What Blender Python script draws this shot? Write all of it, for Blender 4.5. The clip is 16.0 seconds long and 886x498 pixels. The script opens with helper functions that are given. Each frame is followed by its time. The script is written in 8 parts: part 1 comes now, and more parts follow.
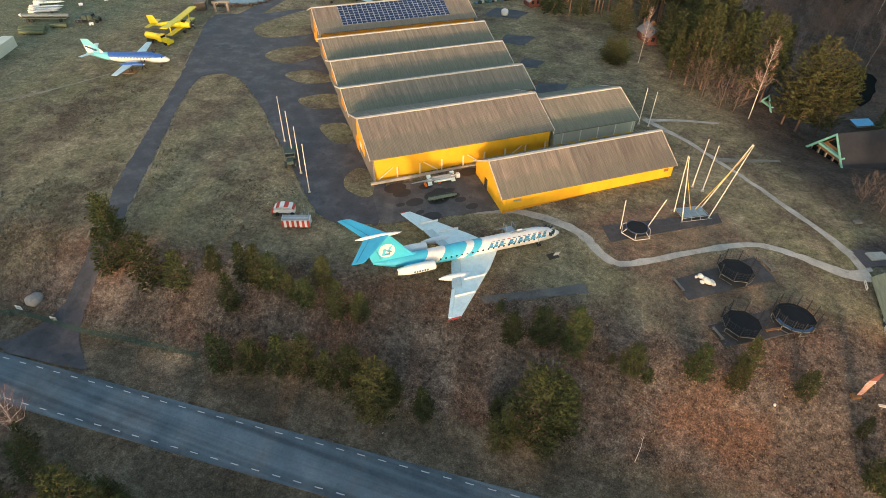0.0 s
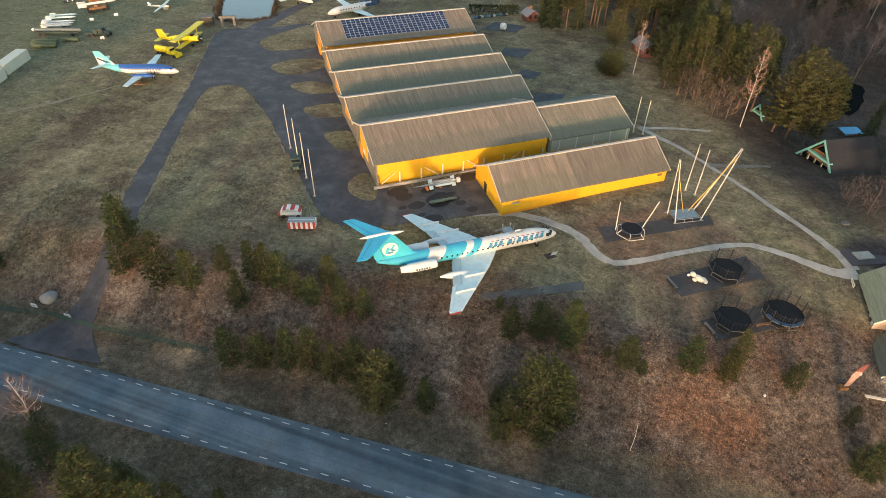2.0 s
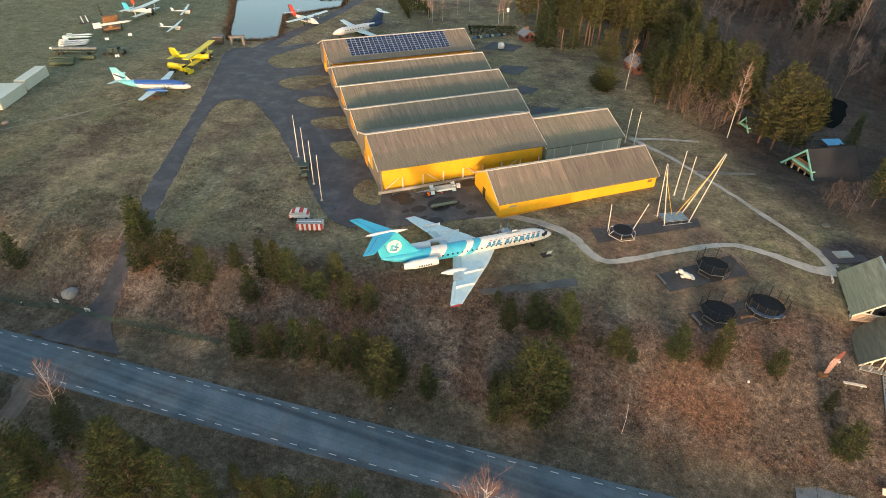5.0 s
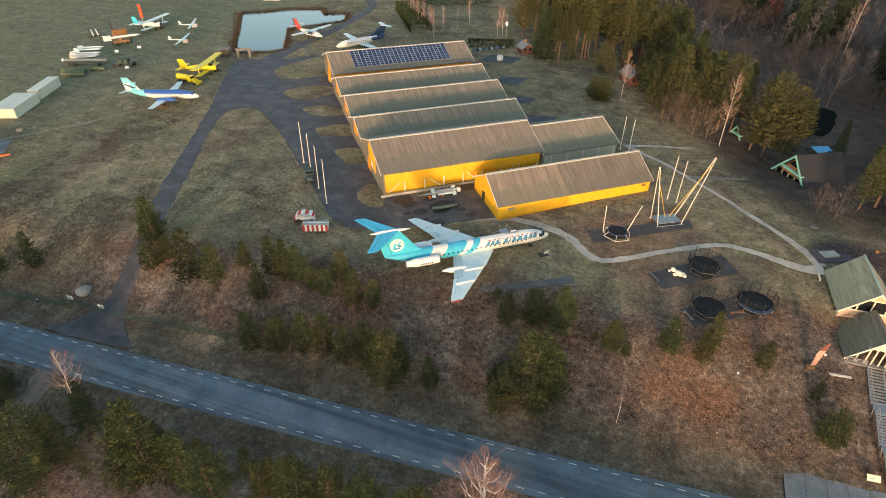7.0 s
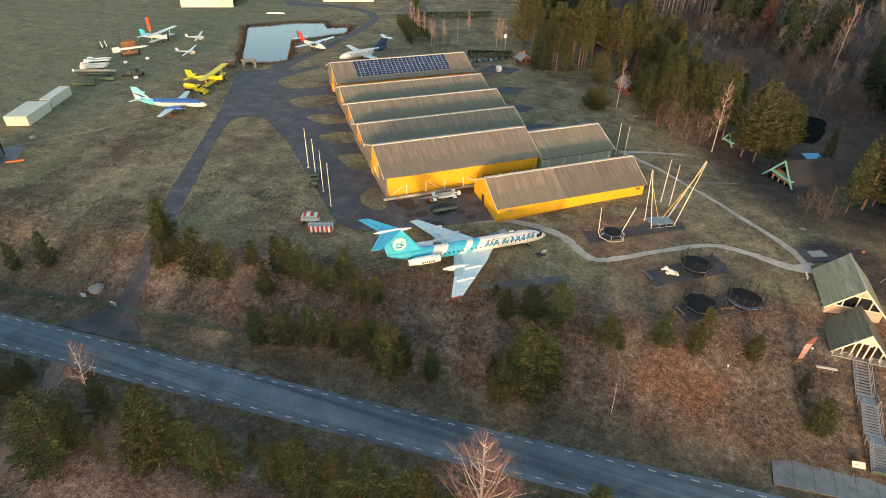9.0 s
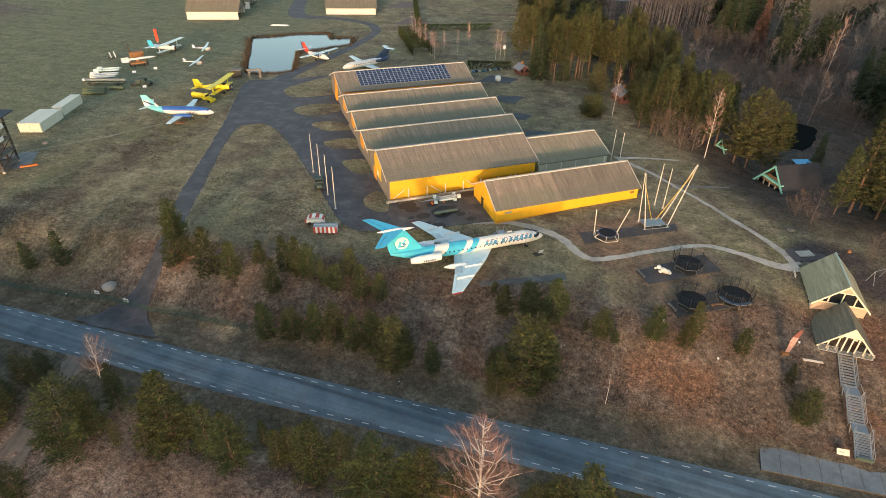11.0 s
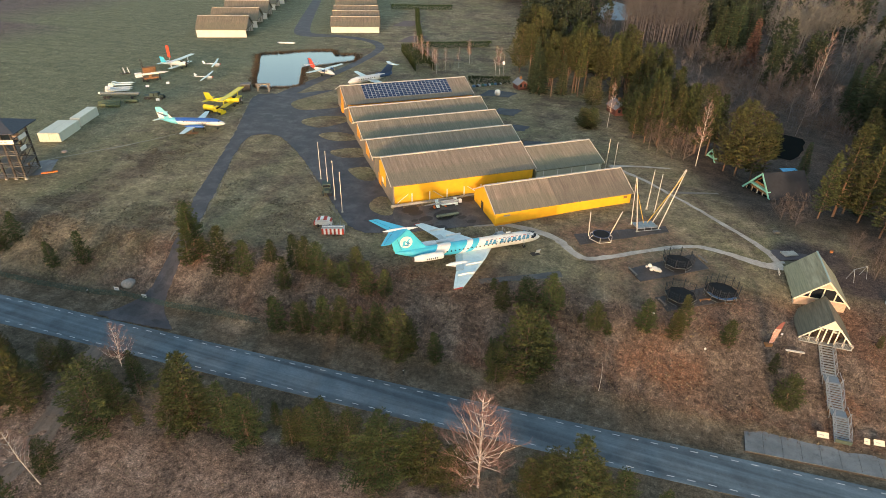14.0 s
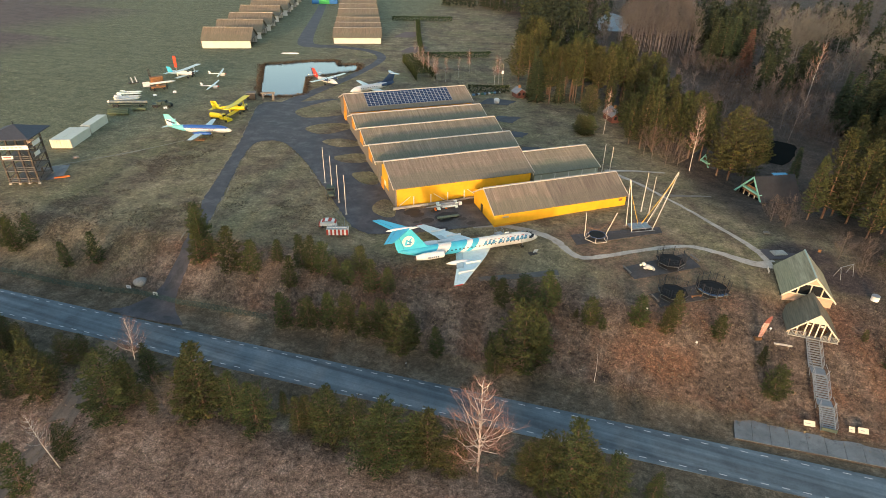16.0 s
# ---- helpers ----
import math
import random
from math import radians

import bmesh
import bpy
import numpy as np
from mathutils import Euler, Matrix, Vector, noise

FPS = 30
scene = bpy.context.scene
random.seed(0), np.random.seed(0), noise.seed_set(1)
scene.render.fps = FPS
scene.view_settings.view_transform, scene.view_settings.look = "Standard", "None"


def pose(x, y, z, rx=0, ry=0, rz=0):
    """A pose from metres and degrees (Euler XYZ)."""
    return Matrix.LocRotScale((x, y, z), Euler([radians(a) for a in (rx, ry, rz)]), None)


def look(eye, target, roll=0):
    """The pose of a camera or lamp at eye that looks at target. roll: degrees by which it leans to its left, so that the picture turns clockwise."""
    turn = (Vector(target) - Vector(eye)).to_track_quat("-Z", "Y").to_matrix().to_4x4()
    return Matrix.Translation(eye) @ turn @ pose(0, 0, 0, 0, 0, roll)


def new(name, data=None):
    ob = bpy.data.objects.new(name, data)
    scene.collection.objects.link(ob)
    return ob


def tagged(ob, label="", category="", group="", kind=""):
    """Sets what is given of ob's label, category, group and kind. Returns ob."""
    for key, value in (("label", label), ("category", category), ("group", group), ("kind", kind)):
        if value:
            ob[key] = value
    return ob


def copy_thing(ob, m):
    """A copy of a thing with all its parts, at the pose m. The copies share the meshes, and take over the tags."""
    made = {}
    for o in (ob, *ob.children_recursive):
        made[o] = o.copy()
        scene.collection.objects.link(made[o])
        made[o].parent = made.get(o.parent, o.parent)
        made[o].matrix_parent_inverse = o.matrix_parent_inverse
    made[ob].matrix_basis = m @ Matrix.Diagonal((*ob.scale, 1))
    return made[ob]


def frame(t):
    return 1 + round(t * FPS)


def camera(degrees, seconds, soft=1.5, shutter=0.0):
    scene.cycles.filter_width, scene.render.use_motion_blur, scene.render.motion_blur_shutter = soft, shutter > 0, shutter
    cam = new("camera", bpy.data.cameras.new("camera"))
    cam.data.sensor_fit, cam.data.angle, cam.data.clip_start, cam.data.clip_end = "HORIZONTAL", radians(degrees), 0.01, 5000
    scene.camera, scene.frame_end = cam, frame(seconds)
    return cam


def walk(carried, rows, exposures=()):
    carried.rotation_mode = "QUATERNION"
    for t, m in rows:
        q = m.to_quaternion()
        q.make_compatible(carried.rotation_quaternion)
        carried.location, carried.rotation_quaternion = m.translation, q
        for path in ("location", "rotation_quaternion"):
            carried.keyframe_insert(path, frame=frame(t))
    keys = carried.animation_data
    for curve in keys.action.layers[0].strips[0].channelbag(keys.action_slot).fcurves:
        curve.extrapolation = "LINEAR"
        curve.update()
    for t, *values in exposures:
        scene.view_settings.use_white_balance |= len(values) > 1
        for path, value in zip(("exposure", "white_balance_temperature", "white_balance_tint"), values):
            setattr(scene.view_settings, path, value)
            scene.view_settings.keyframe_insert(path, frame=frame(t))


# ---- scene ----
cam = camera(75.0, 16.0, soft=0.7)
PATH = [
    (0, (0.044, -0.118, 62.001), (-0.42, 1.328, 60.7), 1.3),
    (0.5, (0.328, -1.112, 62.026), (-0.138, 0.343, 60.736), 1.2),
    (1, (0.613, -2.142, 62.066), (0.145, -0.679, 60.786), 1.2),
    (1.5, (0.909, -3.193, 62.085), (0.437, -1.721, 60.815), 1.2),
    (2, (1.243, -4.238, 62.082), (0.767, -2.759, 60.824), 1.2),
    (2.5, (1.547, -5.34, 62.118), (1.069, -3.852, 60.871), 1.2),
    (3, (1.872, -6.396, 62.144), (1.391, -4.901, 60.906), 1.2),
    (3.5, (2.18, -7.466, 62.159), (1.697, -5.962, 60.931), 1.2),
    (4, (2.507, -8.537, 62.147), (2.021, -7.026, 60.93), 1.2),
    (6.5, (4.115, -14.036, 62.115), (3.617, -12.489, 60.95), 1.2),
    (7, (4.452, -15.178, 62.125), (3.951, -13.624, 60.97), 1.2),
    (7.5, (4.747, -16.29, 62.133), (4.244, -14.73, 60.987), 1.2),
    (8, (5.05, -17.343, 62.136), (4.546, -15.776, 61.0), 1.2),
    (8.5, (5.402, -18.438, 62.174), (4.895, -16.865, 61.048), 1.2),
    (9, (5.719, -19.532, 62.19), (5.21, -17.954, 61.073), 1.2),
    (11.5, (7.401, -25.133, 62.453), (6.881, -23.528, 61.379), 1.2),
    (12, (7.718, -26.269, 62.435), (7.195, -24.659, 61.37), 1.2),
    (12.5, (8.028, -27.431, 62.431), (7.504, -25.816, 61.374), 1.2),
    (13, (8.391, -28.557, 62.424), (7.864, -26.936, 61.377), 1.2),
    (13.5, (8.754, -29.653, 62.438), (8.225, -28.028, 61.399), 1.2),
    (14, (9.098, -30.818, 62.457), (8.567, -29.188, 61.427), 1.2),
    (14.5, (9.426, -31.993, 62.478), (8.894, -30.359, 61.456), 1.2),
    (15, (9.781, -33.113, 62.493), (9.247, -31.473, 61.479), 1.2),
    (15.5, (10.163, -34.264, 62.519), (9.626, -32.621, 61.514), 1.2),
    (16, (10.535, -35.406, 62.536), (9.996, -33.758, 61.538), 1.1),
]
walk(cam, [(t, look(eye, target, roll)) for t, eye, target, roll in PATH])

# ---- world, sun, exposure ----
SUN_AZ = radians(172.0)
SUN_EL = radians(5.4)
world = bpy.data.worlds.new("evening_sky")
scene.world = world
world.use_nodes = True
wn = world.node_tree.nodes
sky = wn.new("ShaderNodeTexSky")
sky.sky_type = "NISHITA"
sky.sun_disc = False
sky.sun_elevation = SUN_EL
sky.sun_rotation = SUN_AZ
sky.air_density = 1.0
sky.dust_density = 1.3
sky.ozone_density = 1.0
wn["Background"].inputs["Strength"].default_value = 0.15
world.node_tree.links.new(sky.outputs[0], wn["Background"].inputs["Color"])
sun_data = bpy.data.lights.new("sun", "SUN")
sun_data.energy = 0.95
sun_data.angle = radians(2.5)
sun_data.color = (1.0, 0.66, 0.44)
sun = new("sun", sun_data)
sun.matrix_world = look((15.7, -98.8, 9.45), (0, 0, 0))
scene.view_settings.exposure = 1.95

# ---- terrain in numbers ----
SITE_ANGLE = radians(38.0)
SITE = Matrix.Translation((-15.04, 81.98, 0)) @ Matrix.Rotation(SITE_ANGLE, 4, "Z")
POND = [(-159.2, 204.5), (-145.4, 182.5), (-134.9, 165.2), (-128.5, 157.0), (-118.7, 160.3), (-114.9, 165.6), (-122.9, 180.7), (-127.9, 189.9),
        (-122.0, 197.2), (-117.8, 202.9), (-112.9, 210.0), (-118.0, 221.8), (-126.4, 217.0), (-132.1, 224.9), (-144.1, 218.5), (-151.3, 210.7)]


def smooth(a, b, x):
    t = min(1.0, max(0.0, (x - a) / (b - a)))
    return t * t * (3 - 2 * t)


def inside(poly, x, y):
    hit = False
    j = len(poly) - 1
    for i in range(len(poly)):
        (xi, yi), (xj, yj) = poly[i], poly[j]
        if (yi > y) != (yj > y) and x < (xj - xi) * (y - yi) / (yj - yi) + xi:
            hit = not hit
        j = i
    return hit


def road_offset(x, y):
    return (y - 32.9 - 0.0625 * x) / 1.00195


def road_z(x):
    return -7.4 - 0.0235 * (min(260, max(-300, x)) + 20)


def height(x, y):
    u = road_offset(x, y)
    zr = road_z(x)
    if u < 0:
        return zr - 0.12 * smooth(4.0, 6.0, -u) + 1.5 * smooth(7, 19, -u)
    w = smooth(-70, -35, x)
    plat = (1 - w) * 0.3 + w * (-1.3 + 1.9 * smooth(60, 98, y))
    plat -= 4.2 * smooth(20, 50, x) * smooth(108, 138, y) + 4 * smooth(60, 100, x) * smooth(120, 170, y)
    top = 25 + 5 * smooth(-75, -20, x) + 8 * smooth(22, 42, x)
    z = zr - 0.14 * smooth(4.0, 6.0, u) * (1 - smooth(6, 9, u))
    z += (plat - z) * smooth(8, top, u)
    # cut beside the entrance porch
    for px in (43.6, 53.4):
        z -= 1.5 * math.exp(-((x - px) / 2.6) ** 2 - ((y - 70.5) / 4.0) ** 2)
    return z


def ground_z(x, y):
    z = height(x, y)
    if -161 < x < -108 and 150 < y < 226 and inside(POND, x, y):
        z -= 0.9
    return z


# ---- materials ----
def ramp_nodes(nt, fac, stops):
    r = nt.nodes.new("ShaderNodeValToRGB")
    while len(r.color_ramp.elements) < len(stops):
        r.color_ramp.elements.new(0.5)
    for e, (p, c) in zip(r.color_ramp.elements, stops):
        e.position = p
        e.color = (*c, 1)
    nt.links.new(fac, r.inputs[0])
    return r.outputs[0]


def noise_node(nt, coords, scale, detail=4.0, rough=0.6):
    n = nt.nodes.new("ShaderNodeTexNoise")
    n.inputs["Scale"].default_value = scale
    n.inputs["Detail"].default_value = detail
    n.inputs["Roughness"].default_value = rough
    nt.links.new(coords, n.inputs["Vector"])
    return n.outputs["Fac"]


def mix_nodes(nt, fac, a, b, mode="MIX"):
    m = nt.nodes.new("ShaderNodeMix")
    m.data_type = "RGBA"
    m.blend_type = mode
    for sock, v in ((m.inputs[0], fac), (m.inputs[6], a), (m.inputs[7], b)):
        if isinstance(v, (int, float)):
            sock.default_value = v
        elif isinstance(v, tuple):
            sock.default_value = (*v, 1)
        else:
            nt.links.new(v, sock)
    return m.outputs[2]


def math_node(nt, op, a, b=0.0, c=0.0):
    m = nt.nodes.new("ShaderNodeMath")
    m.operation = op
    for sock, v in zip(m.inputs, (a, b, c)):
        if isinstance(v, (int, float)):
            sock.default_value = v
        else:
            nt.links.new(v, sock)
    return m.outputs[0]


def fresh(name, rough=0.8, metal=0.0):
    mat = bpy.data.materials.new(name)
    mat.use_nodes = True
    b = mat.node_tree.nodes["Principled BSDF"]
    b.inputs["Roughness"].default_value = rough
    b.inputs["Metallic"].default_value = metal
    return mat, mat.node_tree, b


def bump_to(nt, b, fac, strength, dist):
    bm = nt.nodes.new("ShaderNodeBump")
    bm.inputs["Strength"].default_value = strength
    bm.inputs["Distance"].default_value = dist
    nt.links.new(fac, bm.inputs["Height"])
    nt.links.new(bm.outputs[0], b.inputs["Normal"])


def surface(name, color, vary=0.25, scale=2.0, rough=0.75, metal=0.0, dirt=None, dirt_amount=0.35, fine=40.0, bump=0.15):
    """Paint, metal, timber and the like: a base colour with two scales of variation and dirt."""
    mat, nt, b = fresh(name, rough, metal)
    co = nt.nodes.new("ShaderNodeTexCoord").outputs["Object"]
    n1 = noise_node(nt, co, scale, 5.0)
    n2 = noise_node(nt, co, fine, 3.0)
    dark = tuple(c * (1 - vary) for c in color)
    light = tuple(min(1.0, c * (1 + vary * 0.5)) for c in color)
    base = ramp_nodes(nt, n1, [(0.3, dark), (0.55, color), (0.75, light)])
    dirt = dirt or tuple(c * 0.45 for c in color)
    spots = ramp_nodes(nt, n2, [(0.52, (0, 0, 0)), (0.75, (dirt_amount,) * 3)])
    nt.links.new(mix_nodes(nt, spots, base, dirt), b.inputs["Base Color"])
    bump_to(nt, b, n2, bump, 0.02)
    return mat


def leafy(name, dark, light, rough=0.85, island=0.3):
    """Needles and leaves: clumps of lighter and darker growth, a little different from tree to tree."""
    mat, nt, b = fresh(name, rough)
    geo = nt.nodes.new("ShaderNodeNewGeometry")
    info = nt.nodes.new("ShaderNodeObjectInfo")
    co = nt.nodes.new("ShaderNodeTexCoord").outputs["Object"]
    n = noise_node(nt, co, 0.8, 3.0)
    f = math_node(nt, "ADD", math_node(nt, "MULTIPLY", geo.outputs["Random Per Island"], island), math_node(nt, "MULTIPLY", n, 0.95 - island))
    col = ramp_nodes(nt, f, [(0.25, dark), (0.8, light)])
    hue = nt.nodes.new("ShaderNodeHueSaturation")
    odd = math_node(nt, "FRACT", math_node(nt, "MULTIPLY", info.outputs["Random"], 7.31))
    nt.links.new(math_node(nt, "MULTIPLY_ADD", odd, 0.06, 0.465), hue.inputs["Hue"])
    nt.links.new(math_node(nt, "MULTIPLY_ADD", info.outputs["Random"], 0.45, 0.8), hue.inputs["Value"])
    nt.links.new(col, hue.inputs["Color"])
    nt.links.new(hue.outputs[0], b.inputs["Base Color"])
    b.inputs["Specular IOR Level"].default_value = 0.2
    return mat


def ground_material():
    mat, nt, b = fresh("meadow_and_brush", 0.95)
    co = nt.nodes.new("ShaderNodeNewGeometry").outputs["Position"]
    big = noise_node(nt, co, 0.035, 5.0, 0.6)
    mid = noise_node(nt, co, 0.22, 6.0, 0.68)
    tuft = noise_node(nt, co, 1.3, 6.0, 0.75)
    fine = noise_node(nt, co, 5.0, 4.0, 0.75)

    def zone(name):
        a = nt.nodes.new("ShaderNodeAttribute")
        a.attribute_name = name
        return a.outputs["Fac"]

    grass = ramp_nodes(nt, mid, [(0.3, (0.15, 0.12, 0.075)), (0.46, (0.245, 0.2, 0.122)), (0.6, (0.315, 0.26, 0.16)), (0.75, (0.43, 0.355, 0.23))])
    green = ramp_nodes(nt, big, [(0.42, (0, 0, 0)), (0.62, (0.6, 0.6, 0.6))])
    grass = mix_nodes(nt, green, grass, (0.175, 0.172, 0.085))
    worn = ramp_nodes(nt, noise_node(nt, co, 0.075, 7.0, 0.72), [(0.47, (0, 0, 0)), (0.6, (0.85, 0.85, 0.85))])
    grass = mix_nodes(nt, worn, grass, (0.145, 0.108, 0.077))
    pale = ramp_nodes(nt, noise_node(nt, co, 0.14, 6.0, 0.65), [(0.54, (0, 0, 0)), (0.66, (0.7, 0.7, 0.7))])
    grass = mix_nodes(nt, pale, grass, (0.38, 0.305, 0.195))
    brush = ramp_nodes(nt, mid, [(0.3, (0.066, 0.051, 0.042)), (0.44, (0.12, 0.092, 0.073)), (0.57, (0.186, 0.143, 0.112)), (0.72, (0.29, 0.235, 0.188))])
    # rusty growth, part of it the low sun's red put into the colour
    rust = ramp_nodes(nt, noise_node(nt, co, 0.06, 5.0, 0.6), [(0.48, (0, 0, 0)), (0.6, (0.75, 0.75, 0.75))])
    brush = mix_nodes(nt, rust, brush, (0.19, 0.102, 0.064))
    field = ramp_nodes(nt, mid, [(0.3, (0.138, 0.14, 0.083)), (0.5, (0.187, 0.188, 0.114)), (0.75, (0.255, 0.246, 0.153))])
    plough = ramp_nodes(nt, mid, [(0.3, (0.13, 0.1, 0.088)), (0.7, (0.2, 0.158, 0.14))])
    verge = ramp_nodes(nt, mid, [(0.3, (0.082, 0.066, 0.046)), (0.5, (0.135, 0.109, 0.076)), (0.7, (0.225, 0.184, 0.134))])
    forest = ramp_nodes(nt, mid, [(0.3, (0.055, 0.043, 0.034)), (0.7, (0.125, 0.094, 0.074))])
    c = mix_nodes(nt, zone("brush"), grass, brush)
    litter = ramp_nodes(nt, mid, [(0.3, (0.17, 0.115, 0.084)), (0.5, (0.285, 0.192, 0.142)), (0.72, (0.46, 0.335, 0.26))])
    c = mix_nodes(nt, zone("litter"), c, litter)
    c = mix_nodes(nt, zone("verge"), c, verge)
    c = mix_nodes(nt, zone("field"), c, field)
    c = mix_nodes(nt, zone("plough"), c, plough)
    c = mix_nodes(nt, zone("forest"), c, forest)
    # mown rows and drifts across the open meadow
    mp = nt.nodes.new("ShaderNodeMapping")
    mp.inputs["Rotation"].default_value = (0, 0, radians(-68))
    mp.inputs["Scale"].default_value = (0.05, 0.4, 1.0)
    nt.links.new(co, mp.inputs["Vector"])
    rows = ramp_nodes(nt, noise_node(nt, mp.outputs[0], 1.0, 4.0, 0.6), [(0.3, (0.86, 0.855, 0.85)), (0.5, (1, 1, 1)), (0.7, (1.14, 1.13, 1.12))])
    calm = math_node(nt, "SUBTRACT", 1.0, zone("brush"))
    c = mix_nodes(nt, calm, c, mix_nodes(nt, 1.0, c, rows, "MULTIPLY"))
    bare = zone("bare")
    earth = ramp_nodes(nt, mid, [(0.3, (0.13, 0.085, 0.062)), (0.55, (0.25, 0.15, 0.1)), (0.75, (0.33, 0.215, 0.15))])
    c = mix_nodes(nt, math_node(nt, "MULTIPLY", bare, ramp_nodes(nt, tuft, [(0.35, (0.2, 0.2, 0.2)), (0.55, (1, 1, 1))])), c, earth)
    c = mix_nodes(nt, zone("soil"), c, (0.085, 0.066, 0.06))
    t1 = ramp_nodes(nt, tuft, [(0.32, (0.3, 0.3, 0.3)), (0.45, (0.8, 0.8, 0.8)), (0.55, (1.15, 1.15, 1.15)), (0.7, (1.9, 1.86, 1.8))])
    t2 = ramp_nodes(nt, fine, [(0.32, (0.34, 0.34, 0.34)), (0.5, (0.9, 0.9, 0.9)), (0.58, (1.25, 1.24, 1.22)), (0.68, (2.0, 1.92, 1.85))])
    strong = math_node(nt, "MULTIPLY_ADD", zone("brush"), 0.3, 0.7)
    c = mix_nodes(nt, strong, c, mix_nodes(nt, 1.0, c, t1, "MULTIPLY"))
    c = mix_nodes(nt, strong, c, mix_nodes(nt, 1.0, c, t2, "MULTIPLY"))
    nt.links.new(c, b.inputs["Base Color"])
    b.inputs["Specular IOR Level"].default_value = 0.15
    bump_to(nt, b, math_node(nt, "ADD", tuft, math_node(nt, "MULTIPLY", fine, 0.5)), 0.9, 0.35)
    return mat


def asphalt_material(name, base, patch, streaks=False, blots=0.55):
    mat, nt, b = fresh(name, 0.8)
    co = nt.nodes.new("ShaderNodeNewGeometry").outputs["Position"]
    n1 = noise_node(nt, co, 0.25, 6.0, 0.65)
    n2 = noise_node(nt, co, 2.5, 5.0, 0.7)
    n3 = noise_node(nt, co, 18.0, 2.0)
    c = ramp_nodes(nt, n1, [(0.32, tuple(v * 0.72 for v in base)), (0.5, base), (0.68, patch)])
    c = mix_nodes(nt, ramp_nodes(nt, n2, [(0.5, (0, 0, 0)), (0.75, (0.5, 0.5, 0.5))]), c, tuple(v * 0.6 for v in base))
    c = mix_nodes(nt, 1.0, c, ramp_nodes(nt, n3, [(0.3, (0.8, 0.8, 0.8)), (0.7, (1.2, 1.2, 1.2))]), "MULTIPLY")
    n5 = noise_node(nt, co, 0.6, 7.0, 0.75)
    c = mix_nodes(nt, ramp_nodes(nt, n5, [(0.56, (0, 0, 0)), (0.64, (blots, blots, blots))]), c, tuple(v * 0.45 for v in base))
    if streaks:
        mp = nt.nodes.new("ShaderNodeMapping")
        mp.inputs["Rotation"].default_value = (0, 0, -math.atan(0.0625))
        mp.inputs["Scale"].default_value = (0.008, 1.0, 1.0)
        nt.links.new(co, mp.inputs["Vector"])
        n4 = noise_node(nt, mp.outputs[0], 0.85, 2.0, 0.5)
        c = mix_nodes(nt, 1.0, c, ramp_nodes(nt, n4, [(0.36, (0.7, 0.71, 0.72)), (0.5, (1.0, 1.0, 1.0)), (0.64, (1.42, 1.4, 1.38))]), "MULTIPLY")
    nt.links.new(c, b.inputs["Base Color"])
    nt.links.new(math_node(nt, "MULTIPLY_ADD", n2, 0.3, 0.6), b.inputs["Roughness"])
    bump_to(nt, b, n3, 0.3, 0.02)
    return mat


def roof_material(name, upper, eave_tone, weather):
    """Weathered ribbed sheets: ribs along the slope, grey-brown with pale streaks and a second tone towards the eaves.
    """
    mat, nt, b = fresh(name, 0.9)
    co = nt.nodes.new("ShaderNodeTexCoord").outputs["Object"]
    st = nt.nodes.new("ShaderNodeMapping")
    st.inputs["Scale"].default_value = (1.0, 0.06, 0.06)
    nt.links.new(co, st.inputs["Vector"])
    streak = noise_node(nt, st.outputs[0], 1.6, 5.0, 0.7)
    streak2 = noise_node(nt, st.outputs[0], 6.0, 3.0, 0.6)
    blot = noise_node(nt, co, 0.12, 5.0, 0.6)
    c = ramp_nodes(nt, streak, [(0.3, tuple(v * 0.72 for v in upper)), (0.5, upper), (0.72, weather)])
    gz = nt.nodes.new("ShaderNodeSeparateXYZ")
    nt.links.new(nt.nodes["Texture Coordinate"].outputs["Generated"], gz.inputs[0])
    low = math_node(nt, "ADD", math_node(nt, "ADD", gz.outputs[2], math_node(nt, "MULTIPLY", blot, 0.5)), math_node(nt, "MULTIPLY", streak, 0.25))
    c = mix_nodes(nt, ramp_nodes(nt, math_node(nt, "MULTIPLY", low, 0.6), [(0.48, (0.8, 0.8, 0.8)), (0.57, (0.04, 0.04, 0.04))]), c, eave_tone)
    c = mix_nodes(nt, 1.0, c, ramp_nodes(nt, streak2, [(0.3, (0.78, 0.78, 0.78)), (0.7, (1.18, 1.18, 1.18))]), "MULTIPLY")
    w = nt.nodes.new("ShaderNodeTexWave")
    w.inputs["Scale"].default_value = 1.3
    nt.links.new(co, w.inputs["Vector"])
    nt.links.new(c, b.inputs["Base Color"])
    b.inputs["Specular IOR Level"].default_value = 0.25
    bump_to(nt, b, w.outputs["Fac"], 0.4, 0.05)
    return mat


GROUND = ground_material()
ROAD = asphalt_material("road_asphalt", (0.104, 0.134, 0.154), (0.126, 0.162, 0.184), True, 0.12)
DRIVE = asphalt_material("old_drive_asphalt", (0.067, 0.062, 0.067), (0.116, 0.107, 0.111))
APRON = asphalt_material("dark_wet_slab", (0.085, 0.08, 0.078), (0.15, 0.135, 0.125))
GRAVEL = asphalt_material("pale_gravel", (0.42, 0.375, 0.315), (0.52, 0.47, 0.4))
RUBBER = asphalt_material("dark_rubber_mat", (0.062, 0.053, 0.05), (0.1, 0.087, 0.08))
PARKING = asphalt_material("parking_slab", (0.19, 0.2, 0.2), (0.24, 0.248, 0.245))
MARK = surface("road_paint", (0.62, 0.63, 0.62), 0.2, 2.0)
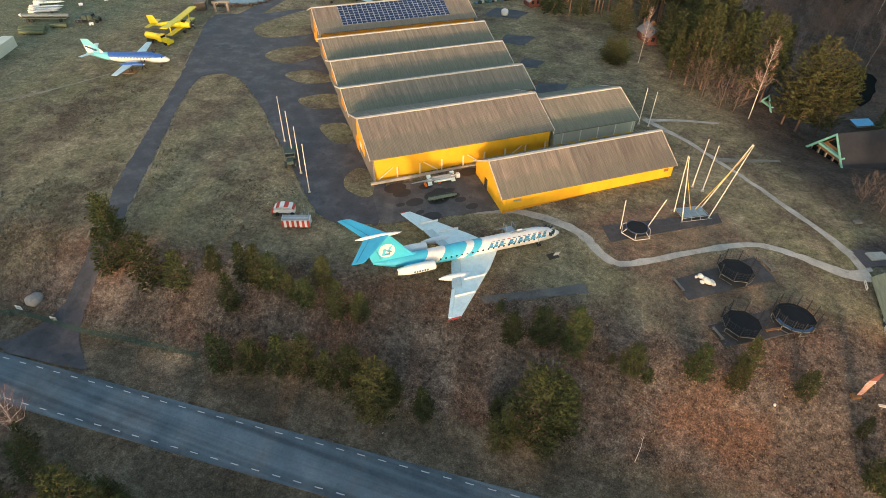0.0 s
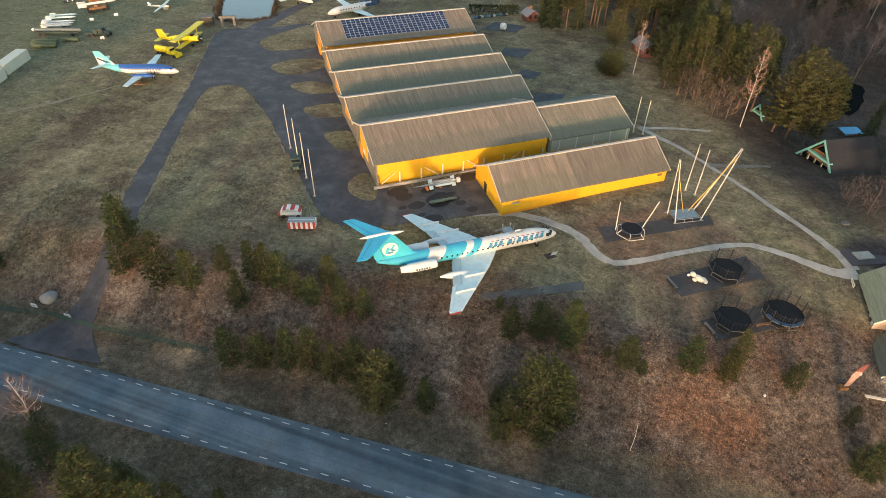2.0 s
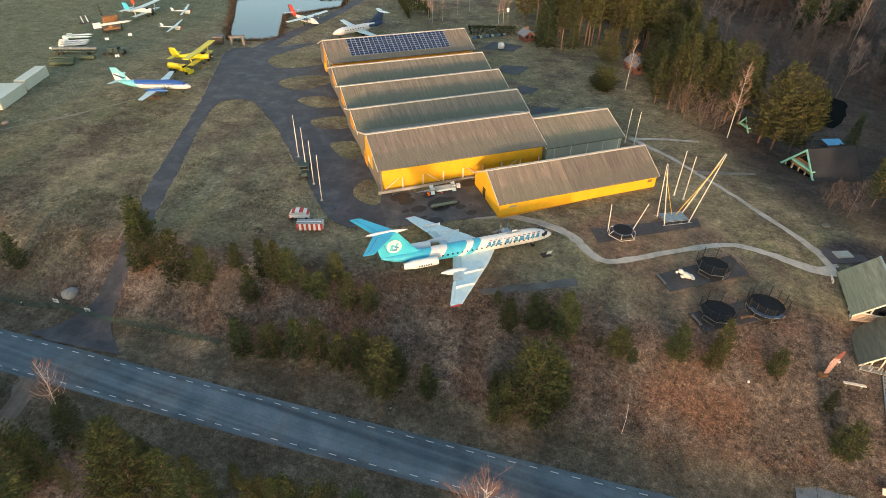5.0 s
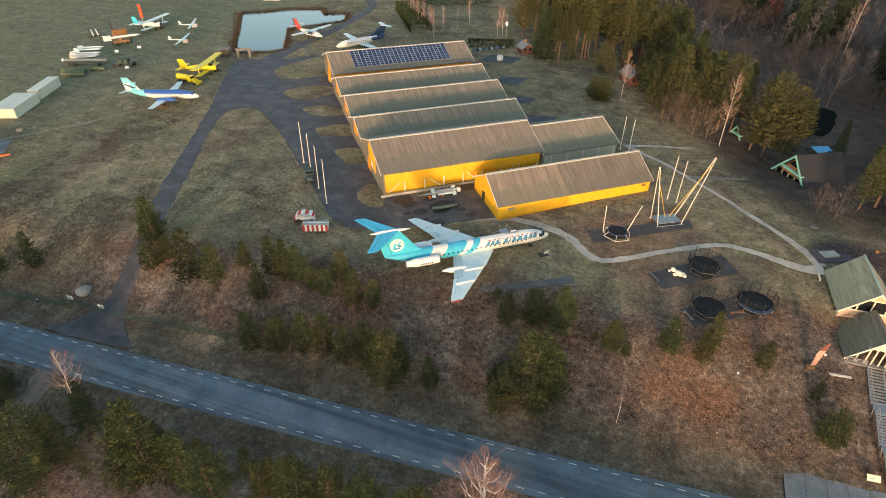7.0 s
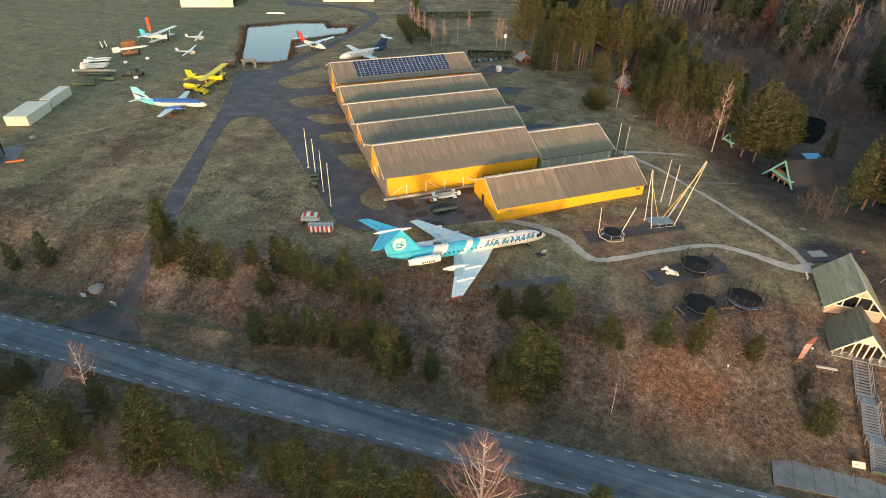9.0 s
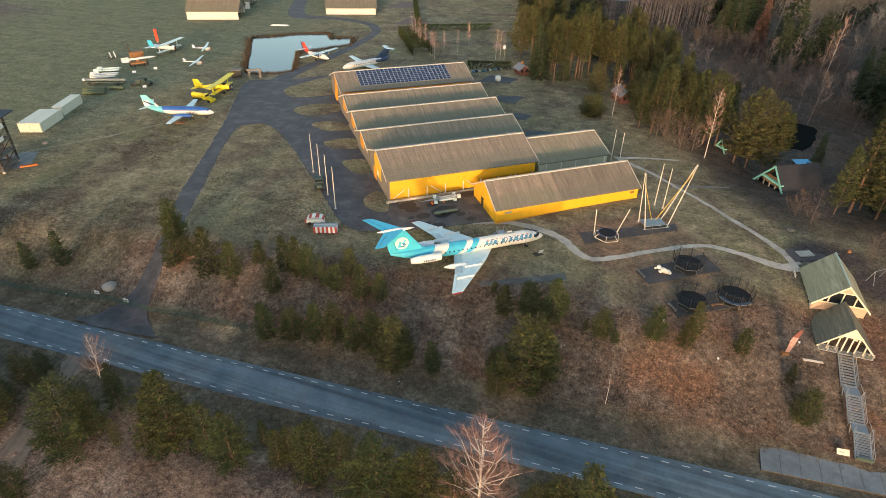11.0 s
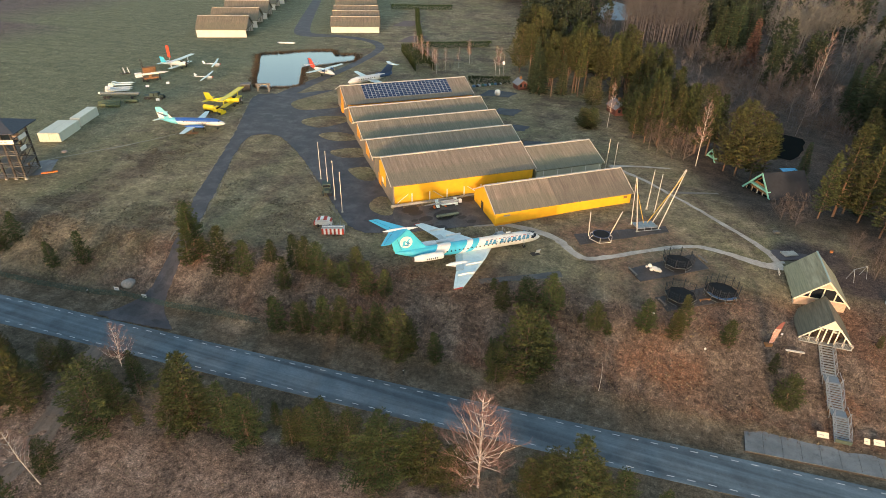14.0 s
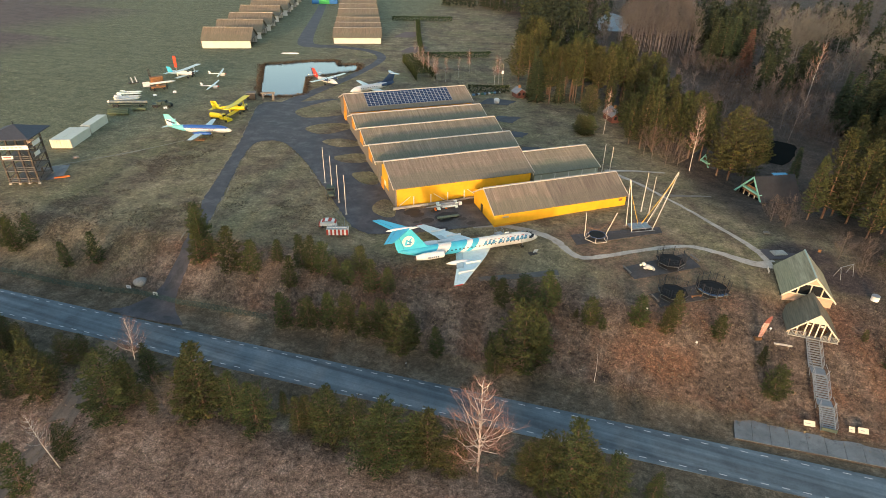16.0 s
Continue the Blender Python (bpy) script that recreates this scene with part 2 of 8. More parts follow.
YELLOW = surface("yellow_boards", (0.78, 0.42, 0.015), 0.12, 0.5, 0.6, dirt=(0.5, 0.27, 0.03), dirt_amount=0.25, fine=4.0)
ORANGE = surface("orange_boards", (0.72, 0.3, 0.015), 0.15, 0.6, 0.65)
PALE_WALL = surface("pale_grey_green_panels", (0.42, 0.45, 0.36), 0.1, 0.6, 0.6)
CREAM = surface("cream_boards", (0.66, 0.6, 0.5), 0.1, 0.5, 0.7)
ROOF = roof_material("fibre_cement_roof", (0.225, 0.183, 0.145), (0.175, 0.162, 0.125), (0.31, 0.255, 0.2))
# the greenish tint these roofs take in shade is put into the colour
ROOF_SHADE_TINT = roof_material("shade_tinted_roof", (0.225, 0.19, 0.142), (0.15, 0.162, 0.118), (0.3, 0.255, 0.19))
RIDGE = surface("pale_ridge_cap", (0.6, 0.52, 0.44), 0.15, 1.0)
DARK_WOOD = surface("dark_wood", (0.045, 0.036, 0.03), 0.3, 2.0)
GREY_WOOD = surface("weathered_grey_wood", (0.2, 0.17, 0.14), 0.3, 3.0)
PINK_WOOD = surface("pale_cladding", (0.52, 0.37, 0.28), 0.15, 2.0)
TRIM = surface("cream_trim", (0.75, 0.66, 0.52), 0.1, 2.0)
GREY_METAL = surface("galvanised_metal", (0.36, 0.38, 0.39), 0.15, 3.0, 0.5, 0.5)
WHITE = surface("white_paint", (0.76, 0.75, 0.72), 0.12, 0.8, 0.5, dirt=(0.5, 0.46, 0.4), dirt_amount=0.3, fine=6.0)
POLE = surface("off_white_pole", (0.68, 0.6, 0.5), 0.15, 2.0)
BLACK = surface("black_rubber", (0.02, 0.02, 0.022), 0.3, 3.0)
NAVY = surface("navy_paint", (0.03, 0.06, 0.13), 0.2, 2.0, 0.5)
SKYBLUE = surface("turquoise_paint", (0.06, 0.48, 0.66), 0.12, 0.7, 0.45, dirt=(0.1, 0.3, 0.4), dirt_amount=0.25, fine=5.0)
WINGPALE = surface("pale_wing_paint", (0.7, 0.8, 0.77), 0.14, 0.8, 0.5, dirt=(0.4, 0.5, 0.5), dirt_amount=0.4, fine=3.0)
RED = surface("red_paint", (0.5, 0.06, 0.04), 0.2, 2.0)
OLIVE = surface("olive_paint", (0.085, 0.11, 0.06), 0.3, 2.0)
DARK_GREEN = surface("dark_green_paint", (0.05, 0.075, 0.06), 0.3, 2.0)
RUST = surface("rust_brown_paint", (0.28, 0.13, 0.05), 0.3, 2.0)
LEMON = surface("lemon_paint", (0.8, 0.62, 0.02), 0.1, 1.0, 0.5)
GLASS_DARK = surface("dark_glass", (0.015, 0.018, 0.022), 0.2, 2.0, 0.15)
STONE = surface("grey_boulder", (0.32, 0.29, 0.26), 0.3, 2.0)
BARK = surface("brown_bark", (0.13, 0.085, 0.055), 0.35, 3.0)
PINE_BARK = surface("orange_pine_bark", (0.15, 0.088, 0.058), 0.35, 1.5)
BIRCH_BARK = surface("white_birch_bark", (0.66, 0.58, 0.5), 0.25, 3.0, dirt=(0.1, 0.08, 0.07), dirt_amount=0.7, fine=8.0)
TWIG = surface("red_brown_twigs", (0.27, 0.145, 0.115), 0.3, 3.0)
GREY_TWIG = surface("grey_twigs", (0.21, 0.168, 0.148), 0.3, 3.0)
PINE = leafy("pine_needles", (0.016, 0.029, 0.013), (0.128, 0.138, 0.045), 0.85, 0.16)
WOOD_PINE = leafy("wood_pine_needles", (0.015, 0.024, 0.012), (0.112, 0.116, 0.042), 0.85, 0.16)
SPRUCE = leafy("spruce_needles", (0.02, 0.034, 0.019), (0.09, 0.108, 0.052), 0.85, 0.16)
LARCH = leafy("rust_needles", (0.09, 0.056, 0.037), (0.22, 0.128, 0.08))
FAR_GREEN = leafy("far_needles", (0.018, 0.028, 0.018), (0.07, 0.08, 0.042), 0.85, 0.16)
FAR_TWIG = surface("far_grey_twigs", (0.142, 0.124, 0.12), 0.3, 0.05, fine=0.3)
# birch bark with the wood's shade put into its base colour
FAR_BIRCH = surface("far_birch_bark", (0.16, 0.132, 0.122), 0.3, 0.5, fine=2.0)
PALE_TWIG = surface("pale_grey_twigs", (0.155, 0.146, 0.133), 0.3, 3.0)
WOOD_TWIG = surface("wood_brown_twigs", (0.17, 0.13, 0.118), 0.3, 3.0)
SHRUB_TWIG = surface("shrub_twigs", (0.125, 0.09, 0.072), 0.3, 3.0)
DARK_TWIG = surface("dark_thorn_twigs", (0.07, 0.055, 0.048), 0.3, 3.0)
HEDGE = leafy("hedge_leaves", (0.022, 0.034, 0.014), (0.06, 0.08, 0.026))
DRYLEAF = leafy("dry_brush", (0.075, 0.056, 0.043), (0.3, 0.222, 0.17), 0.85, 0.5)


# ---- building helpers ----
def mesh_of(name, bm, mats, smoothed=False):
    me = bpy.data.meshes.new(name)
    bmesh.ops.recalc_face_normals(bm, faces=bm.faces)
    bm.to_mesh(me)
    bm.free()
    for m in mats if isinstance(mats, (list, tuple)) else [mats]:
        me.materials.append(m)
    if smoothed:
        me.shade_smooth()
    return me


def part(name, bm, mat, parent, label="", smoothed=False, m=None):
    ob = new(name, mesh_of(name, bm, mat, smoothed))
    ob.parent = parent
    if m is not None:
        ob.matrix_local = m
    if label:
        ob["label"] = label
    return ob


def solo(name, bm, mat, label, category, group="", kind="", smoothed=False, m=None):
    ob = new(name, mesh_of(name, bm, mat, smoothed))
    if m is not None:
        ob.matrix_world = m
    return tagged(ob, label, category, group, kind)


def thing(name, m, label, category, group="", kind=""):
    ob = new(name)
    ob.empty_display_size = 0.3
    ob.matrix_world = m
    return tagged(ob, label, category, group, kind)


def at(x, y, rz=0.0, lift=0.0):
    return pose(x, y, ground_z(x, y) + lift, 0, 0, rz)


def box(bm, x0, x1, y0, y1, z0, z1, m=None, mi=0):
    co = [(x, y, z) for z in (z0, z1) for x, y in ((x0, y0), (x1, y0), (x1, y1), (x0, y1))]
    v = [bm.verts.new(m @ Vector(c) if m else c) for c in co]
    for f in ((0, 3, 2, 1), (4, 5, 6, 7), (0, 1, 5, 4), (1, 2, 6, 5), (2, 3, 7, 6), (3, 0, 4, 7)):
        bm.faces.new([v[i] for i in f]).material_index = mi
    return bm


def bx(*a, **k):
    return box(bmesh.new(), *a, **k)


def rod(bm, p, q, r0, r1=None, n=8, mi=0):
    p, q = Vector(p), Vector(q)
    r1 = r0 if r1 is None else r1
    turn = (q - p).to_track_quat("Z", "Y").to_matrix()
    rings = []
    for c, r in ((p, r0), (q, r1)):
        rings.append([bm.verts.new(c + turn @ Vector((r * math.cos(6.2832 * i / n), r * math.sin(6.2832 * i / n), 0))) for i in range(n)])
    for i in range(n):
        bm.faces.new([rings[0][i], rings[0][(i + 1) % n], rings[1][(i + 1) % n], rings[1][i]]).material_index = mi
    bm.faces.new(rings[0][::-1]).material_index = mi
    bm.faces.new(rings[1]).material_index = mi
    return bm


def rodp(*a, **k):
    return rod(bmesh.new(), *a, **k)


def loft(bm, rings, cap=True, mi=0):
    """Skin over rings of points with equal counts."""
    vs = [[bm.verts.new(p) for p in ring] for ring in rings]
    n = len(vs[0])
    for a, b in zip(vs, vs[1:]):
        for i in range(n):
            bm.faces.new([a[i], a[(i + 1) % n], b[(i + 1) % n], b[i]]).material_index = mi
    if cap:
        bm.faces.new(vs[0][::-1]).material_index = mi
        bm.faces.new(vs[-1]).material_index = mi
    return bm


def body(stations, n=20, squash=1.0):
    """A round body along x from (x, z, radius) stations."""
    return loft(bmesh.new(), [[(x, r * math.cos(6.2832 * i / n), z + squash * r * math.sin(6.2832 * i / n)) for i in range(n)] for x, z, r in stations])


def foil(sections, vertical=False):
    """A wing from (span, lead x, trail x, height, thickness); vertical swaps span and height."""
    rings = []
    for s, le, te, h, th in sections:
        c = le - te
        prof = [(le, 0), (le - 0.08 * c, 0.45), (le - 0.3 * c, 0.5), (le - 0.7 * c, 0.28), (te, 0.04), (te, -0.04), (le - 0.7 * c, -0.25), (le - 0.3 * c, -0.45), (le - 0.08 * c, -0.4)]
        rings.append([(x, h + t * th, s) if vertical else (x, s, h + t * th) for x, t in prof])
    return loft(bmesh.new(), rings)


def draped(poly, lift, step=4.0, jitter=0.0, mi=0, spacing=1.5):
    """A polygon laid over the terrain, its edge a little uneven."""
    rng = random.Random(len(poly) + int(abs(poly[0][0]) * 10))
    pts = []
    for (x0, y0), (x1, y1) in zip(poly, poly[1:] + poly[:1]):
        k = max(1, int(math.hypot(x1 - x0, y1 - y0) / spacing))
        for i in range(k):
            pts.append((x0 + (x1 - x0) * i / k + rng.uniform(-jitter, jitter), y0 + (y1 - y0) * i / k + rng.uniform(-jitter, jitter)))
    bm = bmesh.new()
    vs = [bm.verts.new((x, y, 0)) for x, y in pts]
    bm.faces.new(vs)
    bmesh.ops.triangulate(bm, faces=bm.faces[:])
    for axis in (0, 1):
        lo, hi = min(p[axis] for p in pts), max(p[axis] for p in pts)
        c = math.ceil(lo / step) * step
        while c < hi:
            no = (1, 0, 0) if axis == 0 else (0, 1, 0)
            bmesh.ops.bisect_plane(bm, geom=bm.verts[:] + bm.edges[:] + bm.faces[:], plane_co=(c, c, 0), plane_no=no, dist=0.001)
            c += step
    bmesh.ops.triangulate(bm, faces=bm.faces[:])
    for v in bm.verts:
        v.co.z = height(v.co.x, v.co.y) + lift
    return bm


def rounded(poly, cuts=2):
    """Corner-cutting, so that a drawn outline becomes a flowing one."""
    for _ in range(cuts):
        out = []
        for (x0, y0), (x1, y1) in zip(poly, poly[1:] + poly[:1]):
            out += [(0.75 * x0 + 0.25 * x1, 0.75 * y0 + 0.25 * y1), (0.25 * x0 + 0.75 * x1, 0.25 * y0 + 0.75 * y1)]
        poly = out
    return poly


def strip(line, widths, cuts=2):
    """The outline of a way along a line, closed, with its width at each point."""
    for _ in range(cuts):
        out, ow = [line[0]], [widths[0]]
        for i in range(len(line) - 1):
            a, b = line[i], line[i + 1]
            for f in (0.25, 0.75):
                out.append((a[0] + (b[0] - a[0]) * f, a[1] + (b[1] - a[1]) * f))
                ow.append(widths[i] + (widths[i + 1] - widths[i]) * f)
        out.append(line[-1])
        ow.append(widths[-1])
        line, widths = out, ow
    left, right = [], []
    for i, (x, y) in enumerate(line):
        a, b = line[max(0, i - 1)], line[min(len(line) - 1, i + 1)]
        d = Vector((b[0] - a[0], b[1] - a[1])).normalized()
        h = widths[i] / 2
        left.append((x - d.y * h, y + d.x * h))
        right.append((x + d.y * h, y - d.x * h))
    return left + right[::-1]


# ---- ground sheet ----
def make_ground():
    def steps(lo, hi, near, far):
        inner = list(np.arange(lo, hi + 0.01, near))
        out, d, a, b = inner[:], near, lo, hi
        while a > -far or b < far:
            d *= 1.35
            a, b = a - d, b + d
            out = [a] + out + [b]
        return out

    xs = steps(-170, 90, 2.0, 4000)
    ys = steps(-40, 270, 2.0, 4000)
    verts, zones = [], {k: [] for k in ("brush", "verge", "field", "plough", "forest", "bare", "soil", "litter")}
    for y in ys:
        for x in xs:
            u = road_offset(x, y)
            wob = 3.0 * noise.noise((x * 0.07, y * 0.07, 0)) + 1.2 * noise.noise((x * 0.3, y * 0.3, 5))
            rough = 0.16 * noise.noise((x * 0.35, y * 0.35, 2))
            top = 25 + 5 * smooth(-75, -20, x) + 8 * smooth(22, 42, x)
            brush = smooth(9, 12, u + wob * 0.4) * (1 - smooth(top - 3, top + 6, u + wob))
            brush *= 1 - 0.6 * smooth(80, 90, -x + wob)
            brush = max(brush, smooth(10, 15, -u + wob * 0.4))
            z = ground_z(x, y) + (rough * 1.5 * brush if abs(u) > 6 and not (-86 < x < -64 and 0 < u < 32) else 0)
            if max(abs(x), abs(y)) > 1500:
                z -= 0.5
            verts.append((x, y, z))
            field = smooth(0, 50, -(x + 120) + wob * 3) * smooth(45, 80, y)
            forest = smooth(-12, 4, x - 42 + 0.42 * (y - 105) + wob) * smooth(95, 110, y)
            forest = max(forest, smooth(53, 66, x + wob) * smooth(50, 84, y), smooth(430, 460, y) * smooth(-130, -110, x))
            zones["brush"].append(brush)
            zones["verge"].append((1 - smooth(9, 12, u + wob * 0.4)) * smooth(-13, -9, u))
            zones["litter"].append(smooth(13, 17, -u + wob * 0.6))
            zones["field"].append(field)
            zones["plough"].append(smooth(0, 6, -(x + 287) - 0.58 * (y - 171)) if y > 60 else 0.0)
            bare = 0.0
            for px, py, w_, d_, deg in ((12.0, 86.5, 11.5, 5.0, 32), (22.0, 77.4, 8.5, 4.2, 34), (27.5, 68.9, 8.5, 3.6, 31), (12.5, 79.5, 6.0, 1.6, 28)):
                ca, sa = math.cos(radians(deg)), math.sin(radians(deg))
                ex = abs((x - px) * ca + (y - py) * sa) - w_
                ey = abs((y - py) * ca - (x - px) * sa) - d_
                bare = max(bare, 1 - smooth(-0.5, 2.5, max(ex, ey) + wob * 0.35))
            zones["bare"].append(bare * 0.85)
            zones["soil"].append(max(1 - smooth(0.75, 1.15, math.hypot((x - 50.5) / 7.5, (y - 91.5) / 5.0) + wob * 0.06), 1 - smooth(0.75, 1.15, math.hypot((x - 57.5) / 6.0, (y - 84) / 5.5) + wob * 0.06)))
            zones["forest"].append(forest)
    w = len(xs)
    faces = [(j * w + i, j * w + i + 1, (j + 1) * w + i + 1, (j + 1) * w + i) for j in range(len(ys) - 1) for i in range(w - 1)]
    me = bpy.data.meshes.new("ground")
    me.from_pydata(verts, [], faces)
    for k, vals in zones.items():
        me.attributes.new(k, "FLOAT", "POINT").data.foreach_set("value", vals)
    me.materials.append(GROUND)
    me.shade_smooth()
    tagged(new("ground", me), "brown-green late autumn meadow and brushy bank", "ground", kind="structure")


make_ground()


# ---- the public road with its dashed edge lines ----
def make_road():
    bm = bmesh.new()
    rows = []
    def drift(x):
        return -0.24 + 0.87 * (min(1.2, max(0.0, (x + 50) / 83))) ** 1.3

    for x in range(-420, 301, 4):
        c = Vector((x, 32.9 + 0.0625 * x + drift(x), road_z(x)))
        n = Vector((-0.0624, 0.998, 0))
        rows.append([bm.verts.new(c + n * o + Vector((0, 0, h))) for o, h in ((-3.62, -0.25), (-3.5, 0.04), (0, 0.12), (3.5, 0.04), (3.62, -0.25))])
    for a, b in zip(rows, rows[1:]):
        for i in range(4):
            bm.faces.new([a[i], b[i], b[i + 1], a[i + 1]])
    road = solo("road", bm, ROAD, "blue-grey asphalt road with white dashed edge lines", "road", kind="structure")
    dash = mesh_of("dash", bx(-0.55, 0.55, -0.06, 0.06, 0, 0.012), MARK)
    turn = Matrix.Rotation(math.atan(0.0625), 4, "Z") @ Matrix.Rotation(math.atan(0.0235), 4, "Y")
    for side, first, pace in ((-2.76, -70.42, 2.863), (2.8, -73.49, 2.885)):
        for k in range(-32, 62):
            x = first + pace * k
            ob = new("dash", dash)
            ob.parent = road
            ob.matrix_local = Matrix.Translation((x, 32.9 + 0.0625 * x + drift(x) + side, road_z(x) + 0.075)) @ turn


make_road()


# ---- drives, aprons, paths ----
DRIVE_LINE = rounded([(-81.5, 31.2), (-78.6, 34.0), (-77.2, 36.9), (-75.9, 39.6), (-75.5, 43.5), (-76.2, 49.2), (-79.4, 56.2), (-84.8, 64.5), (-91.7, 80.7), (-99.3, 97.7), (-106.5, 113.5), (-116, 132), (-124, 148.5),
                      (-117.5, 152), (-113.0, 152), (-97, 167.5), (-84, 147), (-66, 121), (-48, 98), (-38, 84), (-34.7, 72.4), (-37.8, 71.4), (-43.2, 69.4), (-47.8, 71.7),
                      (-57.8, 82.2), (-71.7, 96.6), (-84.2, 108.4), (-93.1, 114.7), (-99.1, 111.8), (-98.9, 106.5), (-93.3, 92.9), (-84.1, 74), (-79.8, 64.4), (-76.2, 57), (-73.0, 48.4), (-72.0, 42.2), (-71.0, 39.2), (-69.4, 36.8), (-66.6, 34.9), (-63.4, 32.6)], 1)
solo("drive", draped(DRIVE_LINE, 0.1, 2.0, 0.22, 0, 0.9), DRIVE, "worn grey-purple asphalt drive and yard", "drive", kind="structure")
PATCH = asphalt_material("patched_asphalt", (0.052, 0.05, 0.054), (0.1, 0.092, 0.094))
for patch in ([(-78.0, 33.4), (-74.6, 33.3), (-72.0, 34.2), (-71.6, 36.4), (-73.6, 37.4), (-76.2, 36.6)], [(-69.8, 33.4), (-67.2, 33.2), (-66.8, 34.4), (-69.0, 35.2)], [(-74.6, 40.4), (-73.2, 40.2), (-73.0, 45.5), (-74.4, 46.0)]):
    solo("asphalt_patch", draped(rounded(patch, 1), 0.125, 2.0, 0.4, 0, 0.7), PATCH, "dark mended patch in the drive", "patch", "patches in the drive", "structure")
ISLANDS = [
    [(-106.9, 143.4), (-102.9, 155.7), (-97.5, 166.1), (-85.4, 147.4), (-92.5, 141.1), (-99, 137.2)],
    [(-93.7, 127.4), (-89, 135.6), (-79.8, 137.9), (-77.1, 135), (-81.2, 126.1), (-84.9, 123.5)],
    [(-82, 118.3), (-77.3, 123.5), (-70.3, 122.8), (-67.2, 119.5), (-70.3, 116.8), (-74.6, 115.2)],
    [(-71.5, 107.2), (-69.1, 110.6), (-63.7, 114.1), (-58.7, 108), (-61.4, 106.2), (-65.8, 104.1)],
    [(-60.7, 97.9), (-58.4, 100), (-55, 101.6), (-49.6, 94.4), (-52.1, 92.1), (-56.3, 93.7)],
    [(-46.4, 80.5), (-46.4, 85.5), (-43.4, 86.5), (-39.8, 81.7), (-39.2, 78), (-43.1, 78)],
]
for isl in ISLANDS:
    solo("grass_island", draped(rounded(isl, 2), 0.14, 2.0, 0.1), GROUND, "rounded patch of brown-green grass in the yard", "grass patch", "grass islands in the yard", "structure")
solo("apron", draped([(-40.2, 80.4), (-34.7, 72.2), (-28.2, 75.8), (-15.6, 82.6), (-22.7, 93.4)], 0.13, 2.0, 0.05), APRON, "dark stained concrete apron with wet patches", "apron", kind="structure")
WAY = strip([(-113.5, 149.2), (-112.6, 170.8), (-110.8, 187), (-110.2, 209), (-111, 229.3), (-114.5, 243), (-126, 254), (-147.2, 256.8), (-160.7, 252), (-168, 256), (-184.5, 289.6), (-208.2, 341.5), (-231.4, 391.1), (-252, 432)],
            [6.5, 5, 4.2, 4, 4, 4.5, 5, 5.5, 9, 9, 7.5, 6.5, 6, 6])
solo("back_drive", draped(WAY, 0.07, 4.0, 0.1), DRIVE, "narrow asphalt drive curving round the pond", "drive", kind="structure")
PATH_A = strip([(-20, 80.7), (-12.5, 83.6), (-4.9, 82.5), (-0.7, 80.8), (2, 77.9), (4.2, 75.9), (6.9, 75.6), (13.7, 79.8), (20.6, 84.4), (27.1, 87.7), (31.2, 87.3), (36.8, 85.8), (40.6, 84.4), (44.2, 85.4)],
               [1.2, 1.5, 1.8, 1.8, 1.6, 1.5, 1.4, 1.3, 1.2, 1.2, 1.4, 1.7, 2.2, 2.6])
solo("gravel_path", draped(PATH_A, 0.05, 2.0, 0.16), GRAVEL, "pale winding gravel footpath over the lawn", "path", kind="structure")
PATH_B = strip([(43.9, 86.3), (40.8, 91.7), (34.2, 99), (30.6, 103.2), (26.8, 107.4), (20.9, 113.4), (15.4, 119.1), (10.7, 122.4), (6.2, 125.9)], [2.2, 1.5, 1.1, 1.0, 1.0, 1.0, 1.1, 1.3, 1.6])
solo("gravel_path", draped(PATH_B, 0.06, 2.0, 0.16), GRAVEL, "pale straight gravel footpath down the lawn", "path", kind="structure")
PATH_C = strip([(6.4, 125.2), (13, 127.8), (22.2, 129.6)], [1.4, 1.0, 0.9])
solo("gravel_path", draped(PATH_C, 0.065, 2.0, 0.08), GRAVEL, "short pale gravel branch path by the wood", "path", kind="structure")
PATH_D = strip([(21.5, 113.2), (27, 114.8), (34, 118)], [1.4, 1.2, 0.9])
solo("gravel_path", draped(PATH_D, 0.067, 2.0, 0.15), asphalt_material("trodden_earth", (0.2, 0.175, 0.14), (0.26, 0.23, 0.19)), "faint trodden side path in the grass", "path", kind="structure")
solo("worn_slab", draped([(-13.5, 61.5), (-12.7, 60.2), (2.2, 67.8), (1.4, 69.6)], 0.06, 2.0, 0.1), asphalt_material("weedy_slab", (0.11, 0.1, 0.09), (0.16, 0.145, 0.125)), "old weedy concrete strip beside the airliner", "slab", kind="structure")

# pond
solo("pond_water", draped(POND, 0.0, 40.0, 0.5, 0, 4.0), surface("still_water", (0.02, 0.035, 0.04), 0.1, 0.1, 0.03, bump=0.01), "still pond reflecting the pale sky", "pond", kind="structure").location.z = -0.12


# ---- hangars ----
def roof_slab(e0, e1_, f_eave, f_ridge, ze, zr, t=0.18):
    """One slope with ribbed sheets: a slab with small steps between the sheet rows."""
    bm = bmesh.new()
    rows, prof = 5, []
    for k in range(rows):
        for s, up in ((k / rows, 0.03), ((k + 1) / rows, 0.005)):
            prof.append((f_eave + (f_ridge - f_eave) * s, ze + (zr - ze) * s + up))
    prof += [(f_ridge, zr - t), (f_eave, ze - t)]
    return loft(bm, [[(x, f, z) for f, z in prof] for x in (e0, e1_)])


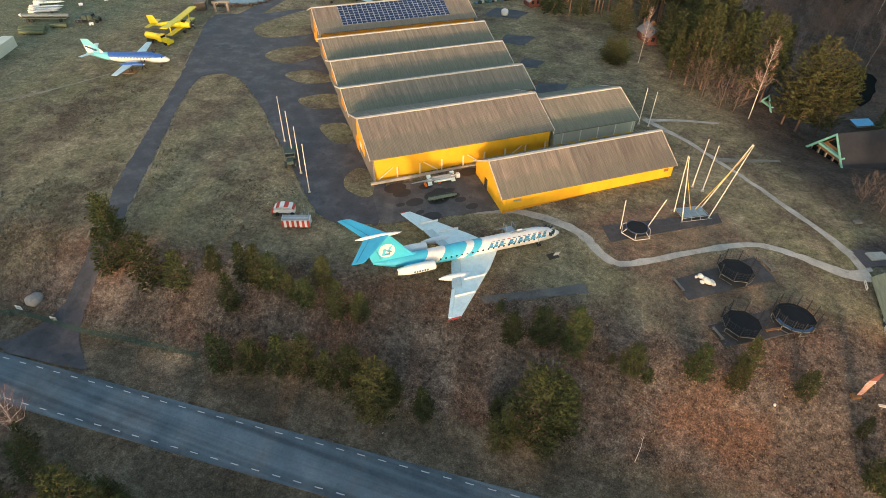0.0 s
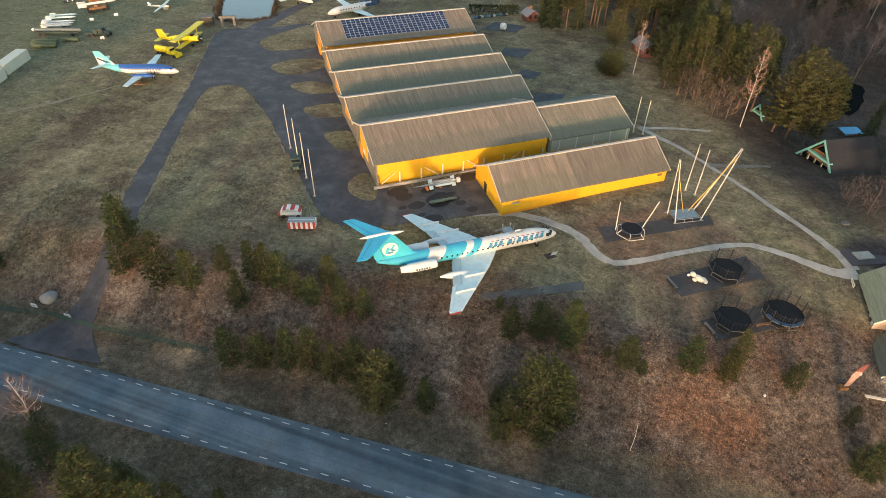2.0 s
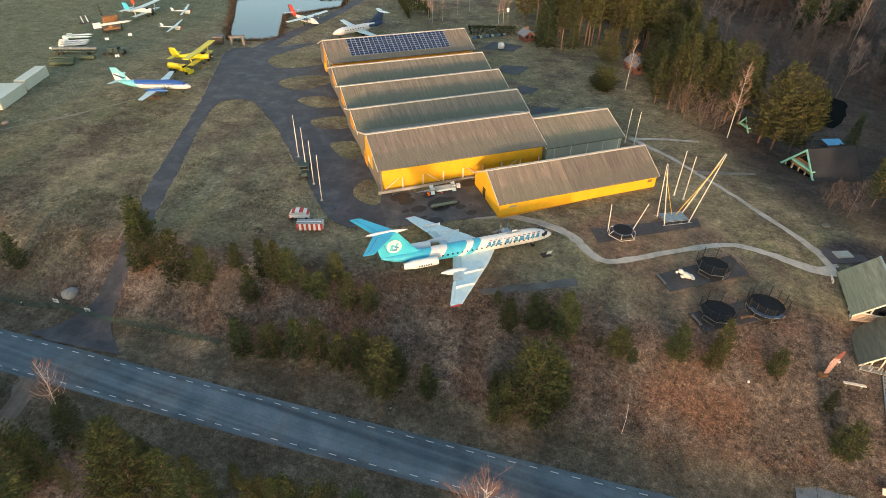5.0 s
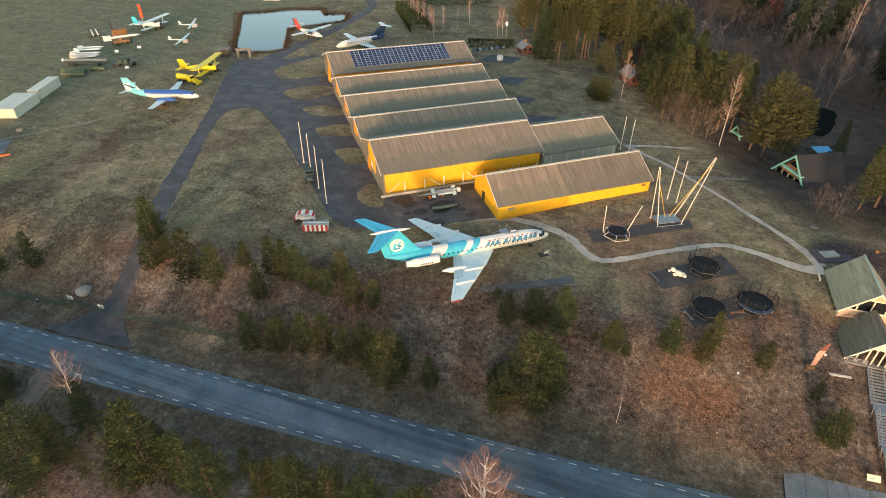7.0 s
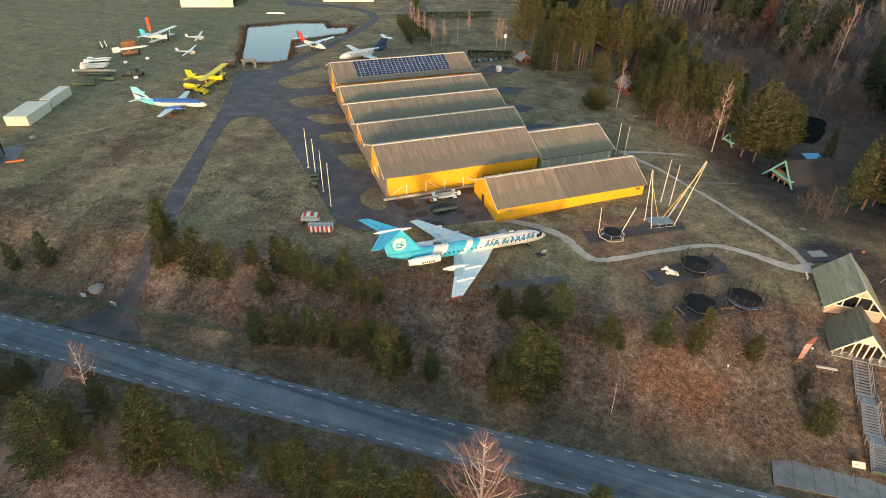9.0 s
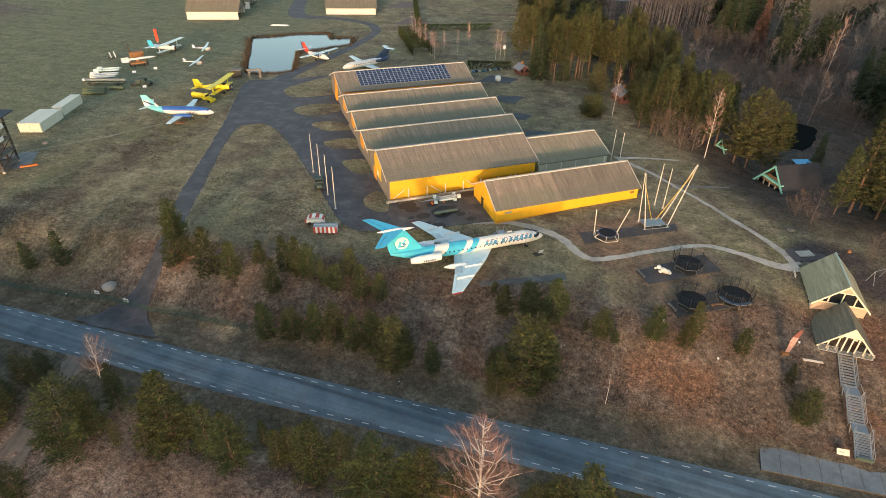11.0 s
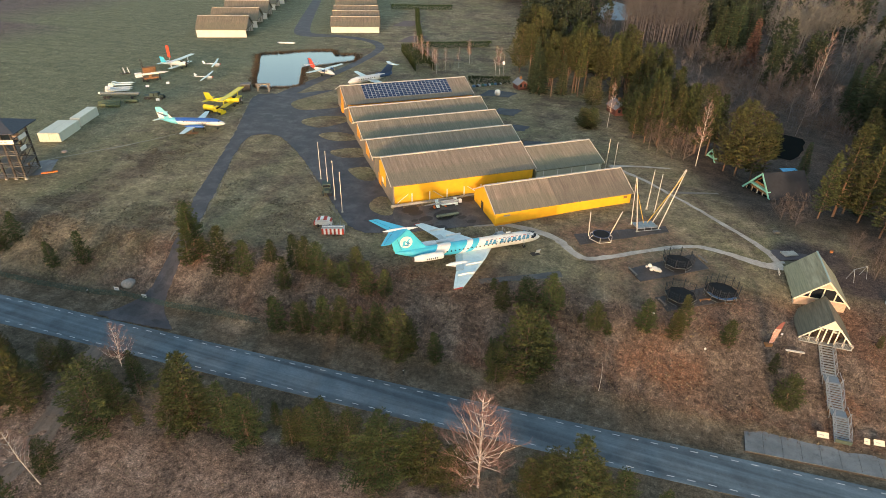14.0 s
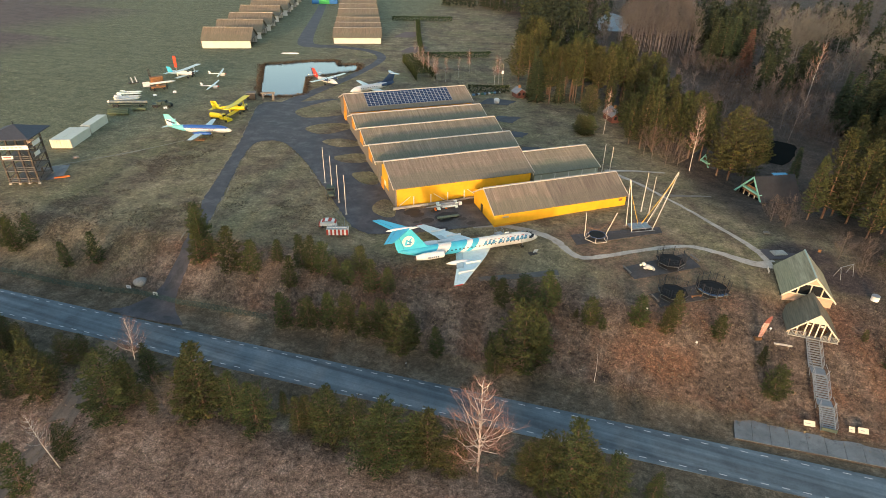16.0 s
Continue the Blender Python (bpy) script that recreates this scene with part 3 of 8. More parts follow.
def hangar(name, e0, e1_, f0, f1, ze, zr, wall, label, roof=ROOF, over=0.7, base=0.5, group="", front=True, split=None, plain_end=False):
    h = thing(name, SITE, label, "hangar", group)
    fm = (f0 + f1) / 2
    slope = (zr - ze) / (fm - f0)
    if front:
        for x in (e0, e1_ - 0.25):
            part("gable_wall", loft(bmesh.new(), [[(xx, f0, base - 1.0), (xx, f1, base - 1.0), (xx, f1, ze), (xx, fm, zr - 0.05), (xx, f0, ze)] for xx in (x, x + 0.25)]), GREY_WOOD if plain_end and x == e0 else wall, h)
        if plain_end:
            part("gable_panel", loft(bmesh.new(), [[(xx, fm - 1.6, 2.6), (xx, fm + 2.6, 2.6), (xx, fm + 2.6, zr - 1.5), (xx, fm, zr - 0.45), (xx, fm - 1.6, zr - 1.1)] for xx in (e0 - 0.06, e0)]), wall, h, "bright orange gable panel")
        for f in (f0, f1 - 0.25):
            part("side_wall", bx(e0 + 0.25, e1_ - 0.25, f, f + 0.25, base - 1.0, ze), wall, h)
    cuts = [e0 - over, e1_ + over] if split is None else [e0 - over, split, e1_ + over]
    for f in (f0 - over, f1 + over):
        for xa, xb, rm in zip(cuts, cuts[1:], (roof, ROOF_DARK)):
            part("roof_slope", roof_slab(xa, xb, f, fm, ze - over * slope + 0.12, zr + 0.12), rm, h)
    part("ridge_cap", bx(e0 - over, e1_ + over, fm - 0.28, fm + 0.28, zr + 0.06, zr + 0.24), RIDGE, h, "pale ridge cap")
    for x in (e0 - over, e1_ + over):
        for f in (f0 - over, f1 + over):
            bm = bmesh.new()
            zb = ze - over * slope
            loft(bm, [[(xx, f, zb - 0.12), (xx, f, zb + 0.2), (xx, fm, zr + 0.22), (xx, fm, zr - 0.1)] for xx in (x - 0.06, x + 0.06)])
            part("verge_board", bm, RIDGE if roof is not ROOF_SHADE_TINT else TRIM, h)
    return h


ROOF_DARK = roof_material("darker_sheet_roof", (0.165, 0.14, 0.118), (0.15, 0.135, 0.11), (0.225, 0.195, 0.16))
h1 = hangar("hangar", -0.4, 35.2, 0, 12.6, 3.45, 7.1, YELLOW, "low yellow hangar with brown sheet roof beside the airliner", over=0.45, split=15.2)
h2 = hangar("hangar", -19.8, 16.6, 15.7, 33.6, 5.8, 9.2, YELLOW, "tall yellow hangar with open braced bays at the foot", over=0.6, front=False)
h3 = hangar("hangar", 17.6, 36.6, 15.4, 31.6, 5.0, 8.1, PALE_WALL, "shed with pale grey-green panel wall and shade-tinted green roof", ROOF_SHADE_TINT, 0.5)
SHED = "yellow-gabled sheet-roofed shed in a row of sheds"
for e0, e1_, fm in ((-19.6, 22.4, 42.4), (-18.9, 23.8, 57.2), (-18.4, 24.9, 71.7)):
    hangar("shed", e0, e1_, fm - 7.0, fm + 7.0, 4.75, 7.35, ORANGE, SHED, ROOF_SHADE_TINT, 0.5, group="row of sheds", plain_end=True)
h7 = hangar("shed", -17.6, 25.8, 80.0, 98.2, 5.9, 9.3, ORANGE, "large shed with a solar array on its roof", ROOF, 0.6, group="row of sheds", plain_end=True)

# the tall hangar's walls: closed above, open bays with posts and braces below
part("left_gable", loft(bmesh.new(), [[(x, 15.7, -0.5), (x, 33.6, -0.5), (x, 33.6, 5.8), (x, 24.65, 9.15), (x, 15.7, 5.8)] for x in (-19.8, -19.5)]), GREY_WOOD, h2)
part("gable_panel", loft(bmesh.new(), [[(x, 22.4, 2.2), (x, 28.5, 2.2), (x, 28.5, 7.0), (x, 25.0, 8.5), (x, 22.4, 7.6)] for x in (-19.86, -19.8)]), YELLOW, h2)
part("right_gable", loft(bmesh.new(), [[(x, 15.7, -0.5), (x, 33.6, -0.5), (x, 33.6, 5.8), (x, 24.65, 9.15), (x, 15.7, 5.8)] for x in (16.3, 16.6)]), YELLOW, h2)
part("upper_wall", bx(-19.5, 16.3, 15.7, 15.95, 3.0, 5.8), YELLOW, h2)
part("back_wall", bx(-19.5, 16.3, 33.35, 33.6, -0.5, 5.8), YELLOW, h2)
part("recessed_wall", bx(-19.5, 16.3, 16.5, 16.7, -0.5, 4.5), YELLOW, h2)
part("soffit", bx(-19.5, 16.3, 15.95, 16.5, 3.0, 3.12), DARK_WOOD, h2)
for k in range(9):
    x = -19.6 + 4.45 * k
    part("post", bx(x - 0.12, x + 0.12, 15.72, 15.94, -0.5, 3.0), TRIM, h2)
for x, s in ((-17.4, -1), (-8.5, 1), (0.4, 1), (9.3, -1)):
    part("brace", rodp((x - 1.5 * s, 15.85, 3.0), (x + 1.4 * s, 15.85, 0.8), 0.09), TRIM, h2)
for x in (-14, -8, -2, 4, 10):
    part("panel", bx(x - 2.4, x + 2.4, 16.42, 16.5, 0.6, 2.9), YELLOW, h2)
part("sill_kerb", bx(-20.5, 16.6, 15.2, 15.6, 0.2, 0.75), GRAVEL, h2, "pale concrete kerb")
part("sign_board", bx(-19.93, -19.86, 24.5, 26.0, 2.6, 3.8), WHITE, h2, "small white sign with unreadable print")
part("door", bx(-19.92, -19.86, 27.0, 29.6, 0.5, 3.4), ORANGE, h2)
# low hangar extras
part("door", bx(-0.47, -0.4, 7.0, 8.2, 0.3, 2.5), DARK_WOOD, h1, "dark narrow side door")
part("notice", bx(1.6, 3.2, -0.05, 0.0, 2.0, 2.4), GREY_METAL, h1)
part("notice", bx(33.2, 34.2, -0.05, 0.0, 2.0, 2.6), RUST, h1)
for k in range(8):
    x = 0.2 + 5.0 * k
    part("wall_batten", bx(x - 0.06, x + 0.06, -0.04, 0.0, 0.2, 3.3), YELLOW, h1)
# orange strip paints the shading along the foot of the yellow wall
part("foot_shade_strip", bx(-0.4, 35.2, -0.1, -0.04, 0.0, 0.5), ORANGE, h1)
for k in range(5):
    x = 19.5 + 4.1 * k
    part("panel_batten", bx(x - 0.07, x + 0.07, 15.3, 15.4, -0.2, 4.8), WHITE, h3)
part("yellow_skirt", bx(17.6, 36.6, 15.25, 15.35, -0.4, 2.0), YELLOW, h3, "yellow lower boards")
part("door_slab", bx(-18.0, -17.6, 88.4, 91.0, 0.3, 3.0), ORANGE, h7)


def solar_array(parent):
    bm = bx(-0.65, 0.65, -0.95, 0.95, 0, 0.04)
    for y in (-0.47, 0.47):
        box(bm, -0.57, 0.57, y - 0.41, y + 0.41, 0.041, 0.055, mi=1)
    cell = mesh_of("solar_panel", bm, [surface("panel_frame", (0.3, 0.33, 0.38), 0.1), surface("solar_glass", (0.012, 0.03, 0.085), 0.25, 1.0, 0.18)])
    slope = math.atan2(3.4, 9.1)
    for i in range(23):
        for j in range(4):
            x = -10.6 + 1.32 * i
            d = 1.5 + 1.92 * j
            ob = new("solar_panel", cell)
            ob.parent = parent
            ob.matrix_local = Matrix.Translation((x, 89.1 - d * math.cos(slope), 9.3 + 0.26 - d * math.sin(slope))) @ Matrix.Rotation(slope, 4, "X")


solar_array(h7)


# ---- aircraft ----
def livery(name, base, second, bands, lean, above=None, third=None):
    """Paint in bands along the body: second colour where s = x - lean * z lies in a band, third above a height."""
    mat, nt, b = fresh(name, 0.42)
    co = nt.nodes.new("ShaderNodeTexCoord").outputs["Object"]
    sep = nt.nodes.new("ShaderNodeSeparateXYZ")
    nt.links.new(co, sep.inputs[0])
    s = math_node(nt, "MULTIPLY_ADD", sep.outputs[2], -lean, sep.outputs[0])
    mask = None
    for lo, hi in bands:
        one = math_node(nt, "MULTIPLY", math_node(nt, "GREATER_THAN", s, lo), math_node(nt, "LESS_THAN", s, hi))
        mask = one if mask is None else math_node(nt, "MAXIMUM", mask, one)
    n1 = noise_node(nt, co, 0.9, 5.0)
    n2 = noise_node(nt, co, 7.0, 4.0)
    c = base
    if above is not None:
        c = mix_nodes(nt, math_node(nt, "GREATER_THAN", sep.outputs[2], above), base, third)
    c = mix_nodes(nt, mask, c, second) if mask is not None else c
    c = mix_nodes(nt, ramp_nodes(nt, n2, [(0.5, (0, 0, 0)), (0.8, (0.35, 0.35, 0.35))]), c, (0.42, 0.38, 0.32))
    c = mix_nodes(nt, 1.0, c, ramp_nodes(nt, n1, [(0.3, (0.86, 0.85, 0.83)), (0.7, (1.05, 1.05, 1.05))]), "MULTIPLY")
    nt.links.new(c, b.inputs["Base Color"])
    bump_to(nt, b, n1, 0.05, 0.02)
    return mat


def wheel(parent, x, y, r, w=0.3):
    tyre = part("wheel", rodp((x, y - w / 2, r), (x, y + w / 2, r), r, n=14), BLACK, parent)
    return tyre


FLAP = surface("faded_flap_paint", (0.5, 0.58, 0.57), 0.2, 0.9, 0.5, dirt=(0.3, 0.36, 0.36), dirt_amount=0.4, fine=3.0)


def airliner():
    air = thing("airliner", pose(-4.67, 78.01, -0.85, 0, 0, 37.2) @ Matrix.Scale(0.973, 4), "white and turquoise twin-jet airliner with T-tail on the grass", "airliner")
    skin = livery("airliner_paint", (0.74, 0.72, 0.68), (0.045, 0.42, 0.6),
                  [(-20.0, -18.6), (-25.0, -21.3), (-60.0, -27.9)], 1.0)
    st = [(0, 2.3, 0.1), (-0.25, 2.32, 0.34), (-0.8, 2.4, 0.62), (-1.5, 2.5, 0.86), (-2.3, 2.62, 1.05), (-3.2, 2.72, 1.19), (-4.3, 2.82, 1.3), (-5.6, 2.85, 1.35),
          (-12, 2.85, 1.35), (-18, 2.85, 1.35), (-21.5, 2.86, 1.34), (-24, 2.92, 1.28), (-26.5, 3.02, 1.15), (-28.6, 3.2, 0.94), (-30.3, 3.42, 0.68), (-31.8, 3.65, 0.4), (-32.7, 3.78, 0.16)]
    part("fuselage", body(st, 28), skin, air, smoothed=True)
    for s in (1, -1):
        w = part("wing", foil([(s * 0.8, -11.8, -19.9, 1.75, 1.0), (s * 4.4, -14.5, -20.4, 1.85, 0.75), (s * 13.3, -22.7, -24.7, 2.15, 0.24)]), WINGPALE, air, "pale blue-grey swept wing with stains")
        part("wing_tip", foil([(s * 13.31, -22.75, -24.75, 2.15, 0.25), (s * 13.55, -23.3, -24.8, 2.16, 0.1)]), RED, w, "red tip")
        part("aileron", foil([(s * 7.6, -21.5, -22.25, 2.13, 0.16), (s * 13.1, -24.1, -24.72, 2.26, 0.12)]), WINGPALE, w)
        part("flap", foil([(s * 1.5, -18.6, -20.2, 1.98, 0.22), (s * 7.4, -20.5, -22.1, 2.1, 0.16)]), FLAP, w, "faded grey-blue flap")
        for y in (6.2, 9.3):
            le = -14.5 - (y - 4.4) * 0.865
            part("wing_fence", bx(le - 3.6, le - 0.2, s * y - 0.04, s * y + 0.04, 2.1, 2.55), WHITE, w)
        pod = part("gear_pod", body([(-17.6, 1.75, 0.1), (-18.2, 1.78, 0.38), (-19.4, 1.8, 0.58), (-21, 1.85, 0.58), (-22.2, 1.95, 0.42), (-23.4, 2.05, 0.1)], 14), WHITE, air, "white gear fairing", True, Matrix.Translation((0, s * 4.75, 0)))
        for dx in (-18.4, -19.6):
            for dy in (-0.4, 0.4):
                wheel(pod, dx, dy, 0.42)
        part("gear_leg", rodp((-19, 0, 0.5), (-19, 0, 1.6), 0.14), GREY_METAL, pod)
        eng = part("engine", body([(-23.2, 0, 0.62), (-23.4, 0, 0.74), (-25, 0, 0.8), (-27.5, 0, 0.78), (-29.0, 0, 0.58), (-29.4, 0, 0.5)], 18), WHITE, air, "white engine nacelle", True, Matrix.Translation((0, s * 2.35, 3.1)))
        part("exhaust", rodp((-29.3, 0, 0), (-29.9, 0, 0), 0.48, 0.4, 14), DARK_WOOD, eng, "sooty exhaust")
        part("intake", rodp((-23.25, 0, 0), (-23.16, 0, 0), 0.56, 0.56, 16), BLACK, eng, "dark intake")
        for k in range(6):
            part("code_bar", bx(-26.9 + 0.42 * k, -26.65 + 0.42 * k, -0.82 if s < 0 else 0.78, -0.78 if s < 0 else 0.82, -0.2, 0.15), NAVY, eng)
        part("pylon", bx(-28, -24.2, min(s * 1.1, s * 1.9), max(s * 1.1, s * 1.9), 2.95, 3.25), SKYBLUE, air)
        part("stabiliser", foil([(s * 0.1, -29.8, -33.8, 9.05, 0.42), (s * 5.2, -34.7, -36.7, 9.15, 0.16)]), SKYBLUE, air, "turquoise tailplane half")
        part("stabiliser_edge", foil([(s * 5.21, -34.75, -36.75, 9.15, 0.17), (s * 5.38, -35.1, -36.7, 9.15, 0.08)]), SKYBLUE, air)
        part("elevator_line", rodp((-32.9, s * 0.3, 9.22), (-36.0, s * 5.1, 9.22), 0.025, n=4), NAVY, air)
        # cabin windows and the cockpit panes
        for k in range(19):
            x = -5.4 - 0.92 * k
            part("window", rodp((x, s * 1.33, 3.0), (x, s * 1.36, 3.0), 0.17, 0.17, 10), GLASS_DARK, air)
        for x, y, z in ((-1.55, 0.38, 3.24), (-1.85, 0.72, 3.18), (-2.35, 0.98, 3.2)):
            part("cockpit_pane", bx(-0.42, 0.42, -0.02, 0.18, -0.3, 0.28, Matrix.Translation((x, s * y, z)) @ Matrix.Rotation(radians(s * 34), 4, "Z") @ Matrix.Rotation(radians(s * 38), 4, "X")), GLASS_DARK, air)
    # painted brand bars on both sides, drawn as plain slanted shapes
    def decal(name, x0, x1, a0, a1, mat, lean=0.0, side=-1):
        rr = 1.36
        ang = [radians(a0 + (a1 - a0) * i / 4) for i in range(5)]
        rings = []
        for x in (x0, x1):
            rings.append([(x + lean * math.sin(a), side * r * math.cos(a), 2.85 + r * math.sin(a)) for r, seq in ((rr, ang), (rr - 0.02, ang[::-1])) for a in seq])
        part(name, loft(bmesh.new(), rings), mat, air)

    MIDBLUE = surface("faded_blue_lettering", (0.05, 0.24, 0.4), 0.2, 2.0, 0.5)
    for side in (-1, 1):
        x = -13.9
        for k, w in enumerate((0.78, 0.7, 0.86, 0.0, 0.92, 0.34, 0.86, 1.15, 0.9, 0.84, 0.76)):
            if w:
                decal("title_bar", x, x + w, 10, 27, MIDBLUE, 0.9, side)
                decal("title_bar", x + 0.08, x + w * 0.78, 28, 45, MIDBLUE, 0.9, side)
            else:
                decal("title_bar", x + 0.1, x + 0.45, 20, 28, MIDBLUE, 0.1, side)
            x += max(w, 0.5) + 0.16
        for k in range(11):
            decal("small_print", -13.2 + 0.95 * k, -12.6 + 0.95 * k, 49, 54, NAVY if k % 3 else RED, 0.2, side)
    part("fin", foil([(3.7, -24.2, -32.6, 0, 0.5), (4.5, -26.4, -33.0, 0, 0.48), (9.0, -29.9, -33.9, 0, 0.34)], True), SKYBLUE, air, "turquoise swept fin")
    bul = part("tail_fairing", body([(-27.9, 9.05, 0.05), (-28.9, 9.05, 0.22), (-30.8, 9.06, 0.36), (-33.4, 9.08, 0.32), (-35.1, 9.1, 0.06)], 14), WHITE, air, "white bullet fairing", True)
    for side in (-1, 1):
        part("fin_disc", rodp((-30.4, side * 0.18, 6.05), (-30.4, side * 0.265, 6.05), 1.3, 1.3, 28), surface("pale_roundel", (0.74, 0.73, 0.7), 0.12, 1.0) if side < 0 else bpy.data.materials["pale_roundel"], air, "off-white roundel")
        for x0, x1, z0_, z1, l in ((-31.3, -30.8, 5.2, 6.5, 0.35), (-30.8, -29.9, 5.2, 5.55, 0.0), (-30.5, -30.1, 5.9, 6.8, 0.6), (-30.1, -29.5, 5.6, 6.2, -0.5)):
            ring = [(x0, z0_), (x1, z0_), (x1 + l, z1), (x0 + l, z1)]
            part("emblem_stroke", loft(bmesh.new(), [[(x, side * y, z) for x, z in ring] for y in (0.262, 0.285)]), SKYBLUE if l > 0.3 else MIDBLUE, air)
    part("rudder_line", rodp((-31.4, -0.2, 4.4), (-32.9, -0.15, 8.8), 0.025, n=4), NAVY, air)
    part("nose_leg", rodp((-3.6, 0, 0.4), (-3.6, 0, 1.7), 0.1), GREY_METAL, air)
    for y in (-0.25, 0.25):
        wheel(air, -3.6, y, 0.36, 0.22)
    part("chin_glass", body([(-0.12, 2.1, 0.06), (-0.5, 2.06, 0.26), (-1.1, 1.98, 0.34), (-1.6, 1.98, 0.2)], 12), GLASS_DARK, air)
    part("dorsal_aerial", bx(-8.2, -7.2, -0.05, 0.05, 4.25, 4.75), WHITE, air)
    part("dorsal_hump", body([(-6.4, 4.2, 0.05), (-7.2, 4.25, 0.22), (-8.6, 4.25, 0.22), (-9.4, 4.2, 0.05)], 10), GREY_METAL, air)
    for s in (1, -1):
        part("door_outline", bx(-4.62, -4.55, min(s * 1.31, s * 1.355), max(s * 1.31, s * 1.355), 2.1, 3.6), GREY_METAL, air)
    return air


airliner()

# stair frame and the small notice beside the airliner
m = SITE @ Matrix.Translation((-2.7, -7.6, -0.5))
st = thing("airstair", m, "grey wheeled boarding stair beside the airliner", "stair")
part("platform", bx(-0.8, 0.8, -0.7, 0.7, 3.0, 3.15), GREY_METAL, st)
for x in (-0.75, 0.75):
    for y in (-0.65, 0.65):
        part("leg", rodp((x, y, 0), (x, y, 4.1), 0.05), GREY_METAL, st)
    part("rail", rodp((x, -0.65, 4.1), (x, 0.65, 4.1), 0.04), GREY_METAL, st)
for k in range(12):
    part("step", bx(-0.5, 0.5, 0.7 + 0.26 * k, 1.0 + 0.26 * k, 2.8 - 0.23 * k, 2.85 - 0.23 * k), GREY_METAL, st)
for nx, ny, mat_, lab in ((3.6, -12.8, WHITE, "white notice on a leaning stand by the nose"),):
    b = thing("notice_stand", SITE @ Matrix.Translation((nx, ny, -0.75)), lab, "notice")
    part("panel", bx(-0.5, 0.5, -0.02, 0.02, 0.5, 1.6, Matrix.Rotation(radians(25), 4, "X")), mat_, b)
    part("strut", rodp((0, 0.5, 0), (0, -0.3, 1.3), 0.05), GREY_METAL, b)
    part("base_plate", bx(-1.2, 0.6, -0.5, 0.8, -0.05, 0.1), DARK_WOOD, b, "dark timber base")


def propeller(parent, x, y, z, r, blades=4):
    hub = part("propeller", body([(x + 0.45, 0, 0.03), (x + 0.2, 0, 0.18), (x - 0.1, 0, 0.22)], 10), GREY_METAL, parent, m=Matrix.Translation((0, y, z)))
    for k in range(blades):
        a = 6.2832 * k / blades + 0.4
        part("blade", bx(x - 0.02, x + 0.05, -0.1, 0.1, 0.15, r, Matrix.Rotation(a, 4, "X")), BLACK, hub)


def regional_turboprop():
    a = thing("turboprop", pose(-109.7, 112.6, 0.3, 0, 0, 18.0), "white blue and turquoise twin turboprop airliner on the grass", "turboprop")
    paint = livery("turboprop_paint", (0.76, 0.74, 0.7), (0.16, 0.55, 0.66), [(-40, -13.0)], -0.6, 2.75, (0.02, 0.1, 0.38))
    part("fuselage", body([(0, 1.9, 0.08), (-0.4, 1.95, 0.4), (-1.3, 2.1, 0.78), (-2.6, 2.3, 1.08), (-4, 2.4, 1.18), (-13, 2.4, 1.18), (-16, 2.6, 0.9), (-18.6, 2.95, 0.5), (-20.6, 3.2, 0.12)], 20), paint, a, smoothed=True)
    for s in (1, -1):
        part("wing", foil([(s * 0.6, -7.6, -10.6, 1.65, 0.4), (s * 10.6, -8.6, -10.0, 2.2, 0.16)]), SKYBLUE if False else WINGPALE, a, "pale blue wing")
        n = part("engine", body([(-5.3, 0, 0.25), (-5.6, 0, 0.4), (-7.5, 0, 0.5), (-10, 0, 0.35), (-11.3, 0, 0.08)], 12), surface("royal_blue_paint", (0.02, 0.1, 0.38), 0.15, 1.0, 0.45) if s > 0 else bpy.data.materials["royal_blue_paint"], a, "royal blue nacelle", True, Matrix.Translation((0, s * 3.4, 2.0)))
        propeller(n, -5.3, 0, 0, 1.6)
        part("stabiliser", foil([(s * 0.2, -18.2, -20.2, 3.3, 0.2), (s * 4.4, -19.2, -20.3, 4.0, 0.1)]), WINGPALE, a)
        wheel(a, -9, s * 3.4, 0.42)
        part("gear_leg", rodp((-9, s * 3.4, 0.4), (-9, s * 3.4, 1.7), 0.09), GREY_METAL, a)
        part("cockpit_pane", bx(-0.35, 0.35, -0.02, 0.05, -0.2, 0.2, Matrix.Translation((-1.75, s * 0.66, 2.75)) @ Matrix.Rotation(radians(s * 30), 4, "Z") @ Matrix.Rotation(radians(s * 35), 4, "X")), GLASS_DARK, a)
        for k in range(11):
            part("window", bx(-4.6 - 0.78 * k, -4.3 - 0.78 * k, s * 1.15 - 0.04, s * 1.15 + 0.04, 2.5, 2.82), GLASS_DARK, a)
    part("fin", foil([(2.9, -15.6, -20.2, 0, 0.34), (6.8, -19.0, -20.8, 0, 0.2)], True), livery("fin_paint", (0.76, 0.74, 0.7), (0.16, 0.55, 0.66), [(-18.7, -17)], 0.0, 5.2, (0.16, 0.55, 0.66)), a)
    part("fin_swoosh", loft(bmesh.new(), [[(-17.2, y, 4.1), (-20.2, y, 5.2), (-20.3, y, 4.9), (-18, y, 3.8)] for y in (-0.2, 0.2)]), NAVY, a, "navy bird-wing stroke")
    wheel(a, -2.6, 0, 0.32)
    part("wheel_chock", bx(-10.4, -7.4, -4.6, -2.6, 0, 0.12), RUST, a)


regional_turboprop()


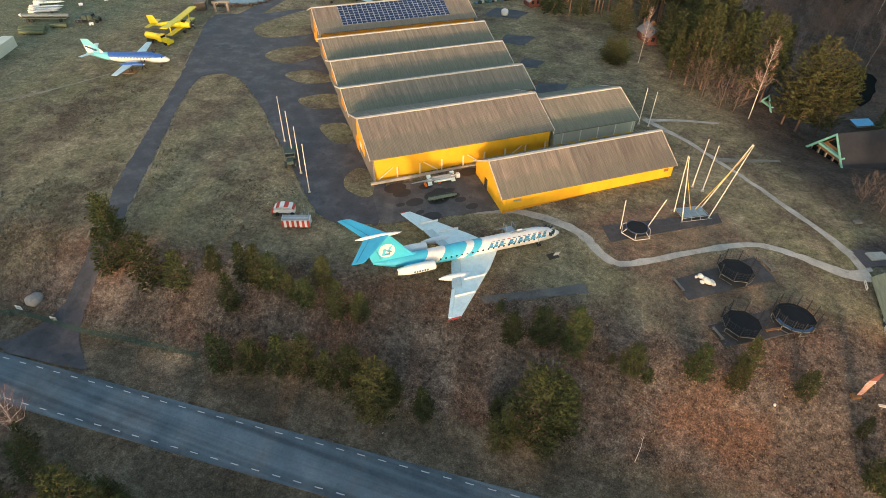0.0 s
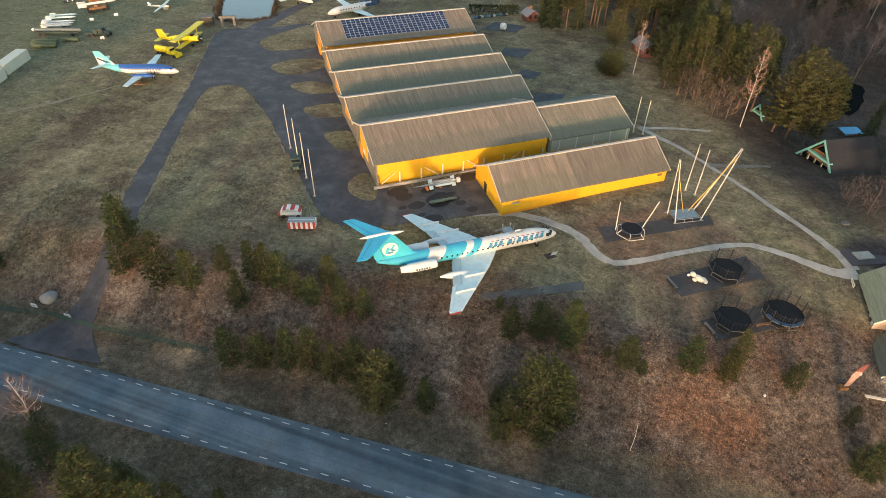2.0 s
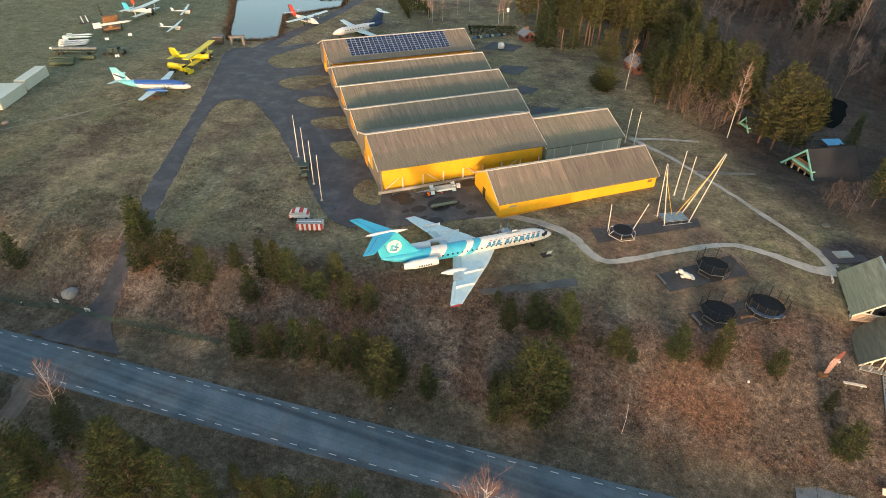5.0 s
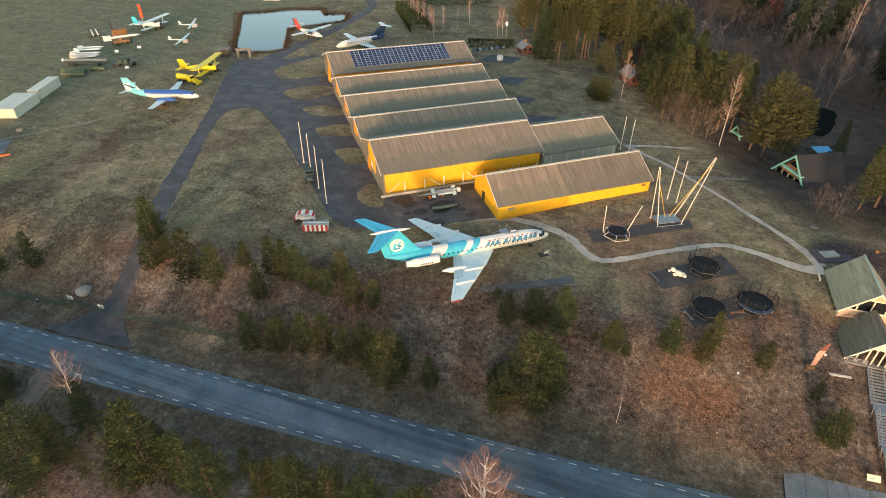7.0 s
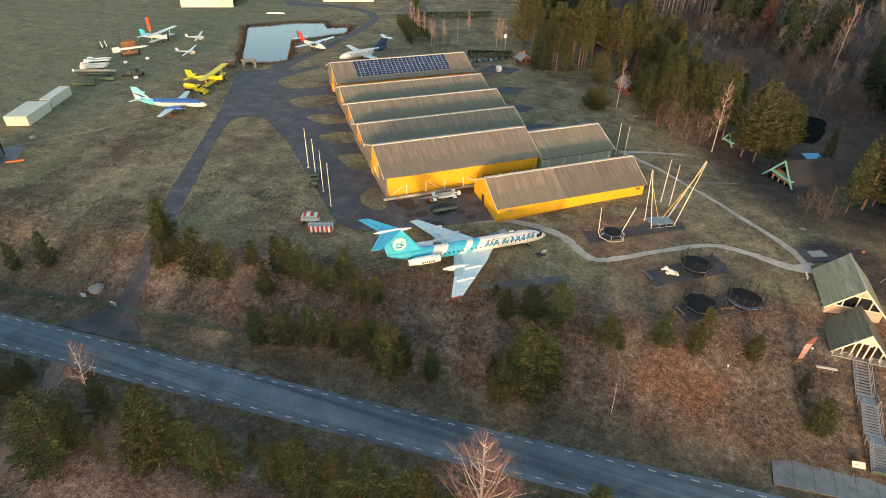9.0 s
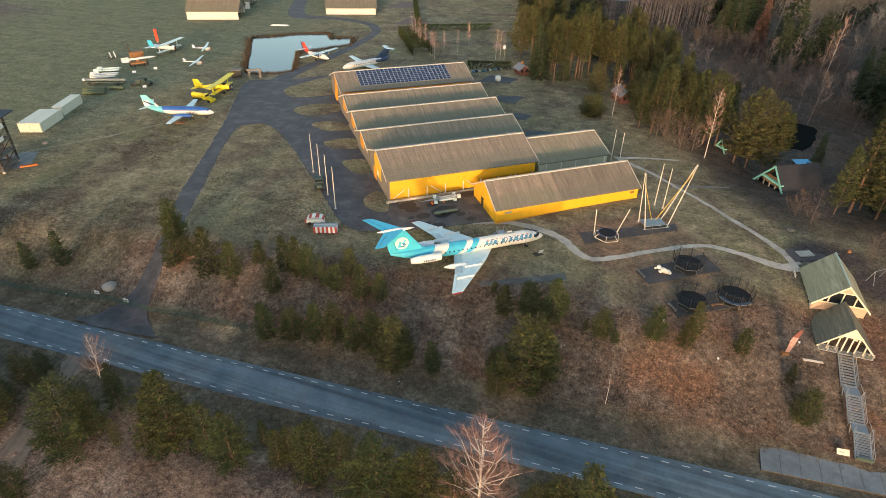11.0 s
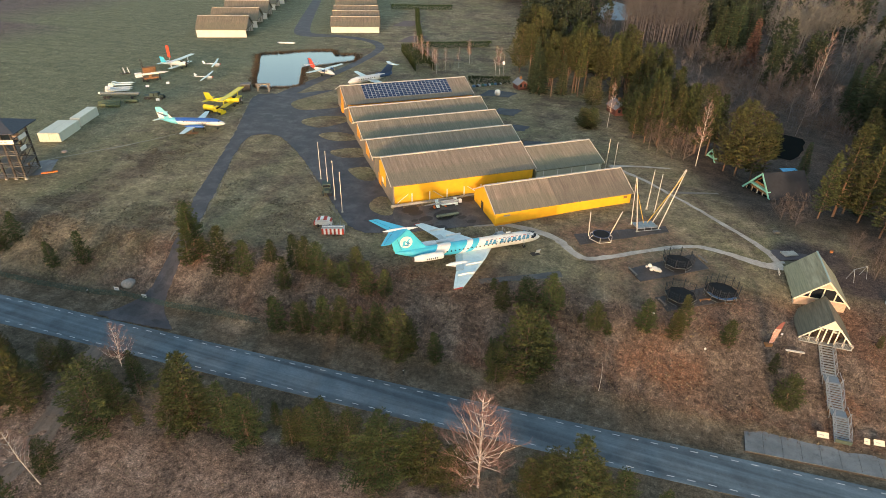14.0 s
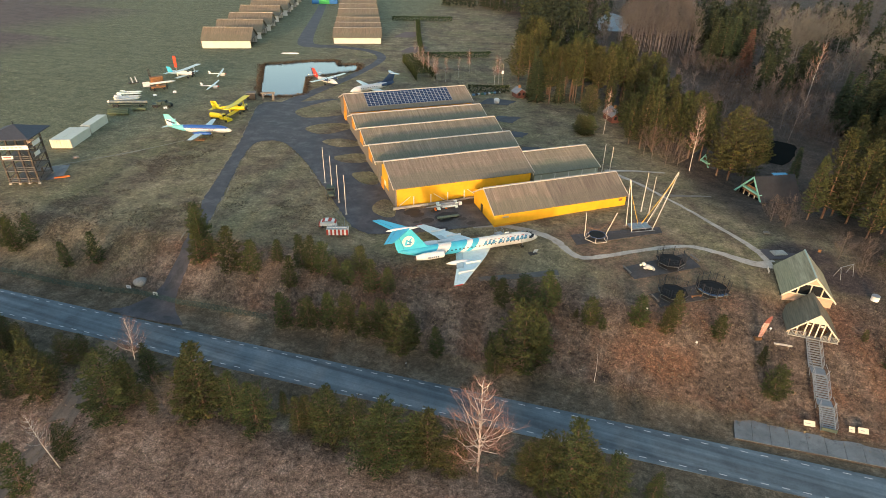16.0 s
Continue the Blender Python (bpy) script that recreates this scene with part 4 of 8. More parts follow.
def biplane(name, m, paint, upper, label, tail_paint=None):
    a = thing(name, m, label, "biplane")
    part("fuselage", body([(0.1, 2.0, 0.4), (-0.2, 2.0, 0.68), (-1.5, 2.0, 0.8), (-5, 1.9, 0.85), (-7, 1.75, 0.7), (-11, 1.35, 0.28), (-12.2, 1.25, 0.1)], 16, 1.1), paint, a, smoothed=True)
    part("cowl", body([(0.5, 2.0, 0.3), (0.4, 2.0, 0.62), (-0.9, 2.0, 0.7)], 16), DARK_WOOD, a, "dark engine cowl")
    part("upper_wing", foil([(-9.1, -2.0, -4.2, 3.9, 0.3), (0, -2.0, -4.4, 3.6, 0.34), (9.1, -2.0, -4.2, 3.9, 0.3)]), upper, a)
    part("lower_wing", foil([(-7.1, -2.2, -4.1, 1.35, 0.24), (0, -2.2, -4.2, 1.15, 0.28), (7.1, -2.2, -4.1, 1.35, 0.24)]), upper, a)
    for s in (1, -1):
        part("strut", bx(-3.4, -3.1, s * 5.6 - 0.06, s * 5.6 + 0.06, 1.3, 3.8), paint, a)
        part("stabiliser", foil([(s * 0.1, -10.4, -12.2, 1.7, 0.16), (s * 3.5, -10.8, -12.3, 1.75, 0.1)]), upper, a)
        wheel(a, -1.6, s * 1.5, 0.42)
        part("gear_leg", rodp((-1.6, s * 1.5, 0.4), (-1.9, s * 0.5, 1.4), 0.07), GREY_METAL, a)
    part("fin", foil([(1.6, -9.6, -12.4, 0, 0.22), (4.0, -10.9, -12.9, 0, 0.14)], True), tail_paint or paint, a)
    part("cabin_pane", bx(-2.4, -1.4, -0.55, 0.55, 2.65, 3.05), GLASS_DARK, a)
    propeller(a, 0.5, 0, 2.0, 1.7)


biplane("biplane", pose(-120.2, 135.0, 0.3, 0, 0, 12.0), LEMON, LEMON, "bright yellow biplane with a dark engine on the grass")
biplane("biplane", pose(-171.5, 170.2, 0.3, 0, 0, 4.0), WHITE, WINGPALE, "white and pale blue biplane on the grass", SKYBLUE)
pole = thing("windsock_mast", at(-180.6, 171.0), "red upright panel on a thin white post", "post")
part("post", rodp((0, 0, 0), (0, 0, 4), 0.08), POLE, pole)
part("panel", bx(-0.7, 0.7, -0.1, 0.1, 3.6, 8.4), surface("signal_red", (0.72, 0.07, 0.03), 0.1), pole, "bright red panel")


def light_twin():
    a = thing("commuter_plane", pose(-107.6, 180.6, 0.3, 0, 0, -18.0), "white and red high-wing commuter plane by the pond", "commuter plane")
    part("fuselage", body([(0, 1.4, 0.1), (-1.2, 1.55, 0.55), (-2.8, 1.75, 0.95), (-8, 1.75, 1.0), (-11, 2.0, 0.6), (-14.2, 2.4, 0.15)], 14), livery("red_band_paint", (0.78, 0.74, 0.7), (0.55, 0.05, 0.04), [(-40, -11.4)], 0.0, 2.1, (0.78, 0.74, 0.7)), a, smoothed=True)
    part("wing", foil([(-9.8, -4.6, -6.2, 3.0, 0.2), (0, -4.2, -6.6, 2.75, 0.35), (9.8, -4.6, -6.2, 3.0, 0.2)]), WINGPALE, a)
    for s in (1, -1):
        e = part("engine", body([(-2.8, 0, 0.2), (-3.2, 0, 0.4), (-5.4, 0, 0.4), (-6.4, 0, 0.1)], 10), NAVY, a, m=Matrix.Translation((0, s * 2.5, 2.6)))
        propeller(e, -2.8, 0, 0, 1.15, 3)
        part("stabiliser", foil([(s * 0.1, -12.6, -14.2, 3.2, 0.16), (s * 3.3, -13, -14.2, 3.5, 0.1)]), WHITE, a)
        wheel(a, -6.0, s * 1.6, 0.4)
    part("fin", foil([(2.2, -11, -14.2, 0, 0.25), (5.6, -13.4, -15.2, 0, 0.16)], True), RED, a, "red fin")
    part("rudder", foil([(2.6, -14.2, -15.0, 0, 0.15), (5.6, -15.2, -15.9, 0, 0.12)], True), NAVY, a, "dark rudder")
    wheel(a, -1.9, 0, 0.35)


light_twin()


def trijet():
    a = thing("trijet", pose(-96.2, 169.6, 0.3, 0, 0, 235.5), "small white three-engined jet with a navy tail", "jet")
    part("fuselage", body([(0, 1.9, 0.1), (-0.8, 2.0, 0.6), (-2.2, 2.2, 1.0), (-4, 2.3, 1.2), (-13, 2.3, 1.2), (-17, 2.6, 0.85), (-20, 3.0, 0.5)], 18), livery("trijet_paint", (0.76, 0.74, 0.72), (0.03, 0.06, 0.14), [(-40, -16.5)], 0.0), a, smoothed=True)
    for s in (1, -1):
        part("wing", foil([(s * 0.6, -8.6, -12.2, 1.5, 0.4), (s * 12.2, -9.4, -11.2, 2.3, 0.16)]), WINGPALE, a)
        part("engine", body([(-13.6, 0, 0.42), (-14, 0, 0.52), (-17, 0, 0.5), (-18, 0, 0.35)], 12), NAVY, a, m=Matrix.Translation((0, s * 1.75, 2.9)))
        part("stabiliser", foil([(s * 0.1, -18.6, -20.8, 6.6, 0.22), (s * 3.7, -19.8, -21.2, 6.7, 0.12)]), WINGPALE, a)
        wheel(a, -10.6, s * 2.2, 0.5)
        for k in range(8):
            part("window", bx(-4.6 - 1.0 * k, -4.25 - 1.0 * k, s * 1.16 - 0.05, s * 1.16 + 0.05, 2.45, 2.75), GLASS_DARK, a)
    part("fin", foil([(3.0, -13.6, -19.6, 0, 0.5), (6.7, -18.4, -21.2, 0, 0.3)], True), NAVY, a, "navy fin")
    wheel(a, -2.6, 0, 0.4)


trijet()


def glider(m, label):
    g = thing("glider", m, label, "glider", "gliders on the field")
    part("fuselage", body([(0, 0.9, 0.08), (-0.6, 0.95, 0.32), (-1.8, 1.0, 0.42), (-3.2, 1.05, 0.28), (-7.2, 1.1, 0.1)], 10), WHITE, g, smoothed=True)
    part("nose_patch", body([(0.02, 0.9, 0.1), (-0.35, 0.93, 0.28), (-0.5, 0.95, 0.31)], 10), RED, g, "red nose")
    part("wing", foil([(-7.5, -2.0, -2.7, 1.5, 0.1), (0, -1.7, -2.9, 1.3, 0.2), (7.5, -2.0, -2.7, 1.5, 0.1)]), WINGPALE, g)
    part("stabiliser", foil([(-1.6, -6.6, -7.2, 1.5, 0.06), (1.6, -6.6, -7.2, 1.5, 0.06)]), WHITE, g)
    part("fin", foil([(1.0, -6.3, -7.2, 0, 0.1), (2.3, -6.8, -7.5, 0, 0.08)], True), WHITE, g)
    part("skid", bx(-2.6, -0.8, -0.12, 0.12, 0, 0.62), GREY_METAL, g)


glider(pose(-150.6, 160.0, 0.3, 0, 0, 20), "white glider with a red nose resting on the field")
glider(pose(-161.2, 179.0, 0.3, 0, 0, 28), "white glider resting level on the far field")


# ---- field vehicles and rockets ----
def lorry(name, m, paint, tank, label):
    t = thing(name, m, label, "lorry")
    part("chassis", bx(-6.6, 0, -0.45, 0.45, 0.7, 0.95), DARK_WOOD, t)
    cab = part("cab", loft(bmesh.new(), [[(-2.6, y, 0.9), (-1.1, y, 0.9), (-1.15, y, 1.75), (-1.5, y, 2.45), (-2.6, y, 2.45)] for y in (-1.0, 1.0)]), paint, t)
    part("windscreen", bx(-1.34, -1.18, -0.85, 0.85, 1.75, 2.3), GLASS_DARK, cab)
    part("bonnet", bx(-1.1, 0.3, -0.6, 0.6, 0.9, 1.6), paint, t)
    for s in (1, -1):
        part("mudguard", bx(-0.7, 0.5, s * 0.95 - 0.2, s * 0.95 + 0.2, 0.95, 1.1), paint, t)
        for x in (-0.1, -4.6, -5.8):
            wheel(t, x, s * 0.95, 0.5)
    if tank:
        part("tank", body([(-2.9, 1.75, 0.7), (-3.0, 1.75, 0.88), (-6.8, 1.75, 0.88), (-6.9, 1.75, 0.7)], 14), paint, t)
        part("snow_blade", bx(0.6, 0.9, -1.2, 1.2, 0.3, 1.1), paint, t)
    else:
        part("bed", bx(-6.6, -2.8, -1.05, 1.05, 0.95, 1.2), paint, t)
        part("canvas", bx(-4.4, -2.9, -0.9, 0.9, 1.2, 2.2), DARK_GREEN, t)
    return t


lorry("tanker_lorry", pose(-120.2, 124.6, 0.3, 0, 0, -2), LEMON, True, "old pale yellow tanker lorry on the grass")
lorry("army_lorry", pose(-150.2, 131.6, 0.3, 0, 0, 20), DARK_GREEN, False, "dark green army lorry with canvas body on the field")
lorry("army_lorry", pose(-57.6, 81.6, 0.25, 0, 0, -60), DARK_GREEN, False, "dark green lorry parked by the flagpoles")


def rocket(name, m, L, r, paint, label, rest=0.5, group=""):
    k = thing(name, m, label, "rocket", group)
    part("body", body([(0, rest + r, 0.03), (-0.12 * L, rest + r, r * 0.8), (-0.2 * L, rest + r, r), (-0.95 * L, rest + r, r), (-L, rest + r, r * 0.7)], 12), paint, k, smoothed=True)
    for a in range(4):
        part("fin", bx(-L, -0.8 * L, -0.03, 0.03, r * 0.5, r * 2.6, Matrix.Translation((0, 0, rest + r)) @ Matrix.Rotation(radians(45 + 90 * a), 4, "X")), paint, k)
    for x in (-0.3 * L, -0.8 * L):
        part("cradle", bx(x - 0.15, x + 0.15, -r * 1.2, r * 1.2, 0, rest + r * 0.4), DARK_WOOD, k, "dark cradle")
    return k


for x, y, L in ((-166.1, 133.4, 8.6), (-167.0, 135.2, 9.2), (-168.2, 137.0, 9.6), (-171.0, 140.0, 8.8), (-172.4, 142.2, 8.2)):
    rocket("rocket", pose(x, y, 0.3, 0, 0, 33), L, 0.32, WHITE if y < 140 else WINGPALE, "slim white display rocket lying on a low cradle", 0.7, "rockets on the field")
rocket("launcher_rocket", pose(-167.6, 155.4, 0.3, 0, 0, 55), 12.5, 0.4, WHITE, "white finned rocket on a rusty launcher trailer", 2.2)
lt = thing("launcher_trailer", pose(-171.6, 149.6, 0.3, 0, 0, 55), "rusty orange launcher trailer under a rocket", "trailer")
part("deck", bx(-2.6, 2.6, -1.2, 1.2, 0.9, 1.5), RUST, lt)
part("turntable", rodp((0, 0, 1.5), (0, 0, 2.1), 0.8, 0.6, 12), RUST, lt)
for x in (-1.8, 1.8):
    for y in (-1.2, 1.2):
        wheel(lt, x, y, 0.5)
rd = thing("radar_trailer", pose(-178.6, 156.6, 0.3, 0, 0, 55), "brown radar cabin trailer with a mesh dish", "radar trailer")
part("cabin", bx(-2.4, 2.4, -1.2, 1.2, 0.8, 3.0), RUST, rd)
for x in (-1.6, 1.6):
    for y in (-1.1, 1.1):
        wheel(rd, x, y, 0.45)
dish = part("dish_frame", rodp((-2.2, 0, 3.0), (-2.2, 0, 4.0), 0.15), DARK_WOOD, rd)
for k in range(7):
    part("dish_bar", rodp((-2.6 + 0.1 * abs(k - 3), -2.1 + 0.7 * k, 3.4), (-2.6 + 0.1 * abs(k - 3), -2.1 + 0.7 * k, 6.6), 0.05, n=5), DARK_WOOD, dish)
for z in (3.4, 4.4, 5.5, 6.6):
    part("dish_bar", rodp((-2.5, -2.2, z), (-2.5, 2.2, z), 0.05, n=5), DARK_WOOD, dish)
rack = thing("rack", pose(-188.5, 154.0, 0.3, 0, 0, 60), "small dark slatted rack with pale tubes", "rack")
for k in range(4):
    part("tube", rodp((-1.2 + 0.8 * k, -0.9, 0.3), (-1.2 + 0.8 * k, 0.9, 2.2), 0.16), WHITE if k % 2 else DARK_GREEN, rack)
part("base_frame", bx(-1.8, 1.8, -1.1, 1.0, 0, 0.3), DARK_WOOD, rack)
TUBE = surface("blue_grey_tube", (0.13, 0.16, 0.17), 0.25, 1.0, 0.6)
tr = thing("missile_trailer", pose(-164.9, 126.8, 0.3, 0, 0, 21.5), "long grey-green missile trailer on the field", "trailer")
part("tube", body([(7.2, 1.7, 0.3), (7.0, 1.7, 0.5), (-6.4, 1.7, 0.5), (-6.6, 1.7, 0.3)], 12), TUBE, tr, "grey-blue tube")
part("end_cap", body([(-6.5, 1.7, 0.5), (-7.2, 1.7, 0.3)], 12), WHITE, tr)
part("frame", bx(-6.5, 6.5, -0.8, 0.8, 0.8, 1.1), DARK_GREEN, tr)
for x in (-4.8, -3.6, 4.6):
    for y in (-1, 1):
        wheel(tr, x, y, 0.5)
for k, (x, y, L) in enumerate(((-163.0, 120.2, 7.4), (-161.6, 118.6, 7.4), (-160.0, 117.1, 7.2), (-157.2, 123.9, 4.8))):
    c = thing("canister", pose(x, y, 0.3, 0, 0, 21.5), "long green storage canister on the grass", "canister", "green canisters")
    part("shell", body([(0.5 * L, 0.65, 0.4), (0.48 * L, 0.65, 0.55), (-0.48 * L, 0.65, 0.55), (-0.5 * L, 0.65, 0.4)], 12), OLIVE, c)
    for xx in (-0.3 * L, 0.3 * L):
        part("skid", bx(xx - 0.12, xx + 0.12, -0.5, 0.5, 0, 0.25), DARK_WOOD, c)
for x, y in ((-160.6, 146.0), (-164.2, 139.4), (-148.6, 127.2)):
    b = thing("info_board", at(x, y, 40), "small white info board on a post", "board", "info boards on the field")
    part("panel", bx(-0.6, 0.6, -0.03, 0.03, 0.7, 1.5, Matrix.Rotation(radians(-30), 4, "X")), WHITE, b)
    part("post", rodp((0, 0.3, 0), (0, 0.35, 0.9), 0.05), DARK_WOOD, b)


# ---- containers ----
def container(x, y, rz, L, label):
    c = thing("shipping_container", pose(x, y, 0.25, 0, 0, rz), label, "container", "pale containers")
    pale = surface("container_paint", (0.62, 0.62, 0.52), 0.08, 0.6, 0.6) if "container_paint" not in bpy.data.materials else bpy.data.materials["container_paint"]
    w = 3.0
    part("roof", bx(-w / 2, w / 2, 0, L, 2.72, 2.8), pale, c)
    part("side", bx(-w / 2, -w / 2 + 0.08, 0.1, L, 0.12, 2.72), pale, c)
    part("side", bx(w / 2 - 0.08, w / 2, 0.1, L, 0.12, 2.72), pale, c)
    part("back_end", bx(-w / 2 + 0.08, w / 2 - 0.08, L - 0.08, L, 0.12, 2.72), pale, c)
    part("floor_frame", bx(-w / 2 + 0.08, w / 2 - 0.08, 0.15, L - 0.1, 0, 0.2), DARK_WOOD, c)
    for s in (-1, 1):
        d = part("door", bx(min(0.03 * s, s * 1.44), max(0.03 * s, s * 1.44), 0.02, 0.09, 0.2, 2.68), CREAM, c, "cream double door leaf")
        part("lock_bar", rodp((s * 0.5, 0.0, 0.2), (s * 0.5, 0.0, 2.65), 0.03), GREY_METAL, d)
    for k in range(int(L / 0.9)):
        part("rib", bx(w / 2, w / 2 + 0.05, 0.4 + 0.9 * k, 0.75 + 0.9 * k, 0.2, 2.7), pale, c)


# axis of the containers runs away from the road
container(-151.05, 84.3, 21.6, 11.9, "pale cream shipping container with closed doors on the field")
container(-148.2, 85.45, 21.6, 11.9, "pale cream shipping container beside its twin")
container(-153.8, 97.9, 21.6, 11.7, "pale cream shipping container standing further back")


# ---- watch tower ----
TOWER_WOOD = surface("weathered_tower_timber", (0.14, 0.132, 0.125), 0.3, 2.0)


def watch_tower():
    t = thing("watch_tower", pose(-137.6, 65.0, 0.3, 0, 0, 25) @ Matrix.Diagonal((1.3, 1.3, 1.02, 1)), "open dark timber watch tower with a hipped roof and white banner", "tower")
    for x in (-2.7, -0.9, 0.9, 2.7):
        for y in (-2.7, 2.7):
            p = part("post", bx(x - 0.14, x + 0.14, y - 0.14, y + 0.14, 0.3, 12.4), DARK_WOOD, t)
            part("footing", bx(x - 0.25, x + 0.25, y - 0.25, y + 0.25, 0, 0.35), GRAVEL, p, "pale concrete footing")
    for z in (0.5, 3.4, 6.3, 9.2):
        part("deck", bx(-2.9, 2.9, -2.9, 2.9, z, z + 0.18), TOWER_WOOD, t)
        for y in (-2.8, 2.8):
            part("rail", bx(-2.9, 2.9, y - 0.06, y + 0.06, z + 1.0, z + 1.14), TOWER_WOOD, t)
            part("rail", bx(-2.9, 2.9, y - 0.05, y + 0.05, z + 0.5, z + 0.6), TOWER_WOOD, t)
        for x in (-2.8, 2.8):
            part("rail", bx(x - 0.06, x + 0.06, -2.7, 2.7, z + 1.0, z + 1.14), TOWER_WOOD, t)
    for k, z in enumerate((0.7, 3.6, 6.5)):
        part("brace", rodp((-2.7, -2.75, z), (-0.9, -2.75, z + 2.6), 0.08), DARK_WOOD, t)
        part("brace", rodp((2.7, -2.75, z), (0.9, -2.75, z + 2.6), 0.08), DARK_WOOD, t)
        part("brace", rodp((2.75, -2.7, z), (2.75, 2.7, z + 2.6), 0.08), DARK_WOOD, t)
        part("brace", rodp((2.75, 2.7, z), (2.75, -2.7, z + 2.6), 0.08), DARK_WOOD, t)
        part("rail", bx(2.74, 2.86, -2.7, 2.7, z + 0.3, z + 0.4), TOWER_WOOD, t)
        part("stair_flight", bx(-0.5, 0.5, -2.2, 2.2, -0.08, 0.08, Matrix.Translation((1.6, 0, z + 1.35)) @ Matrix.Rotation(radians(33 if k % 2 else -33), 4, "X")), TOWER_WOOD, t)
    r = bmesh.new()
    e = 4.3
    base_pts = [(-e, -e), (e, -e), (e, e), (-e, e)]
    vs = [r.verts.new((x, y, 12.2)) for x, y in base_pts] + [r.verts.new((x, y, 12.4)) for x, y in base_pts]
    top = r.verts.new((0, 0, 14.6))
    r.faces.new(vs[:4][::-1])
    for i in range(4):
        r.faces.new([vs[i], vs[(i + 1) % 4], vs[4 + (i + 1) % 4], vs[4 + i]])
        r.faces.new([vs[4 + i], vs[4 + (i + 1) % 4], top])
    part("roof", r, surface("dark_slate_roof", (0.05, 0.055, 0.07), 0.2, 2.0, 0.7), t, "dark slate-blue hipped roof")
    part("finial", rodp((0, 0, 14.5), (0, 0, 15.3), 0.08), DARK_WOOD, t)
    part("banner", bx(-3.0, 3.0, -3.02, -2.96, 9.3, 10.3), WHITE, t, "white parapet banner with unreadable print")
    for k in range(6):
        part("print_bar", bx(-2.4 + 0.75 * k, -1.9 + 0.75 * k, -3.04, -3.02, 9.65, 9.95), GREY_METAL, t)
    part("banner", bx(2.96, 3.02, -1.2, 1.6, 9.3, 10.4), WHITE, t)
    part("sign_board", bx(-2.4, -0.4, -2.98, -2.92, 6.8, 7.7), WHITE, t, "white sign with unreadable print")
    part("sign_board", bx(2.96, 3.02, -1.6, 0.4, 6.8, 7.8), WHITE, t)
    part("print_bar", bx(-2.1, -0.7, -3.0, -2.98, 7.1, 7.4), RED, t)
    part("bench_box", bx(1.4, 2.6, -0.8, 0.6, 9.4, 10.4), PINK_WOOD, t, "pale timber box")


watch_tower()
solo("tower_slab", draped([(-138.6, 61.2), (-130.6, 67.8), (-136.8, 76), (-143.5, 70.5)], 0.06, 2.0, 0.05), asphalt_material("grey_slab", (0.17, 0.17, 0.175), (0.22, 0.22, 0.22)), "grey concrete slab by the watch tower", "slab", kind="structure")
for k in range(2):
    b = thing("orange_beam", at(-131.4 + 0.5 * k, 68.0 + 0.7 * k, 42), "bright orange plank lying in the grass", "plank", "orange planks")
    part("plank", bx(-1.4, 1.4, -0.25, 0.25, 0, 0.3), surface("bright_orange", (0.8, 0.2, 0.03), 0.1) if k == 0 else bpy.data.materials["bright_orange"], b)
rk = bmesh.new()
bmesh.ops.create_icosphere(rk, subdivisions=2, radius=0.8)
for v in rk.verts:
    v.co *= 1 + 0.15 * noise.noise(v.co * 2)
    v.co.z *= 0.55
solo("field_stone", rk, surface("pinkish_stone", (0.36, 0.27, 0.22), 0.2), "low pinkish stone in the grass", "stone", smoothed=True, m=at(-139.5, 80.5, 0, 0.2))


# ---- flagpoles ----
def flagpole(x, y, top, group):
    p = thing("flagpole", at(x, y), "bare off-white flagpole with a concrete foot", "flagpole", group)
    h = top - ground_z(x, y)
    part("mast", rodp((0, 0, 0.1), (0, 0, h), 0.11, 0.06), POLE, p)
    part("foot", rodp((0, 0, -0.1), (0, 0, 0.25), 0.32, 0.28, 10), GRAVEL, p)
    part("truck", rodp((0, 0, h), (0, 0, h + 0.12), 0.1, 0.1), POLE, p)


for x, y, z in ((-63.9, 89.9, 10.2), (-59.1, 84.9, 10.3), (-55.0, 80.7, 10.0), (-50.6, 75.9, 9.9)):
    flagpole(x, y, z, "flagpoles by the yard")
for x, y, z in ((5.3, 122.9, 9.0), (7.4, 122.6, 8.6)):
    flagpole(x, y, z, "flagpoles behind the sheds")
for x, y, z in ((16.8, 101.4, 10.6), (18.6, 100.4, 10.2)):
    flagpole(x, y, z, "flagpoles by the low hangar")


# ---- play pads and trampolines ----
def pad(poly, label):
    g = thing("play_pad", pose(poly[0][0], poly[0][1], 0), label, "rubber pad", "dark play pads")
    ox, oy = poly[0]
    (ax, ay), (bx_, by), (cx, cy), (dx, dy) = poly
    na = max(2, round(math.hypot(bx_ - ax, by - ay) / 2.0))
    nb = max(2, round(math.hypot(dx - ax, dy - ay) / 2.0))

    def pt(u, v):
        x = (1 - u) * ((1 - v) * ax + v * dx) + u * ((1 - v) * bx_ + v * cx)
        y = (1 - u) * ((1 - v) * ay + v * dy) + u * ((1 - v) * by + v * cy)
        return x, y

    for i in range(na):
        for j in range(nb):
            cs = [pt((i + a) / na, (j + b) / nb) for a, b in ((0.008, 0.008), (0.992, 0.008), (0.992, 0.992), (0.008, 0.992))]
            bm = loft(bmesh.new(), [[(x - ox, y - oy, height(x, y) + h) for x, y in cs] for h in (-0.2, 0.13)])
            part("mat_tile", bm, RUBBER, g)
    return g


